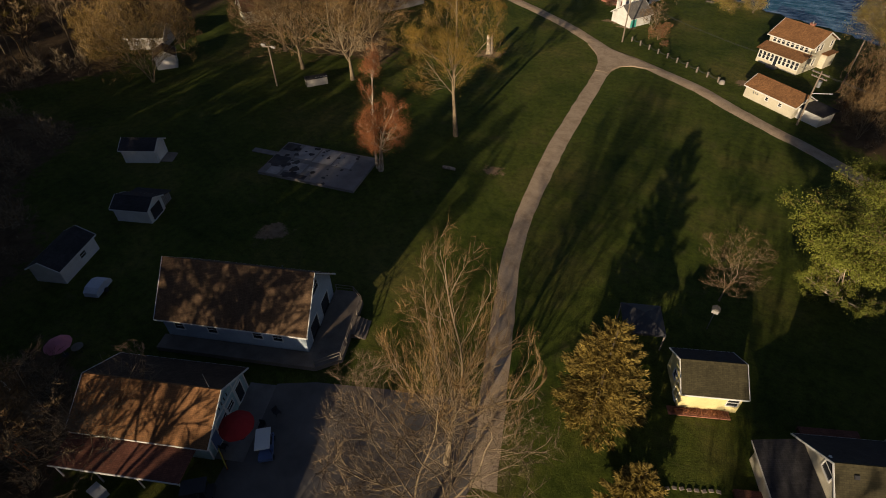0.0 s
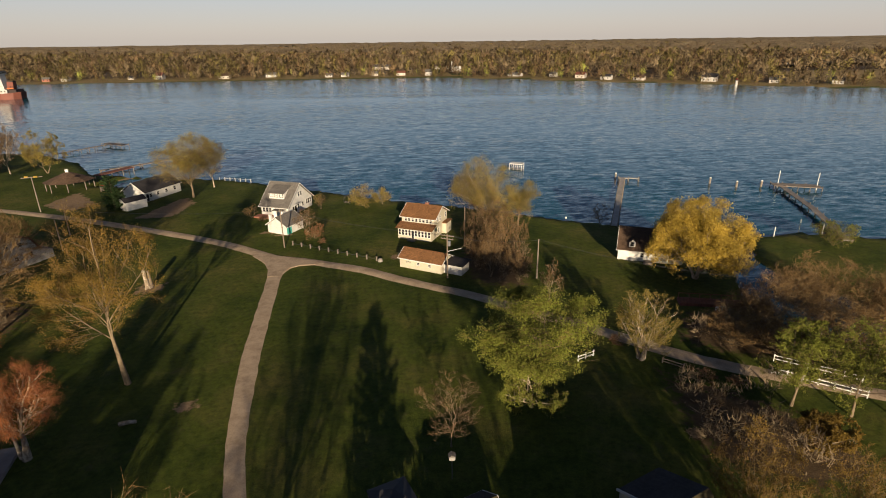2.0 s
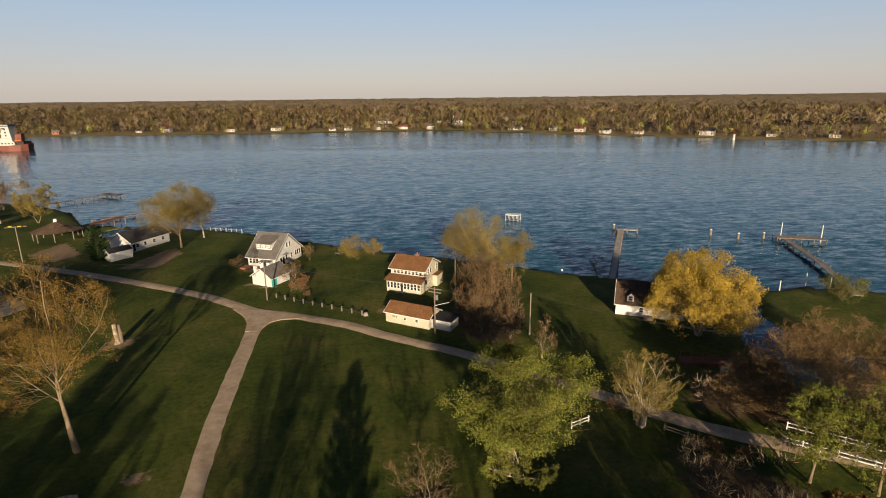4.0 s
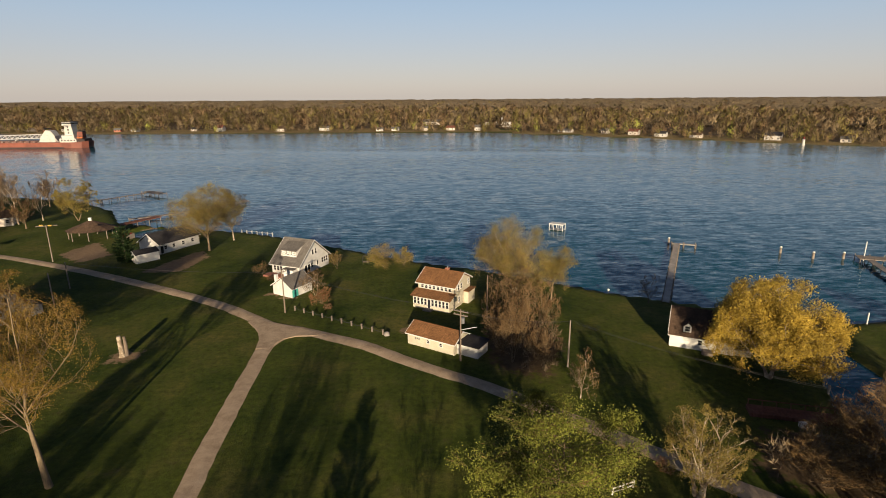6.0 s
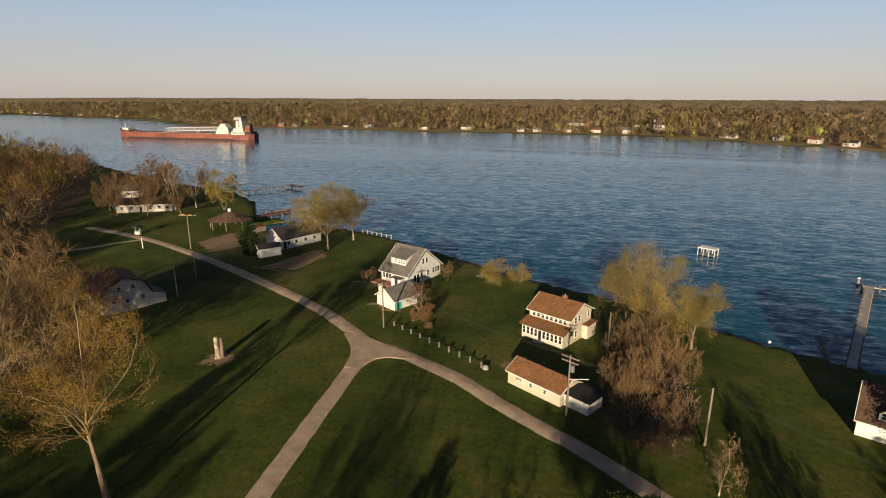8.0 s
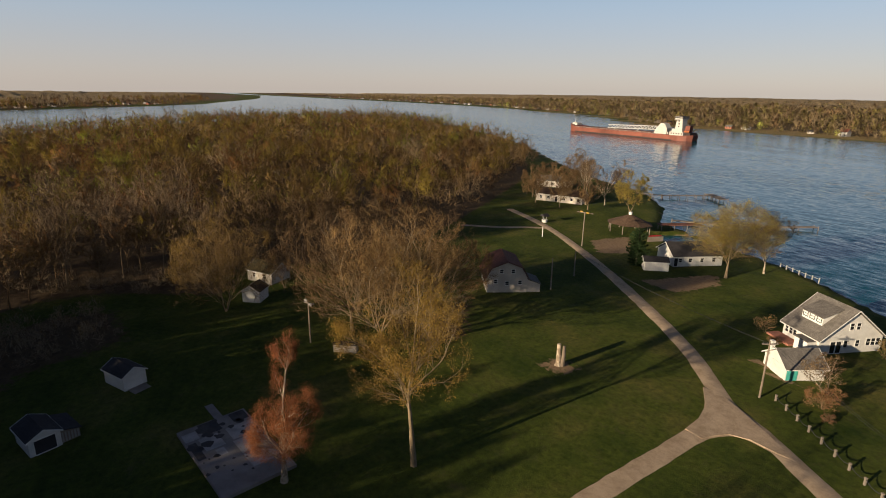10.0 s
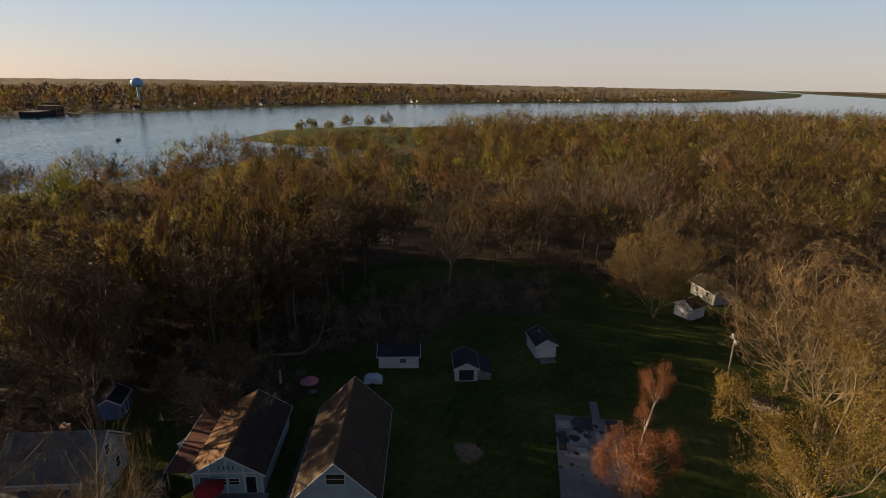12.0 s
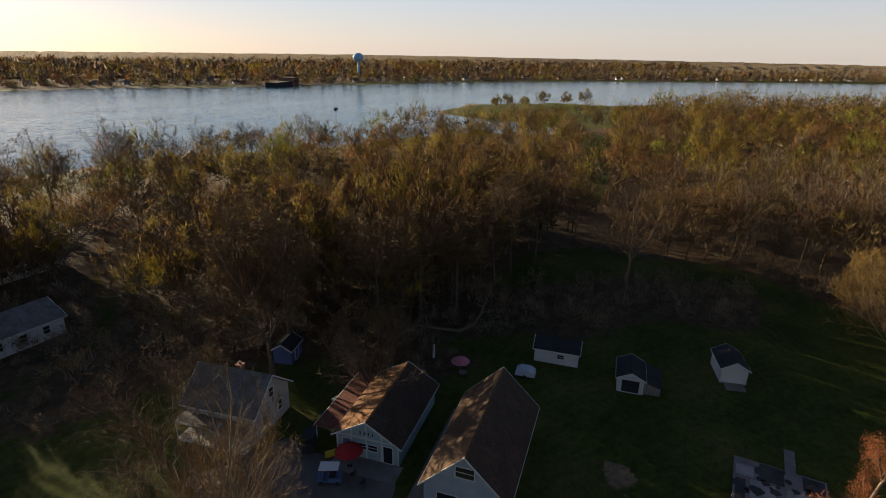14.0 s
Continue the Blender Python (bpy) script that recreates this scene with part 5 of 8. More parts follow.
part("vent_pipe", tubes([((-1.2, 1.4, 6), (-1.2, 1.4, 7.0), 0.06, 0.06)], 6), M_STEEL, wh)
wg = house("garage", "white garage with teal corner door and grey roof", (-31.3, 113.7), 60.0, 5.8, 5.4, 2.0, 3.8, M_WHITE, M_R_GREY, over=0.35, doors=[("W", -0.6, 2.6, 1.75, M_WHITE)], category="garage")
part("shutter", boxed(-2.8, -1.2, -2.76, -2.71, 0.05, 1.95), M_GREENP, wg)
part("chimney", boxed(-2.9, -2.35, 1.5, 2.1, 2.0, 4.3), M_WHITEP, wg)

# cream two-storey house with orange-brown roofs
oh = house("farmhouse", "cream two-storey house with orange-brown roofs and glazed porch", (0.75, 108.5), -27.0, 7.9, 7.2, 4.5, 6.35, M_CREAM, M_R_ORANGE, over=0.45,
           windows=[("S", -3.0 + 0.86 * i, 3.85, 0.55, 0.85) for i in range(8)] + [("E", -1.8, 3.9, 0.7, 1.0), ("E", -0.6, 3.9, 0.7, 1.0), ("E", 1.5, 1.6, 0.7, 1.2), ("E", 2.5, 1.6, 0.7, 1.2), ("E", -1.5, 1.4, 0.7, 1.1), ("E", 2.6, 3.9, 0.6, 1.0)], chimney=(0.5, 0.4, 0.35), frame_m=M_WHITEP)
part("porch_wall", boxed(-3.95, 3.95, -5.75, -3.62, -0.3, 2.45), M_CREAM, oh)
pr = part("porch_roof", boxed(-4.35, 4.35, 0, 2.75, 0.0, 0.14), M_R_ORANGE, oh)
pr.matrix_basis = pose(0, -6.2, 2.38, 15, 0, 0)
for i in range(10):
    s = -3.5 + 0.78 * i
    if i != 4:
        opening(oh, "window", "S", 0, 11.5, s, 1.45, 0.5, 1.25, M_WHITEP, M_GLASS)
opening(oh, "door", "S", 0, 11.5, -0.38, 1.1, 0.6, 1.9, M_WHITEP, M_GLASS, 0)
part("step", boxed(-1.2, 0.5, -6.9, -5.76, -0.2, 0.28), M_CONC, oh)
part("wall_lean_to", boxed(3.97, 5.0, 0.6, 3.6, -0.3, 2.4), M_CREAM, oh)
part("lean_to_roof", boxed(3.97, 5.2, 0.4, 3.8, 2.4, 2.52), M_R_ORANGE, oh)
og = house("garage", "long cream garage with a brown roof beside the lane", (-0.2, 88.4), -31.5, 9.0, 4.6, 1.95, 3.2, M_CREAM, M_R_ORANGE, over=0.3, windows=[("S", -0.4, 1.2, 0.5, 0.5), ("S", 2.0, 1.2, 0.5, 0.5)], category="garage", shade_roof_m=M_R_BROWN)
part("wing_wall", boxed(4.52, 8.2, -1.4, 2.0, -0.3, 1.9), M_WHITE, og)
part("wing_roof", boxed(4.55, 8.6, -1.8, 2.3, 1.9, 2.05), M_R_DARK, og)
for i, x in enumerate((-2.9, -2.55, -2.2)):
    part("bracket", boxed(x - 0.1, x + 0.1, -2.36, -2.31, 1.1 + 0.1 * (i % 2), 1.45), M_STEEL, og)

# white cottage with brown roof on the shore
bc = house("cottage", "white cottage with a dark brown roof and two dormers", (43.3, 88.8), -24.0, 9.4, 6.6, 2.2, 5.7, M_WHITEP, M_R_BROWN, over=0.3, windows=[("S", -0.2, 1.3, 0.6, 0.8)], doors=[("S", 0.9, 0.9, 1.9, M_WHITEP)])
for x in (-2.2, 2.8):
    bm = extruded([(x - 0.6, 2.6), (x + 0.6, 2.6), (x + 0.6, 3.7), (x, 4.3), (x - 0.6, 3.7)], "y", -3.0, -0.9)
    dd = part("dormer", bm, M_WHITEP, bc)
    for s in (-1, 1):
        rr = part("roof", boxed(0, 1.05, -3.2, -0.8, 0.0, 0.09), M_R_BROWN, dd)
        rr.matrix_basis = pose(x, 0, 4.34, 0, 45 if s > 0 else 135, 0)
    opening(dd, "window", "S", 0, 6.0, x, 3.25, 0.7, 0.85, M_WHITEP, M_GLASS)
st = part("step", boxed(0.2, 1.8, -4.9, -3.32, -0.2, 0.4), M_TIMBER, bc, "small grey wooden steps")
part("side_wall", boxed(4.72, 7.2, -3.0, -2.8, -0.3, 0.9), M_WHITEP, bc)

# gambrel barn
barn = thing("barn", "pale gambrel barn with a red shingle roof", "barn", pose(-83.6, 98.4, 0, 0, 0, 152))
prof = [(-4.2, -0.3), (4.2, -0.3), (4.2, 3.2), (3.1, 5.2), (0, 6.4), (-3.1, 5.2), (-4.2, 3.2)]
part("wall", extruded(prof, "x", -4.6, 4.6), M_STUCCO, barn)
knees = [(-4.75, 2.6), (-3.25, 5.3), (0, 6.6), (3.25, 5.3), (4.75, 2.6)]
for a, c in zip(knees, knees[1:]):
    s = (-1 if a[0] < 0 else 1)
    rr = part("roof", extruded([a, c, (c[0], c[1] + 0.16), (a[0], a[1] + 0.16)], "x", -5.0, 5.0), M_R_RED, barn)
for y, z in ((-1.2, 4.6), (1.2, 4.6), (-2.7, 2.2), (0, 2.0), (2.4, 2.4)):
    opening(barn, "window", "W", 9.2, 8.4, y, z, 0.7, 0.8, M_WHITEP, M_GLASS)
lt = part("lean_to", extruded([(-4.22, -0.3), (-7.0, -0.3), (-7.0, 1.7), (-4.22, 2.7)], "x", -4.4, 0.5), M_STUCCO, barn)
part("roof", extruded([(-4.4, 2.7), (-7.2, 1.68), (-7.2, 1.8), (-4.4, 2.85)], "x", -4.6, 0.7), M_R_GREY, lt)

# riverside buildings by the marina
ms = house("boathouse", "long white boathouse with a dark grey roof by the river", (-75.0, 149.5), 65.0, 12.5, 8.0, 2.6, 5.0, M_WHITE, M_R_DARK, windows=[("S", x, 1.5, 0.8, 0.9) for x in (-4.5, -2.0, 1.0, 4.0)], doors=[("S", -5.6, 0.9, 2.0)])
house("shed", "small white shed with a grey roof by the boathouse", (-75.2, 137.0), 50.0, 5.6, 3.6, 2.1, 2.9, M_WHITE, M_R_DARK, over=0.2, category="shed")
pv = thing("pavilion", "open pavilion with a brown hipped roof", "pavilion", pose(-103.2, 160.2, 0, 0, 0, 20))
bm = bmesh.new()
ring = [bm.verts.new((7.0 * math.cos(a), 5.6 * math.sin(a), 2.6)) for a in (2 * math.pi * i / 8 for i in range(8))]
apex = bm.verts.new((0, 0, 5.4))
for i in range(8):
    bm.faces.new((ring[i], ring[(i + 1) % 8], apex))
bm.faces.new(ring[::-1])
part("roof", bm, M_R_BROWN, pv)
part("cupola", boxed(-0.4, 0.4, -0.4, 0.4, 5.1, 6.0), M_WHITEP, pv)
for i in range(8):
    a = 2 * math.pi * i / 8
    part("post", tubes([((6.2 * math.cos(a), 5.0 * math.sin(a), -0.2), (6.2 * math.cos(a), 5.0 * math.sin(a), 2.62), 0.12, 0.12)], 6), M_TIMBER, pv)
house("cottage", "long white cottage with a brown roof by the trees", (-149.0, 175.5), 28.0, 18.0, 8.0, 2.7, 4.4, M_STUCCO, M_R_BROWN, windows=[("S", x, 1.5, 1.0, 1.0) for x in (-7, -4, 2, 5, 7.5)], doors=[("S", -1, 0.9, 2.0)])
house("cottage", "white cottage with a grey roof near the river trees", (-176, 196), 30.0, 14.0, 7.0, 2.7, 4.4, M_STUCCO, M_R_GREY, windows=[("S", x, 1.5, 1.0, 1.0) for x in (-5, 0, 5)])
house("cottage", "white cottage with a grey roof at the edge of woods", (-112.0, 55.5), 32.0, 7.0, 5.5, 2.5, 4.0, M_STUCCO, M_R_OLIVE, windows=[("S", -1.5, 1.5, 0.8, 0.9), ("S", 1.5, 1.5, 0.8, 0.9)])
house("shed", "small white shed with a brown roof in low sun", (-101.0, 50.2), 141.0, 3.8, 3.6, 2.2, 3.3, M_WHITE, M_R_BROWN, over=0.25, windows=[], doors=[("W", 0, 2.2, 1.8, M_WHITEP)], category="shed")
house("cottage", "cream cottage partly hidden by bare trees", (-104, 78), 60.0, 8.0, 6.0, 2.6, 4.6, M_CREAM, M_R_RED, windows=[("W", 0, 1.5, 0.9, 1.0)])

# three sheds on the shaded lawn
house("shed", "low white shed with a dark roof on the shaded lawn", (-65.6, 7.6), 112.0, 5.9, 3.6, 2.0, 3.0, M_WHITE, M_R_DARK, over=0.25, windows=[("S", 0.6, 1.2, 0.9, 0.6)], category="shed")
# a black panel stands in for the shade inside the open front
sb = house("shed", "white shed with a dark roof, black panel for its open front", (-66.2, 17.8), 202.0, 4.6, 3.2, 1.95, 2.75, M_WHITE, M_R_DARK, over=0.25, doors=[("W", 0, 2.1, 1.7, M_BLACK)], category="shed")
lt = part("lean_to", extruded([(-3.6, -0.2), (-1.62, -0.2), (-1.62, 1.75), (-3.6, 1.2)], "x", -2.0, 2.2), M_TIMBER, sb, "low grey slatted lean-to")
part("roof", extruded([(-3.8, 1.17), (-1.63, 1.78), (-1.63, 1.88), (-3.8, 1.27)], "x", -2.3, 2.4), M_R_DARK, lt)
for k in range(6):
    part("slat", boxed(-2.06, -2.005, -3.5 + 0.32 * k, -3.34 + 0.32 * k, 0.1, 1.05 + 0.05 * k), M_BOX, lt)
sc = house("shed", "small white shed with a ramp and panelled door", (-77.1, 27.0), 208.0, 4.8, 3.2, 2.1, 3.0, M_WHITE, M_R_DARK, over=0.25, doors=[("W", 0, 2.2, 1.75, M_WHITEP)], category="shed")
part("ramp", extruded([(-2.55, -0.15), (-4.6, -0.15), (-4.6, -0.05), (-2.55, 0.15)], "y", -1.2, 1.2), M_TIMBER, sc)

# ---------------------------------------------------------------- single trees
tree("tree", "tall bare tree with grey-brown branches beside the lane", (-16.4, 8.6), 25.0, 11.0, 0.22, 420, 6, 0.30, 4, 0.017, bark_m=M_BARK, twig_m=M_TWIG_WARM, seed=11, lean=(0.6, 0.8), shape="round", tuft=0.75, leaders=5)
tree("tree", "wide bare tree with pale forked branches beside the parking area", (-15.4, 4.6), 17.5, 18.0, 0.16, 560, 6, 0.36, 4, 0.017, bark_m=M_BARK, twig_m=M_BARK_TWIG, seed=12, stems=2, tuft=0.75, splay=0.12, leaders=4)
tree("tree", "spreading bare tree in front of the mossy-roofed house", (-20.6, -14.6), 14.0, 16.5, 0.15, 240, 8, 0.28, 4, 0.018, bark_m=M_BARK_DARK, twig_m=M_TWIG, seed=13, stems=2, tuft=0.75, leaders=4)
tree("tree", "bare grey tree with crooked branches beside the clubhouse", (-42.2, -4.6), 11.0, 14.0, 0.12, 170, 8, 0.24, 4, 0.024, bark_m=M_BARK, twig_m=M_BARK_TWIG, seed=60, stems=2, tuft=0.75)
tree("tree", "bare ornamental tree beside the mossy-roofed house", (-24.2, -7.0), 5.6, 8.5, 0.1, 110, 8, 0.14, 4, 0.016, bark_m=M_BARK, twig_m=M_TWIG, seed=14, stems=3, tuft=0.85)
tree("tree", "dark bare tree behind the clubhouse", (-46.5, -9.4), 11.5, 14.5, 0.12, 170, 9, 0.28, 5, 0.04, bark_m=M_BARK_DARK, twig_m=M_TWIG, seed=15, tuft=0.95, leaders=4)
for x, y, h, w, s in ((-53.0, -15.0, 21.0, 13, 20), (-61.0, -14.0, 20.5, 13, 29), (-70.0, -15.0, 20.5, 13, 46), (-79.0, -12.5, 21.0, 14, 47), (-87.5, -14.5, 21.5, 14, 48), (-96.0, -14.0, 22.0, 14, 49), (-65.5, -10.5, 19.0, 12, 50), (-42.5, -22.0, 19.5, 12, 30), (-38.5, -27.0, 22.0, 12, 44), (-45.0, -31.0, 22.5, 13, 45)):
    tree("tree", "dark bare tree at the edge of the shaded lawn", (x, y), h, w, 0.5 if x < -50 else 0.64, 130, 9, 0.3, 6, 0.06, bark_m=M_BARK_DARK, twig_m=M_TWIG, seed=s, group="dark trees by the shaded lawn", tuft=0.95, leaders=4)
tree("tree", "broad bare tree near the mossy-roofed house", (-36.5, -17.5), 21.5, 16.0, 0.26, 200, 9, 0.38, 6, 0.06, bark_m=M_BARK_DARK, twig_m=M_TWIG, seed=19, tuft=0.95)
tree("tree", "tall leaning tree with a long trunk and golden buds", (-40.9, 54.0), 25.5, 15.5, 0.36, 110, 9, 0.36, 5, 0.026, 8, 0.115, bark_m=M_BARK, twig_m=M_TWIG_WARM, bud_m=M_BUD_GOLD, seed=16, lean=(-1.2, -1.4), wander=0.012, tuft=0.9, full=0.12, leaders=4)
tree("tree", "broken tree with pale trunk and russet buds", (-45.5, 40.8), 12.5, 7.6, 0.3, 80, 9, 0.40, 6, 0.022, 7, 0.09, bark_m=M_BARK_PALE, twig_m=M_TWIG_RED, bud_m=M_BUD_RED, seed=17, lean=(1.8, 0.4), shape="round", full=0.25, leaders=4)
tree("tree", "thin crooked stem with a russet tuft", (-46.2, 41.0), 17.6, 4.2, 0.72, 40, 9, 0.18, 7, 0.022, 3, 0.08, bark_m=M_BARK_PALE, twig_m=M_TWIG_RED, bud_m=M_BUD_RED, seed=18, lean=(-0.4, 0.3), wander=0.05, full=0.2)
for i, (x, y, h, w, s) in enumerate(((-66.5, 62, 26.5, 23, 21), (-77.5, 61.3, 24, 22, 22), (-69, 72, 24, 24, 23), (-86, 66, 21, 19, 24), (-79.5, 79, 20, 19, 28))):
    tree("tree", "large bare tree with tan twigs in low sun", (x, y), h, w, 0.16, 230, 9, 0.38, 6, 0.036, bark_m=M_BARK, twig_m=M_TWIG_WARM if i in (0, 2) else M_TWIG, seed=s, shape="round", group="bare trees by the shaded lawn", tuft=0.9, leaders=5)
tree("tree", "rounded tree with golden-brown buds and several stems", (-97.3, 44.0), 20.0, 19.0, 0.06, 190, 9, 0.30, 5, 0.034, 4, 0.10, bark_m=M_BARK, twig_m=M_TWIG_WARM, bud_m=M_BUD_GOLD, seed=25, stems=4, shape="round", tuft=0.9)
tree("tree", "tall bare tree standing before the brush", (-89.0, 7.4), 26.0, 14.0, 0.3, 130, 9, 0.40, 6, 0.045, bark_m=M_BARK_DARK, twig_m=M_TWIG, seed=26, tuft=0.85)
for x, y, h, w, s in ((-128, 28, 25, 12, 31), (-134, 38, 26, 12, 32), (-124, 18, 23, 11, 33), (-141, 28, 25, 12, 34), (-120, 44, 22, 11, 35), (-131, 10, 22, 11, 36), (-138, 18, 24, 12, 37), (-126, 36, 23, 11, 38), (-146, 40, 25, 12, 39), (-122, 4, 20, 11, 40)):
    tree("tree", "pale-stemmed bare tree at the edge of woods", (x, y), h, w, 0.3, 80, 8, 0.17, 4, 0.05, bark_m=M_BARK, twig_m=M_BARK_TWIG, seed=s, shape="vase", group="pale trees at the wood edge", tuft=0.8)
conifer("conifer", "broad conifer with yellowish needles", (-7.6, 18.4), 12.4, 8.6, M_NEEDLE, 41)
conifer("conifer", "small conifer with yellowish needles", (-2.6, 12.2), 6.4, 5.0, M_NEEDLE, 42)
conifer("conifer", "dark green cedar beside the boathouse shed", (-79.0, 135.0), 9.0, 5.4, M_NEEDLE_DK, 43, 0.02, taper=0.28)
tree("willow", "spreading willow with fresh green leaves", (11.8, 48.4), 13.0, 19.5, 0.44, 120, 9, 0.32, 4, 0.024, 13, 0.16, 0.2, bark_m=M_BARK, twig_m=M_TWIG_WARM, bud_m=M_LEAF, seed=51, shape="low", leaders=5, tuft=0.8, full=0.18)
tree("willow", "drooping young willow with fresh green leaves", (9.8, 44.0), 7.5, 8.5, 0.06, 60, 8, 0.3, 5, 0.024, 9, 0.14, 0.8, bark_m=M_BARK_PALE, twig_m=M_TWIG_WARM, bud_m=M_LEAF, seed=52, tuft=0.7)
tree("willow", "pollard willow with a thick trunk and thin leaves", (27.2, 52.7), 10.5, 8.5, 0.16, 80, 8, 0.6, 4, 0.022, 7, 0.115, bark_m=M_BARK_PALE, twig_m=M_TWIG_WARM, bud_m=M_BUD_OLIVE, seed=53, stems=3, shape="vase", splay=0.1, tuft=0.75)
tree("willow", "full round golden willow on the shore", (48.0, 77.0), 15.4, 17.6, 0.13, 230, 8, 0.5, 4, 0.022, 16, 0.205, 0.05, bark_m=M_BARK_PALE, twig_m=M_TWIG_WARM, bud_m=M_LEAF_YEL, seed=54, stems=3, tuft=0.85, shape="round", leaders=6, full=0.2)
tree("willow", "large shore tree with thin olive buds", (15.4, 112.4), 16.5, 18.0, 0.2, 190, 9, 0.36, 5, 0.03, 7, 0.115, bark_m=M_BARK_PALE, twig_m=M_TWIG_WARM, bud_m=M_BUD_OLIVE, seed=55, stems=2, tuft=1.0, shape="low", leaders=5, full=0.35)
tree("tree", "smaller shore tree with thin olive buds", (22.0, 107.4), 12.5, 10.0, 0.3, 90, 8, 0.22, 6, 0.03, 6, 0.11, full=0.3, bark_m=M_BARK, twig_m=M_TWIG_WARM, bud_m=M_BUD_OLIVE, seed=56, tuft=0.85)
for x, y, h, w, s in ((11.4, 82.0, 12.0, 7, 61), (14.0, 88.0, 12.0, 7.5, 62), (10.6, 95.0, 11, 7, 63), (14.5, 97.5, 11.5, 8, 64), (17.6, 92.6, 10.5, 7, 65), (16.0, 79.2, 8.0, 6, 66), (9.4, 87.0, 8.5, 5.5, 67)):
    tree("tree", "brown bare thicket tree by the garage", (x, y), h, w, 0.07, 90, 9, 0.14, 6, 0.036, bark_m=M_BARK, twig_m=M_TWIG, seed=s, stems=3, group="bare thicket by the garage", tuft=1.0)
tree("tree", "young bare tree beside the pole", (19.5, 71.6), 8.0, 4.8, 0.15, 60, 8, 0.11, 5, 0.026, bark_m=M_BARK_PALE, twig_m=M_TWIG_WARM, seed=68, tuft=0.85)
tree("tree", "small dark bare tree at the foot of the dock", (41.0, 106.6), 6.4, 6.4, 0.15, 50, 8, 0.12, 5, 0.03, bark_m=M_BARK_DARK, twig_m=M_TWIG, seed=69, tuft=0.85)
tree("tree", "large river tree with olive buds", (-62.6, 145.6), 19.0, 18.0, 0.22, 140, 8, 0.36, 6, 0.045, 6, 0.14, bark_m=M_BARK, twig_m=M_TWIG, bud_m=M_BUD_OLIVE, seed=71, shape="round", tuft=1.0, leaders=5, full=0.35)
tree("tree", "bare river tree with fine twigs", (-60.2, 156.6), 15.5, 14.0, 0.2, 130, 9, 0.26, 7, 0.04, bark_m=M_BARK_PALE, twig_m=M_TWIG, seed=72, shape="vase", tuft=0.8)
tree("tree", "low fruit tree with olive buds near the water", (-14.2, 131.0), 5.6, 8.6, 0.1, 80, 8, 0.14, 6, 0.03, 3, 0.10, full=0.3, bark_m=M_BARK_PALE, twig_m=M_TWIG, bud_m=M_BUD_OLIVE, seed=73, stems=2)
tree("tree", "small fruit tree with olive buds near the water", (-9.3, 132.0), 4.6, 5.6, 0.1, 60, 8, 0.11, 6, 0.03, 3, 0.10, full=0.25, bark_m=M_BARK_PALE, twig_m=M_TWIG, bud_m=M_BUD_OLIVE, seed=74)
tree("tree", "bare tree with brown twigs beside the white garage", (-26.0, 111.4), 6.2, 6.2, 0.15, 60, 8, 0.15, 5, 0.036, bark_m=M_BARK_PALE, twig_m=M_TWIG, seed=75, stems=2)
tree("shrub", "rounded russet shrub beside the white garage", (-23.6, 106.4), 4.0, 5.0, 0.04, 60, 8, 0.10, 6, 0.04, 1, 0.09, bark_m=M_BARK, twig_m=M_TWIG_WARM, bud_m=M_TWIG_RED, seed=76, stems=3, category="shrub")
tree("shrub", "thin shrub beside the white house", (-25.2, 129.6), 5.0, 3.8, 0.1, 30, 8, 0.09, 6, 0.04, 0.6, 0.12, bark_m=M_BARK, twig_m=M_TWIG, bud_m=M_BUD_OLIVE, seed=77, stems=2, category="shrub")
tree("shrub", "brown shrub at the corner of the white house", (-41.5, 124.0), 4.2, 4.0, 0.08, 30, 8, 0.09, 6, 0.04, bark_m=M_BARK, twig_m=M_TWIG_WARM, seed=78, stems=2, category="shrub")
tree("tree", "bare tree with fine brown twigs beside the bird box", (-0.4, 38.2), 10.0, 7.4, 0.18, 90, 8, 0.11, 4, 0.018, bark_m=M_BARK, twig_m=M_TWIG, seed=79, shape="vase", tuft=0.75)
for x, y, h, w, s in ((22.6, 18.0, 12.5, 8.5, 81), (25.5, 25.5, 12.0, 8.5, 82), (28.5, 14.0, 13.0, 9.0, 83), (32, 22, 11, 8, 84), (22, 11, 11, 8, 85)):
    tree("tree", "budding golden-brown tree beside the cream house", (x, y), h, w, 0.06, 90, 8, 0.18, 5, 0.026, 4, 0.10, bark_m=M_BARK, twig_m=M_TWIG_WARM, bud_m=M_BUD_GOLD, seed=s, stems=3, group="budding trees beside the cream house", tuft=0.8)
for x, y, h, w, s, m in ((40.5, 41.0, 11.5, 10.5, 91, M_LEAF), (46.0, 38.5, 13.0, 12, 92, M_LEAF), (51, 33, 13, 11, 93, M_BUD_OLIVE), (38.0, 33, 6, 6, 94, M_BUD_GOLD)):
    tree("tree", "young tree with fresh yellow-green leaves by the bridge", (x, y), h, w, 0.25, 80, 8, 0.2, 5, 0.026, 7, 0.15, 0.2, bark_m=M_BARK, twig_m=M_TWIG, bud_m=m, seed=s, group="leafing trees by the bridge", tuft=0.7)
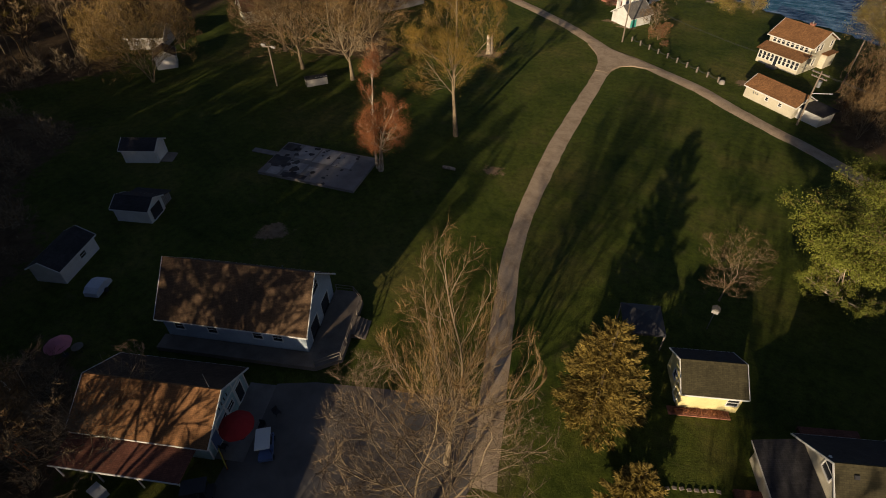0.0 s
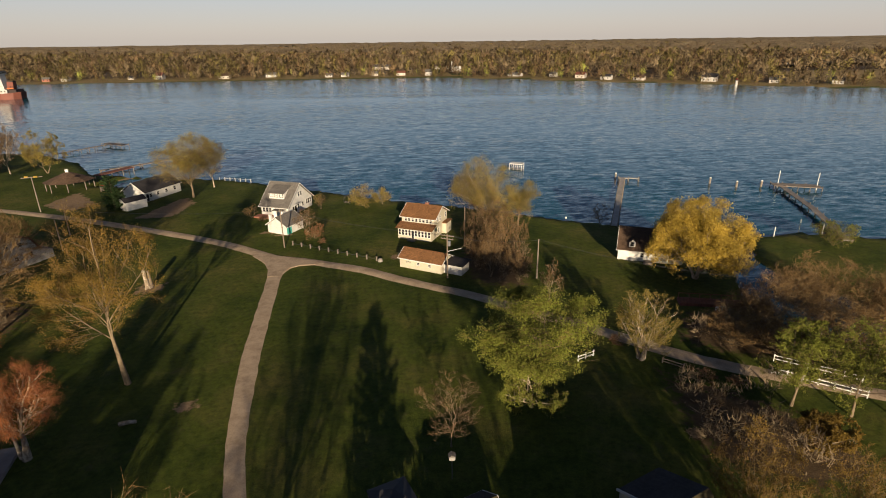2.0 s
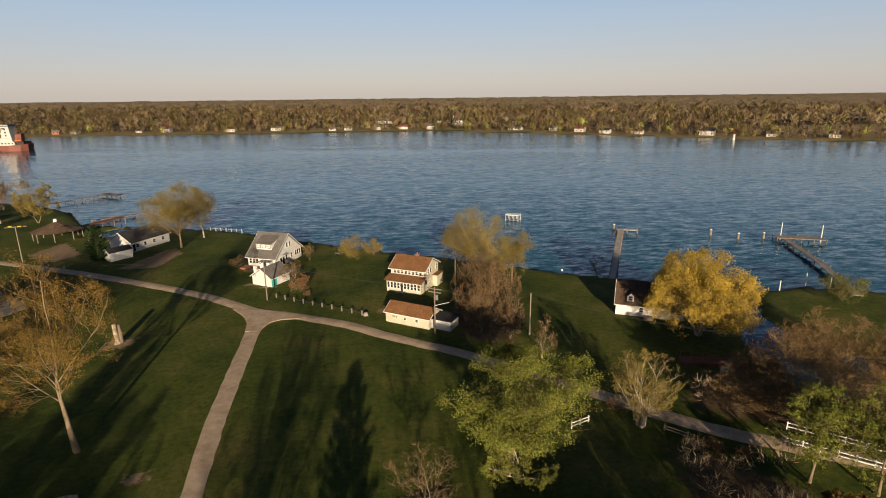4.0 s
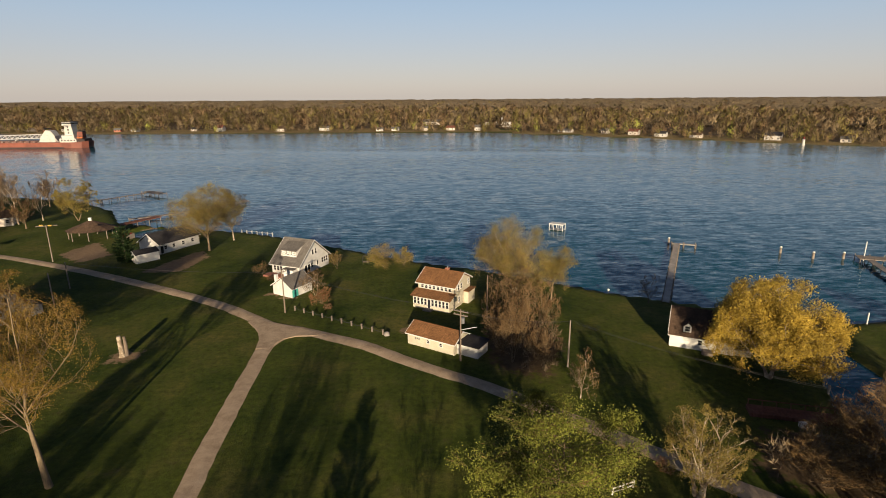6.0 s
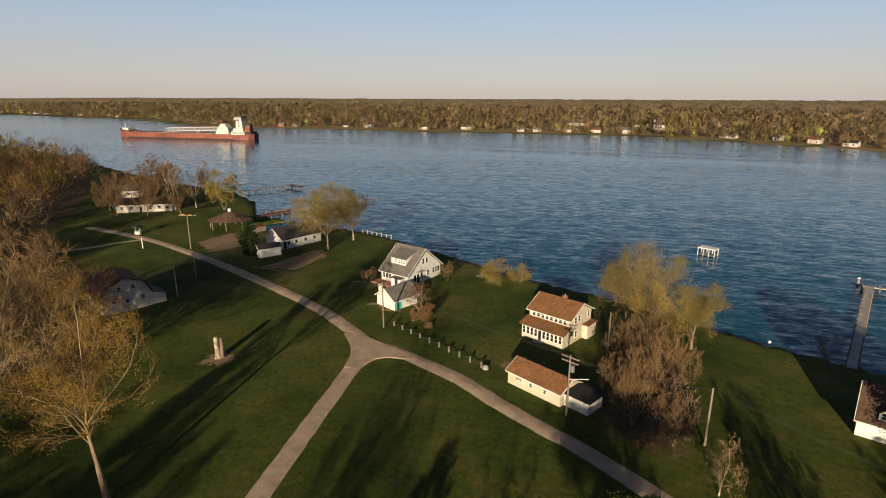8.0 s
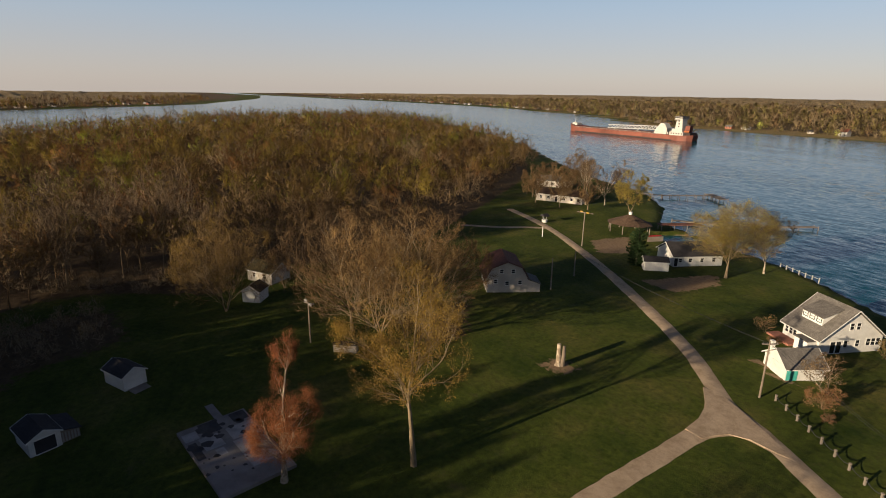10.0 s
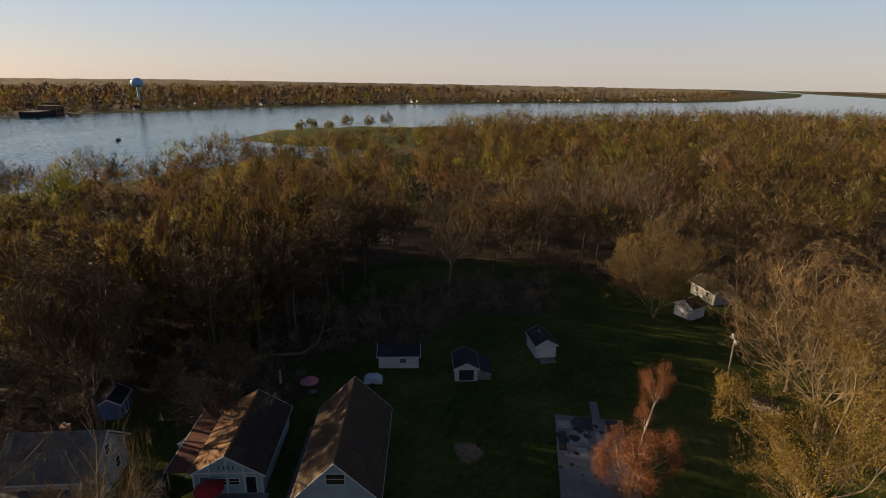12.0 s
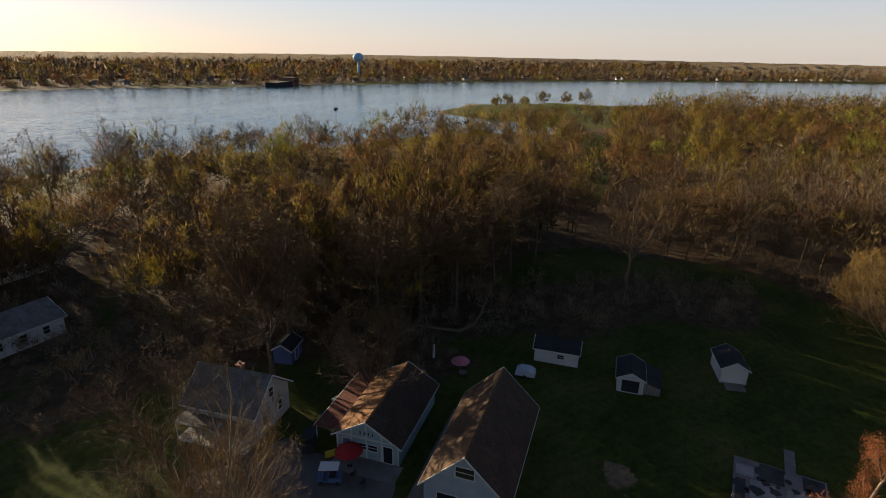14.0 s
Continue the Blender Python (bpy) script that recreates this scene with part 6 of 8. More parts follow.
for x, y, h, w, s in ((49.5, 56.5, 11, 12, 95), (56.5, 57, 12.5, 13, 96), (41.5, 55, 6.5, 9, 97), (60, 49, 12, 12, 98), (65, 55, 11, 12, 99), (53, 50, 9, 11, 113), (46, 50, 7, 9, 114), (58, 64, 8, 9, 115), (47, 60, 6, 8, 116)):
    tree("tree", "brown bare tree on the canal bank", (x, y), h, w, 0.07, 170, 9, 0.16, 6, 0.035, bark_m=M_BARK, twig_m=M_TWIG_WARM, seed=s, stems=5, shape="vase", group="bare trees on the canal bank", tuft=1.0)
tree("willow", "low yellow-green willow on the spit", (84.5, 89.5), 6.0, 9.0, 0.05, 60, 8, 0.2, 5, 0.04, 2, 0.16, bark_m=M_BARK, twig_m=M_TWIG, bud_m=M_LEAF, seed=89, stems=3)
tree("tree", "slim white-barked tree by the river cottage", (-138.8, 177.7), 21.0, 8.0, 0.3, 80, 8, 0.24, 5, 0.05, bark_m=M_BARK_PALE, twig_m=M_BARK_TWIG, seed=101, tuft=0.8)
tree("tree", "olive-budded tree behind the pavilion", (-122.8, 183.4), 15.8, 13.0, 0.14, 90, 8, 0.26, 5, 0.05, 6, 0.19, bark_m=M_BARK, twig_m=M_TWIG, bud_m=M_BUD_OLIVE, seed=102, stems=2, tuft=0.85)
tree("tree", "bare tree behind the pavilion", (-135, 183.7), 17, 9.5, 0.2, 90, 8, 0.22, 5, 0.05, bark_m=M_BARK_PALE, twig_m=M_TWIG, seed=103, tuft=0.85)
for x, y, h, w, s in ((-158, 196, 16, 13, 104), (-170, 210, 15, 12, 105), (-186, 218, 16, 13, 106), (-166, 182, 15, 11, 107), (-150, 208, 15, 12, 108), (-140, 166, 12, 9, 109), (-151, 164, 13, 9, 110), (-160, 170, 14, 10, 111), (-132, 172, 11, 8, 112), (-146, 176, 13, 10, 191), (-154, 180, 14, 11, 192), (-161, 190, 14, 11, 193)):
    tree("tree", "bare tree beside the river cottage", (x, y), h, w, 0.15, 120, 8, 0.24, 5, 0.07, bark_m=M_BARK, twig_m=M_TWIG, seed=s, group="bare trees by the river cottage", tuft=0.85)
# tall bare trees and shrubs along the south channel
for i, (x, y, h, w) in enumerate(((-30, -112, 22, 15), (-44, -126, 23, 16), (-14, -106, 21, 14), (-60, -130, 24, 17), (-80, -138, 22, 15), (-98, -146, 19, 14), (-112, -148, 17, 12), (-140, -146, 18, 13), (2, -98, 20, 14), (-22, -94, 19, 13), (-50, -108, 20, 14), (14, -88, 19, 13), (-36, -140, 20, 15), (-70, -150, 18, 14), (-8, -124, 19, 15), (20, -112, 18, 14), (-120, -156, 15, 12))):
    tree("tree", "tall dark bare tree against the water", (x, y), h, w, 0.22, 150, 7, 0.42, 3, 0.05, bark_m=M_BARK_DARK, twig_m=M_TWIG, seed=120 + i, shape="vase" if i % 2 else "round", group="bare trees along the south channel", tuft=0.8)
# unseen trees added south of the cream house to dapple its roof and lawn
for x, y, h, w, s in ((10.0, -18.0, 16, 12, 161), (18.5, -15.0, 15, 10, 162), (6.2, -12.0, 18.5, 8, 163), (2.0, -20.0, 9.2, 10, 164), (-3.0, -22.0, 8.6, 7, 165)):
    tree("tree", "unseen bare tree that shades the cream house and lawn", (x, y), h, w, 0.2, 90, 9, 0.32, 5, 0.055, bark_m=M_BARK, twig_m=M_TWIG, seed=s, group="bare trees behind the cream house")
for x, y, h, w, s in ((-109, 47.5, 13, 9, 171), (-117, 49, 15, 10, 172), (-104.5, 57, 12, 9, 173), (-112, 62, 15, 10, 174)):
    tree("tree", "bare tree around the cottage at the wood edge", (x, y), h, w, 0.12, 80, 8, 0.2, 5, 0.045, bark_m=M_BARK_DARK, twig_m=M_TWIG, seed=s, stems=2, group="bare trees by the woodland cottage")

# ---------------------------------------------------------------- things on the lawns
def upright(pts, sides=8):
    """One connected tube through points with their radii, capped at both ends."""
    bm = bmesh.new()
    p = [Vector(q) for q, r in pts]
    rings = []
    ref = (p[-1] - p[0]).normalized().orthogonal().normalized()
    for i, (q, r) in enumerate(pts):
        d = (p[min(i + 1, len(p) - 1)] - p[max(i - 1, 0)]).normalized()
        a = (ref - d * ref.dot(d)).normalized()
        c = d.cross(a)
        rings.append([bm.verts.new(p[i] + (a * math.cos(t) + c * math.sin(t)) * r) for t in (2 * math.pi * k / sides for k in range(sides))])
    for u, w in zip(rings, rings[1:]):
        for k in range(sides):
            bm.faces.new((u[k], u[(k + 1) % sides], w[(k + 1) % sides], w[k]))
    bm.faces.new(rings[0][::-1])
    bm.faces.new(rings[-1])
    return bm


st = thing("tree_stump", "tall split tree stump bleached by weather", "stump", pose(-50.4, 84.0, 0))
part("trunk", upright([((0, 0, -0.1), 0.62), ((-0.05, 0.1, 0.35), 0.42), ((-0.2, 0.2, 1.8), 0.36), ((-0.3, 0.25, 3.4), 0.31)], 10), M_BARK_PALE, st)
part("trunk", upright([((0.35, 0.45, -0.1), 0.5), ((0.4, 0.5, 0.35), 0.34), ((0.25, 0.75, 1.8), 0.3), ((0.15, 0.85, 3.1), 0.2)], 10), M_POLE, st)

fence = thing("chain_fence", "low fence of pale posts joined by hanging chains", "fence", pose(0, 0, 0))
A, B, N = Vector((-28.0, 103.1, 0)), Vector((-9.8, 92.1, 0)), 10
for i in range(N):
    p = A + (B - A) * i / (N - 1)
    bm = boxed(-0.10, 0.10, -0.10, 0.10, -0.1, 0.85)
    box(bm, -0.13, 0.13, -0.13, 0.13, 0.85, 0.93)
    ob = part("post", bm, M_TIMBER, fence)
    ob.matrix_basis = pose(p.x, p.y, 0, 0, 0, -31)
    if i < N - 1:
        q = A + (B - A) * (i + 1) / (N - 1)
        for z, sag in ((0.75, 0.35),):
            pts = [p.lerp(q, t / 6) + Vector((0, 0, z - sag * 4 * (t / 6) * (1 - t / 6))) for t in range(7)]
            part("chain", upright([(a, 0.045) for a in pts], 5), M_BLACK, fence)
bl = thing("boulder", "pale rounded boulder at the end of the fence", "stone", pose(-9.1, 91.8, 0))
bm = bmesh.new()
dome(bm, (0, 0, 0.15), 0.55, 0.45, 0.55, 5, 9, -0.5)
for v in bm.verts:
    v.co += Vector((noise.noise(v.co * 2.1), noise.noise(v.co * 2.3 + Vector((5, 0, 0))), 0)) * 0.15
part("stone", bm, M_STONE, bl, smooth=True)


def pole(x, y, h, arms, label, name="utility_pole", mat=None, lean=0.0, heads=0, head_m=None):
    top = thing(name, label, "pole", pose(x, y, 0))
    part("shaft", upright([((0, 0, -0.2), 0.15), ((lean, 0, h), 0.10)]), mat or M_POLE, top)
    for i, (z, w, a) in enumerate(arms):
        ar = part("crossarm", boxed(-w / 2, w / 2, -0.06, 0.06, -0.07, 0.07), M_TIMBER, top)
        ar.matrix_basis = pose(lean * z / h, 0.12, z, 0, 0, a)
        for s in (-0.45, -0.2, 0.2, 0.45):
            ins = part("insulator", tubes([((s * w, 0, 0.06), (s * w, 0, 0.22), 0.045, 0.03)], 6), M_STEEL, ar)
    for k in range(heads):
        s = (-1) ** k * (0.9 + 0.45 * (k // 2))
        bm = bmesh.new()
        dome(bm, (s, 0, h - 0.05), 0.28, 0.24, 0.22, 4, 8)
        part("lamp_head", bm, head_m or M_LAMP, top)
    return top


pole(-29.6, 102.0, 8.6, [(8.1, 2.2, 60)], "wooden utility pole with one crossarm by the lane")
t2 = pole(3.4, 82.4, 8.6, [(8.2, 2.6, -30), (7.6, 2.4, -30)], "wooden utility pole with crossarms and transformer")
part("transformer", tubes([((0.35, 0, 6.3), (0.35, 0, 7.2), 0.28, 0.28)], 10), M_STEEL, t2)
part("brace", tubes([((0, 0, 5.2), (2.4, -1.2, 6.2), 0.05, 0.05)], 5), M_WHITEP, t2)
pole(19.6, 80.4, 7.6, [], "bare pale utility pole on the lawn", mat=M_TIMBER)
pole(8.6, 98.6, 8.6, [], "bare wooden pole among the thicket")
pole(-98.2, 136.0, 9.4, [(9.2, 4.6, 20)], "tall pole with a row of yellow floodlights", "floodlight_pole", M_TIMBER, 0.1, 4, M_LAMP)
pole(-80.4, 116.0, 5.9, [], "short grey pole beside the lane", mat=M_TIMBER)
pole(-76.4, 105.5, 7.0, [], "grey pole beside the barn", mat=M_TIMBER)
pole(-76.7, 53.6, 7.1, [(6.9, 2.2, 30)], "pole with white floodlights on the shaded lawn", "floodlight_pole", M_POLE, 0, 4, M_BOX)
pole(-111, 133, 3.0, [], "short white marker post", "marker_post", M_WHITEP)


def wire(name, a, b, sag, parent=None, r=0.016):
    a, b = Vector(a), Vector(b)
    pts = [a.lerp(b, t / 10) - Vector((0, 0, sag * 4 * (t / 10) * (1 - t / 10))) for t in range(11)]
    return part(name, upright([(p, r) for p in pts], 4), M_BLACK, parent)


for k, (a, b) in enumerate((((-29.6, 102, 8.2), (3.4, 82.4, 8.3)), ((3.4, 82.4, 8.2), (19.6, 80.4, 7.4)), ((19.6, 80.4, 7.4), (44, 60, 8.0)), ((-29.6, 102, 8.1), (-80.4, 116, 5.8)), ((3.4, 82.4, 7.5), (1, 104.4, 4.4)))):
    w = thing("power_line", "thin black power line between poles", "cable", pose(0, 0, 0), "power lines")
    wire("cable", a, b, 0.7, w)
    wire("cable", (a[0] + 0.5, a[1] + 0.3, a[2]), (b[0] + 0.5, b[1] + 0.3, b[2]), 0.8, w)

# concrete slab with worn patches
sl = thing("concrete_slab", "old concrete floor slab with dark stains and tile patches", "slab", pose(-53.5, 37.2, 0, 0, 0, 11))
part("base", boxed(-7.3, 7.3, -4.1, 4.1, -0.3, 0.36), M_CONC, sl)
rs = random.Random(5)
for x0, x1, y0, y1, m in ((-7.2, -4.6, -1.8, 0.4, M_CONC_DARK), (-7.1, -5.0, 2.0, 3.9, M_CONC_DARK), (-4.3, -1.6, 0.6, 3.9, M_TILE), (-1.3, 1.6, 0.4, 3.8, M_TILE), (1.8, 4.6, 0.4, 3.6, M_TILE), (-4.2, -1.4, -2.6, -0.4, M_TILE), (-6.2, -4.4, -3.9, -2.3, M_TILE), (-1.0, 0.4, -1.8, -0.8, M_TILE), (0.8, 7.1, -4.0, -0.2, M_CONC), (-3.9, -0.2, -3.9, -3.0, M_CONC_DARK)):
    part("panel", boxed(x0, x1, y0, y1, 0.36, 0.372 if m is not M_TILE else 0.38), m, sl)
for i in range(46):
    x, y = rs.uniform(-7, 5), rs.uniform(-3.9, 3.8)
    s = rs.uniform(0.12, 0.45) * (1.6 if x < -2 else 0.8)
    bm = bmesh.new()
    vs = [bm.verts.new((x + math.cos(a) * s * rs.uniform(0.6, 1.3), y + math.sin(a) * s * rs.uniform(0.5, 1.2), 0.392)) for a in (i2 * math.pi / 4 for i2 in range(8))]
    f = bm.faces.new(vs)
    bmesh.ops.extrude_face_region(bm, geom=[f])
    bmesh.ops.translate(bm, verts=vs, vec=(0, 0, -0.01))
    part("stain", bm, M_CONC_DARK if rs.random() < 0.75 else M_BLACK, sl)
part("path", boxed(-11.5, -7.32, 0.6, 1.6, -0.2, 0.06), M_CONC, sl, "narrow concrete path")

# loose things
def parasol(name, label, x, y, h, r, mat, tilt=0):
    top = thing(name, label, "umbrella", pose(x, y, 0, tilt, 0, 0))
    part("pole", upright([((0, 0, 0), 0.03), ((0, 0, h), 0.025)]), M_STEEL, top)
    bm = bmesh.new()
    ring = [bm.verts.new((r * math.cos(a), r * math.sin(a), h - 0.55 - (0.08 if i % 2 else 0))) for i, a in enumerate(2 * math.pi * k / 16 for k in range(16))]
    mid = [bm.verts.new((r * 0.5 * math.cos(a), r * 0.5 * math.sin(a), h - 0.16)) for a in (2 * math.pi * k / 16 for k in range(16))]
    ap = bm.verts.new((0, 0, h + 0.02))
    for i in range(16):
        j = (i + 1) % 16
        bm.faces.new((ring[i], ring[j], mid[j], mid[i]))
        bm.faces.new((mid[i], mid[j], ap))
    ob = part("canopy", bm, mat, top)
    ob.modifiers.new("thick", "SOLIDIFY").thickness = 0.03
    part("base", tubes([((0, 0, 0), (0, 0, 0.1), 0.3, 0.28)], 10), M_BLACK, top)
    return top


parasol("parasol", "open red canvas parasol on the patio", -32.5, 1.9, 2.5, 1.45, M_RED)
parasol("parasol", "faded pink parasol on the shaded lawn", -53.8, -0.4, 2.2, 1.25, M_PINK)
tb = thing("patio_table", "round dark patio table under the pink parasol", "table", pose(-53.0, 0.6, 0))
part("tabletop", tubes([((0, 0, 0.70), (0, 0, 0.74), 0.55, 0.55)], 14), M_TIMBER, tb)
for a in range(4):
    x, y = 0.4 * math.cos(a * 1.57), 0.4 * math.sin(a * 1.57)
    part("leg", tubes([((x, y, 0), (x * 0.8, y * 0.8, 0.7), 0.03, 0.03)], 5), M_BLACK, tb)
for x, y, a in ((-31.6, 3.4, 20), (-33.0, 0.4, 200), (-31.4, 5.0, 80)):
    c = thing("patio_chair", "dark metal patio chair by the clubhouse", "chair", pose(x, y, 0.05, 0, 0, a), "patio chairs")
    part("seat", boxed(-0.25, 0.25, -0.25, 0.25, 0.42, 0.46), M_BLACK, c)
    part("backrest", boxed(-0.25, 0.25, 0.21, 0.26, 0.46, 0.92), M_BLACK, c)
    for sx in (-0.22, 0.22):
        for sy in (-0.22, 0.22):
            part("leg", tubes([((sx, sy, 0), (sx, sy, 0.43), 0.018, 0.018)], 5), M_BLACK, c)
bn = thing("banner_stand", "yellow and red banner panels beside the patio", "banner", pose(-32.2, -0.4, 0.05, 0, 0, -25))
part("panel", boxed(-0.8, 0.8, -0.03, 0.03, 0.1, 0.95), M_LIME, bn)
part("panel", boxed(-0.85, 0.85, -0.05, 0.05, -0.05, 0.1), M_RED, bn)


def golf_cart(x, y, a, label, roof_m, body_m):
    g = thing("golf_cart", label, "golf cart", pose(x, y, 0.05, 0, 0, a))
    bm = extruded([(-1.15, 0.28), (1.15, 0.28), (1.2, 0.75), (0.65, 0.8), (0.55, 0.45), (0.1, 0.45), (0.05, 0.8), (-0.75, 0.85), (-1.15, 0.7)], "y", -0.55, 0.55)
    part("body", bm, body_m, g)
    part("seat", boxed(-0.55, 0.0, -0.5, 0.5, 0.8, 0.95), M_BLACK, g)
    part("backrest", boxed(-0.65, -0.55, -0.5, 0.5, 0.9, 1.35), M_BLACK, g)
    part("roof", boxed(-0.95, 0.95, -0.6, 0.6, 1.82, 1.9), roof_m, g, "flat white canopy")
    for sx in (-0.85, 0.8):
        for sy in (-0.52, 0.52):
            part("post", tubes([((sx, sy, 0.75), (sx * 0.95, sy, 1.83), 0.025, 0.025)], 5), M_BLACK, g)
            part("wheel", tubes([((sx, sy - 0.1, 0.22), (sx, sy + 0.1, 0.22), 0.22, 0.22)], 12), M_BLACK, g)
    return g


golf_cart(-29.8, 2.1, -50, "golf cart with a flat white canopy on the asphalt", M_WHITEP, M_BLUEP)
golf_cart(-31.6, -3.4, 40, "dark golf cart parked beside the clubhouse", M_BLACK, M_BLACK)
bo = thing("covered_trailer", "small trailer under a pale grey tarp", "trailer", pose(-58.7, 6.7, 0, 0, 0, 112))
bm = extruded([(-1.3, 0.35), (1.3, 0.35), (1.2, 0.85), (0.5, 1.25), (-0.7, 1.2), (-1.25, 0.85)], "y", -0.8, 0.8)
part("tarp", bm, M_TARP, bo)
for s in (-0.85, 0.85):
    part("wheel", tubes([((0, s - 0.08, 0.28), (0, s + 0.08, 0.28), 0.28, 0.28)], 12), M_BLACK, bo)
ps = thing("arched_playset", "orange-brown arched wooden play frame", "play frame", pose(-47.0, -8.9, 0, 0, 0, 20))
for y in (-0.5, 0.5):
    pts = [(1.5 * math.cos(math.pi * t / 8), y, 0.1 + 2.3 * math.sin(math.pi * t / 8)) for t in range(9)]
    part("arch", tubes([(a, b, 0.06, 0.06) for a, b in zip(pts, pts[1:])], 6), M_ORANGEP, ps)
for t in range(1, 8):
    p = (1.5 * math.cos(math.pi * t / 8), 0.1 + 2.3 * math.sin(math.pi * t / 8))
    part("rung", tubes([((p[0], -0.5, p[1]), (p[0], 0.5, p[1]), 0.03, 0.03)], 5), M_ORANGEP, ps)
for x in (-0.5, 0, 0.5):
    part("slat", boxed(x - 0.05, x + 0.05, 0.5, 0.56, 0.1, 2.1), M_ORANGEP, ps)
wp = thing("marker_post", "slender white post on the shaded lawn", "post", pose(-54.2, -5.4, 0))
part("shaft", boxed(-0.15, 0.15, -0.1, 0.1, -0.1, 2.0), M_WHITEP, wp)
db = thing("storage_bin", "small pale bin beside the clubhouse", "bin", pose(-38.6, -7.2, 0))
part("body", boxed(-0.6, 0.6, -0.4, 0.4, 0, 0.7), M_TARP, db)
part("lid", boxed(-0.65, 0.65, -0.45, 0.45, 0.7, 0.8), M_WHITEP, db)
bs = thing("low_shed", "low white storage shed with a notched top", "shed", pose(-71.0, 57.6, 0, 0, 0, 52))
part("body", boxed(-1.85, 1.85, -0.7, 0.7, -0.1, 1.25), M_STUCCO, bs)
part("lid", extruded([(-0.8, 1.25), (0.8, 1.25), (0.8, 1.33), (-0.8, 1.5)], "x", -1.95, 1.95), M_R_DARK, bs)
for i in range(5):
    part("crenel", boxed(-0.2 + i * 0.45, 0.0 + i * 0.45, -0.72, -0.6, 1.25, 1.5), M_WHITEP, bs)
lg = thing("log", "grey weathered log lying on the lawn", "log", pose(-37.3, 45.6, 0.12, 0, 0, 10))
part("trunk", upright([((-0.9, 0, 0.1), 0.26), ((0, 0.06, 0.12), 0.25), ((0.9, 0, 0.1), 0.2)], 9), M_BARK_PALE, lg)
bp = thing("brush_pile", "low pile of cut branches on the lawn", "brush", pose(26.7, 37.5, 0))
bm = bmesh.new()
for i in range(60):
    a, r = rs.uniform(0, 6.28), rs.uniform(0, 0.8)
    x, y, z = r * math.cos(a), r * math.sin(a), rs.uniform(0.02, 0.4) * (1 - r)
    d = rs.uniform(0, 3.14)
    tube(bm, (x - math.cos(d) * 0.6, y - math.sin(d) * 0.6, max(z + rs.uniform(-0.1, 0.15), 0.01)), (x + math.cos(d) * 0.6, y + math.sin(d) * 0.6, max(z + rs.uniform(-0.1, 0.2), 0.01)), 0.04, 0.025, 4)
part("branches", bm, M_BARK, bp)
bx = thing("bird_box", "white bird box on a tall thin post", "bird box", pose(-0.8, 33.6, 0))
part("post", upright([((0, 0, -0.1), 0.05), ((0.0, 0, 2.5), 0.04)]), M_TIMBER, bx)
part("box", boxed(-0.3, 0.3, -0.25, 0.25, 2.5, 2.95), M_BOX, bx)
part("roof", extruded([(-0.38, 2.95), (0.38, 2.95), (0, 3.2)], "y", -0.33, 0.33), M_R_GREY, bx)

tn = thing("gazebo", "square gazebo with a grey canvas roof", "gazebo", pose(-6.6, 29.6, 0, 0, 0, 22))
bm = bmesh.new()
ring = [bm.verts.new((x, y, 2.25)) for x, y in ((-1.9, -1.9), (1.9, -1.9), (1.9, 1.9), (-1.9, 1.9))]
low = [bm.verts.new((v.co.x, v.co.y, 2.0)) for v in ring]
ap = bm.verts.new((0, 0, 3.2))
for i in range(4):
    bm.faces.new((ring[i], ring[(i + 1) % 4], ap))
    bm.faces.new((low[i], low[(i + 1) % 4], ring[(i + 1) % 4], ring[i]))
part("canopy", bm, M_CANVAS, tn)
for x in (-1.8, 1.8):
    for y in (-1.8, 1.8):
        part("post", boxed(x - 0.05, x + 0.05, y - 0.05, y + 0.05, -0.1, 2.1), M_TIMBER, tn)
hp = thing("garden_arbor", "small dark garden arbor near the water", "arbor", pose(-18.7, 133.6, 0, 0, 0, -20))
pts = [(0.8 * math.cos(math.pi * t / 8), 0, 1.2 + 1.0 * math.sin(math.pi * t / 8)) for t in range(9)]
for y in (-0.4, 0.4):
    part("arch", tubes([((0.8, y, 0), (0.8, y, 1.2), 0.05, 0.05)] + [((a[0], y, a[2]), (b[0], y, b[2]), 0.05, 0.05) for a, b in zip(pts, pts[1:])] + [((-0.8, y, 1.2), (-0.8, y, 0), 0.05, 0.05)], 5), M_BLACK, hp)
part("bench", boxed(-0.75, 0.75, -0.4, 0.4, 0.4, 0.46), M_TIMBER, hp)
gb = thing("garden_globe", "small white globe lamp at the water's edge", "lamp", pose(34.6, 112.0, 0))
part("post", upright([((0, 0, -0.1), 0.06), ((0, 0, 0.6), 0.05)]), M_BLACK, gb)
bm = bmesh.new()
dome(bm, (0, 0, 0.8), 0.26, 0.26, 0.26, 6, 12)
part("globe", bm, M_WHITEP, gb, smooth=True)
wl_ = thing("wishing_well", "little white wishing well with a dark roof", "well", pose(-124.6, 145.6, 0))
part("wall", tubes([((0, 0, -0.1), (0, 0, 0.9), 0.9, 0.9)], 12), M_WHITEP, wl_)
part("roof", extruded([(-1.3, 2.0), (1.3, 2.0), (0, 2.8)], "y", -1.1, 1.1), M_R_DARK, wl_)
for x in (-0.8, 0.8):
    part("post", boxed(x - 0.06, x + 0.06, -0.06, 0.06, 0.8, 2.05), M_WHITEP, wl_)


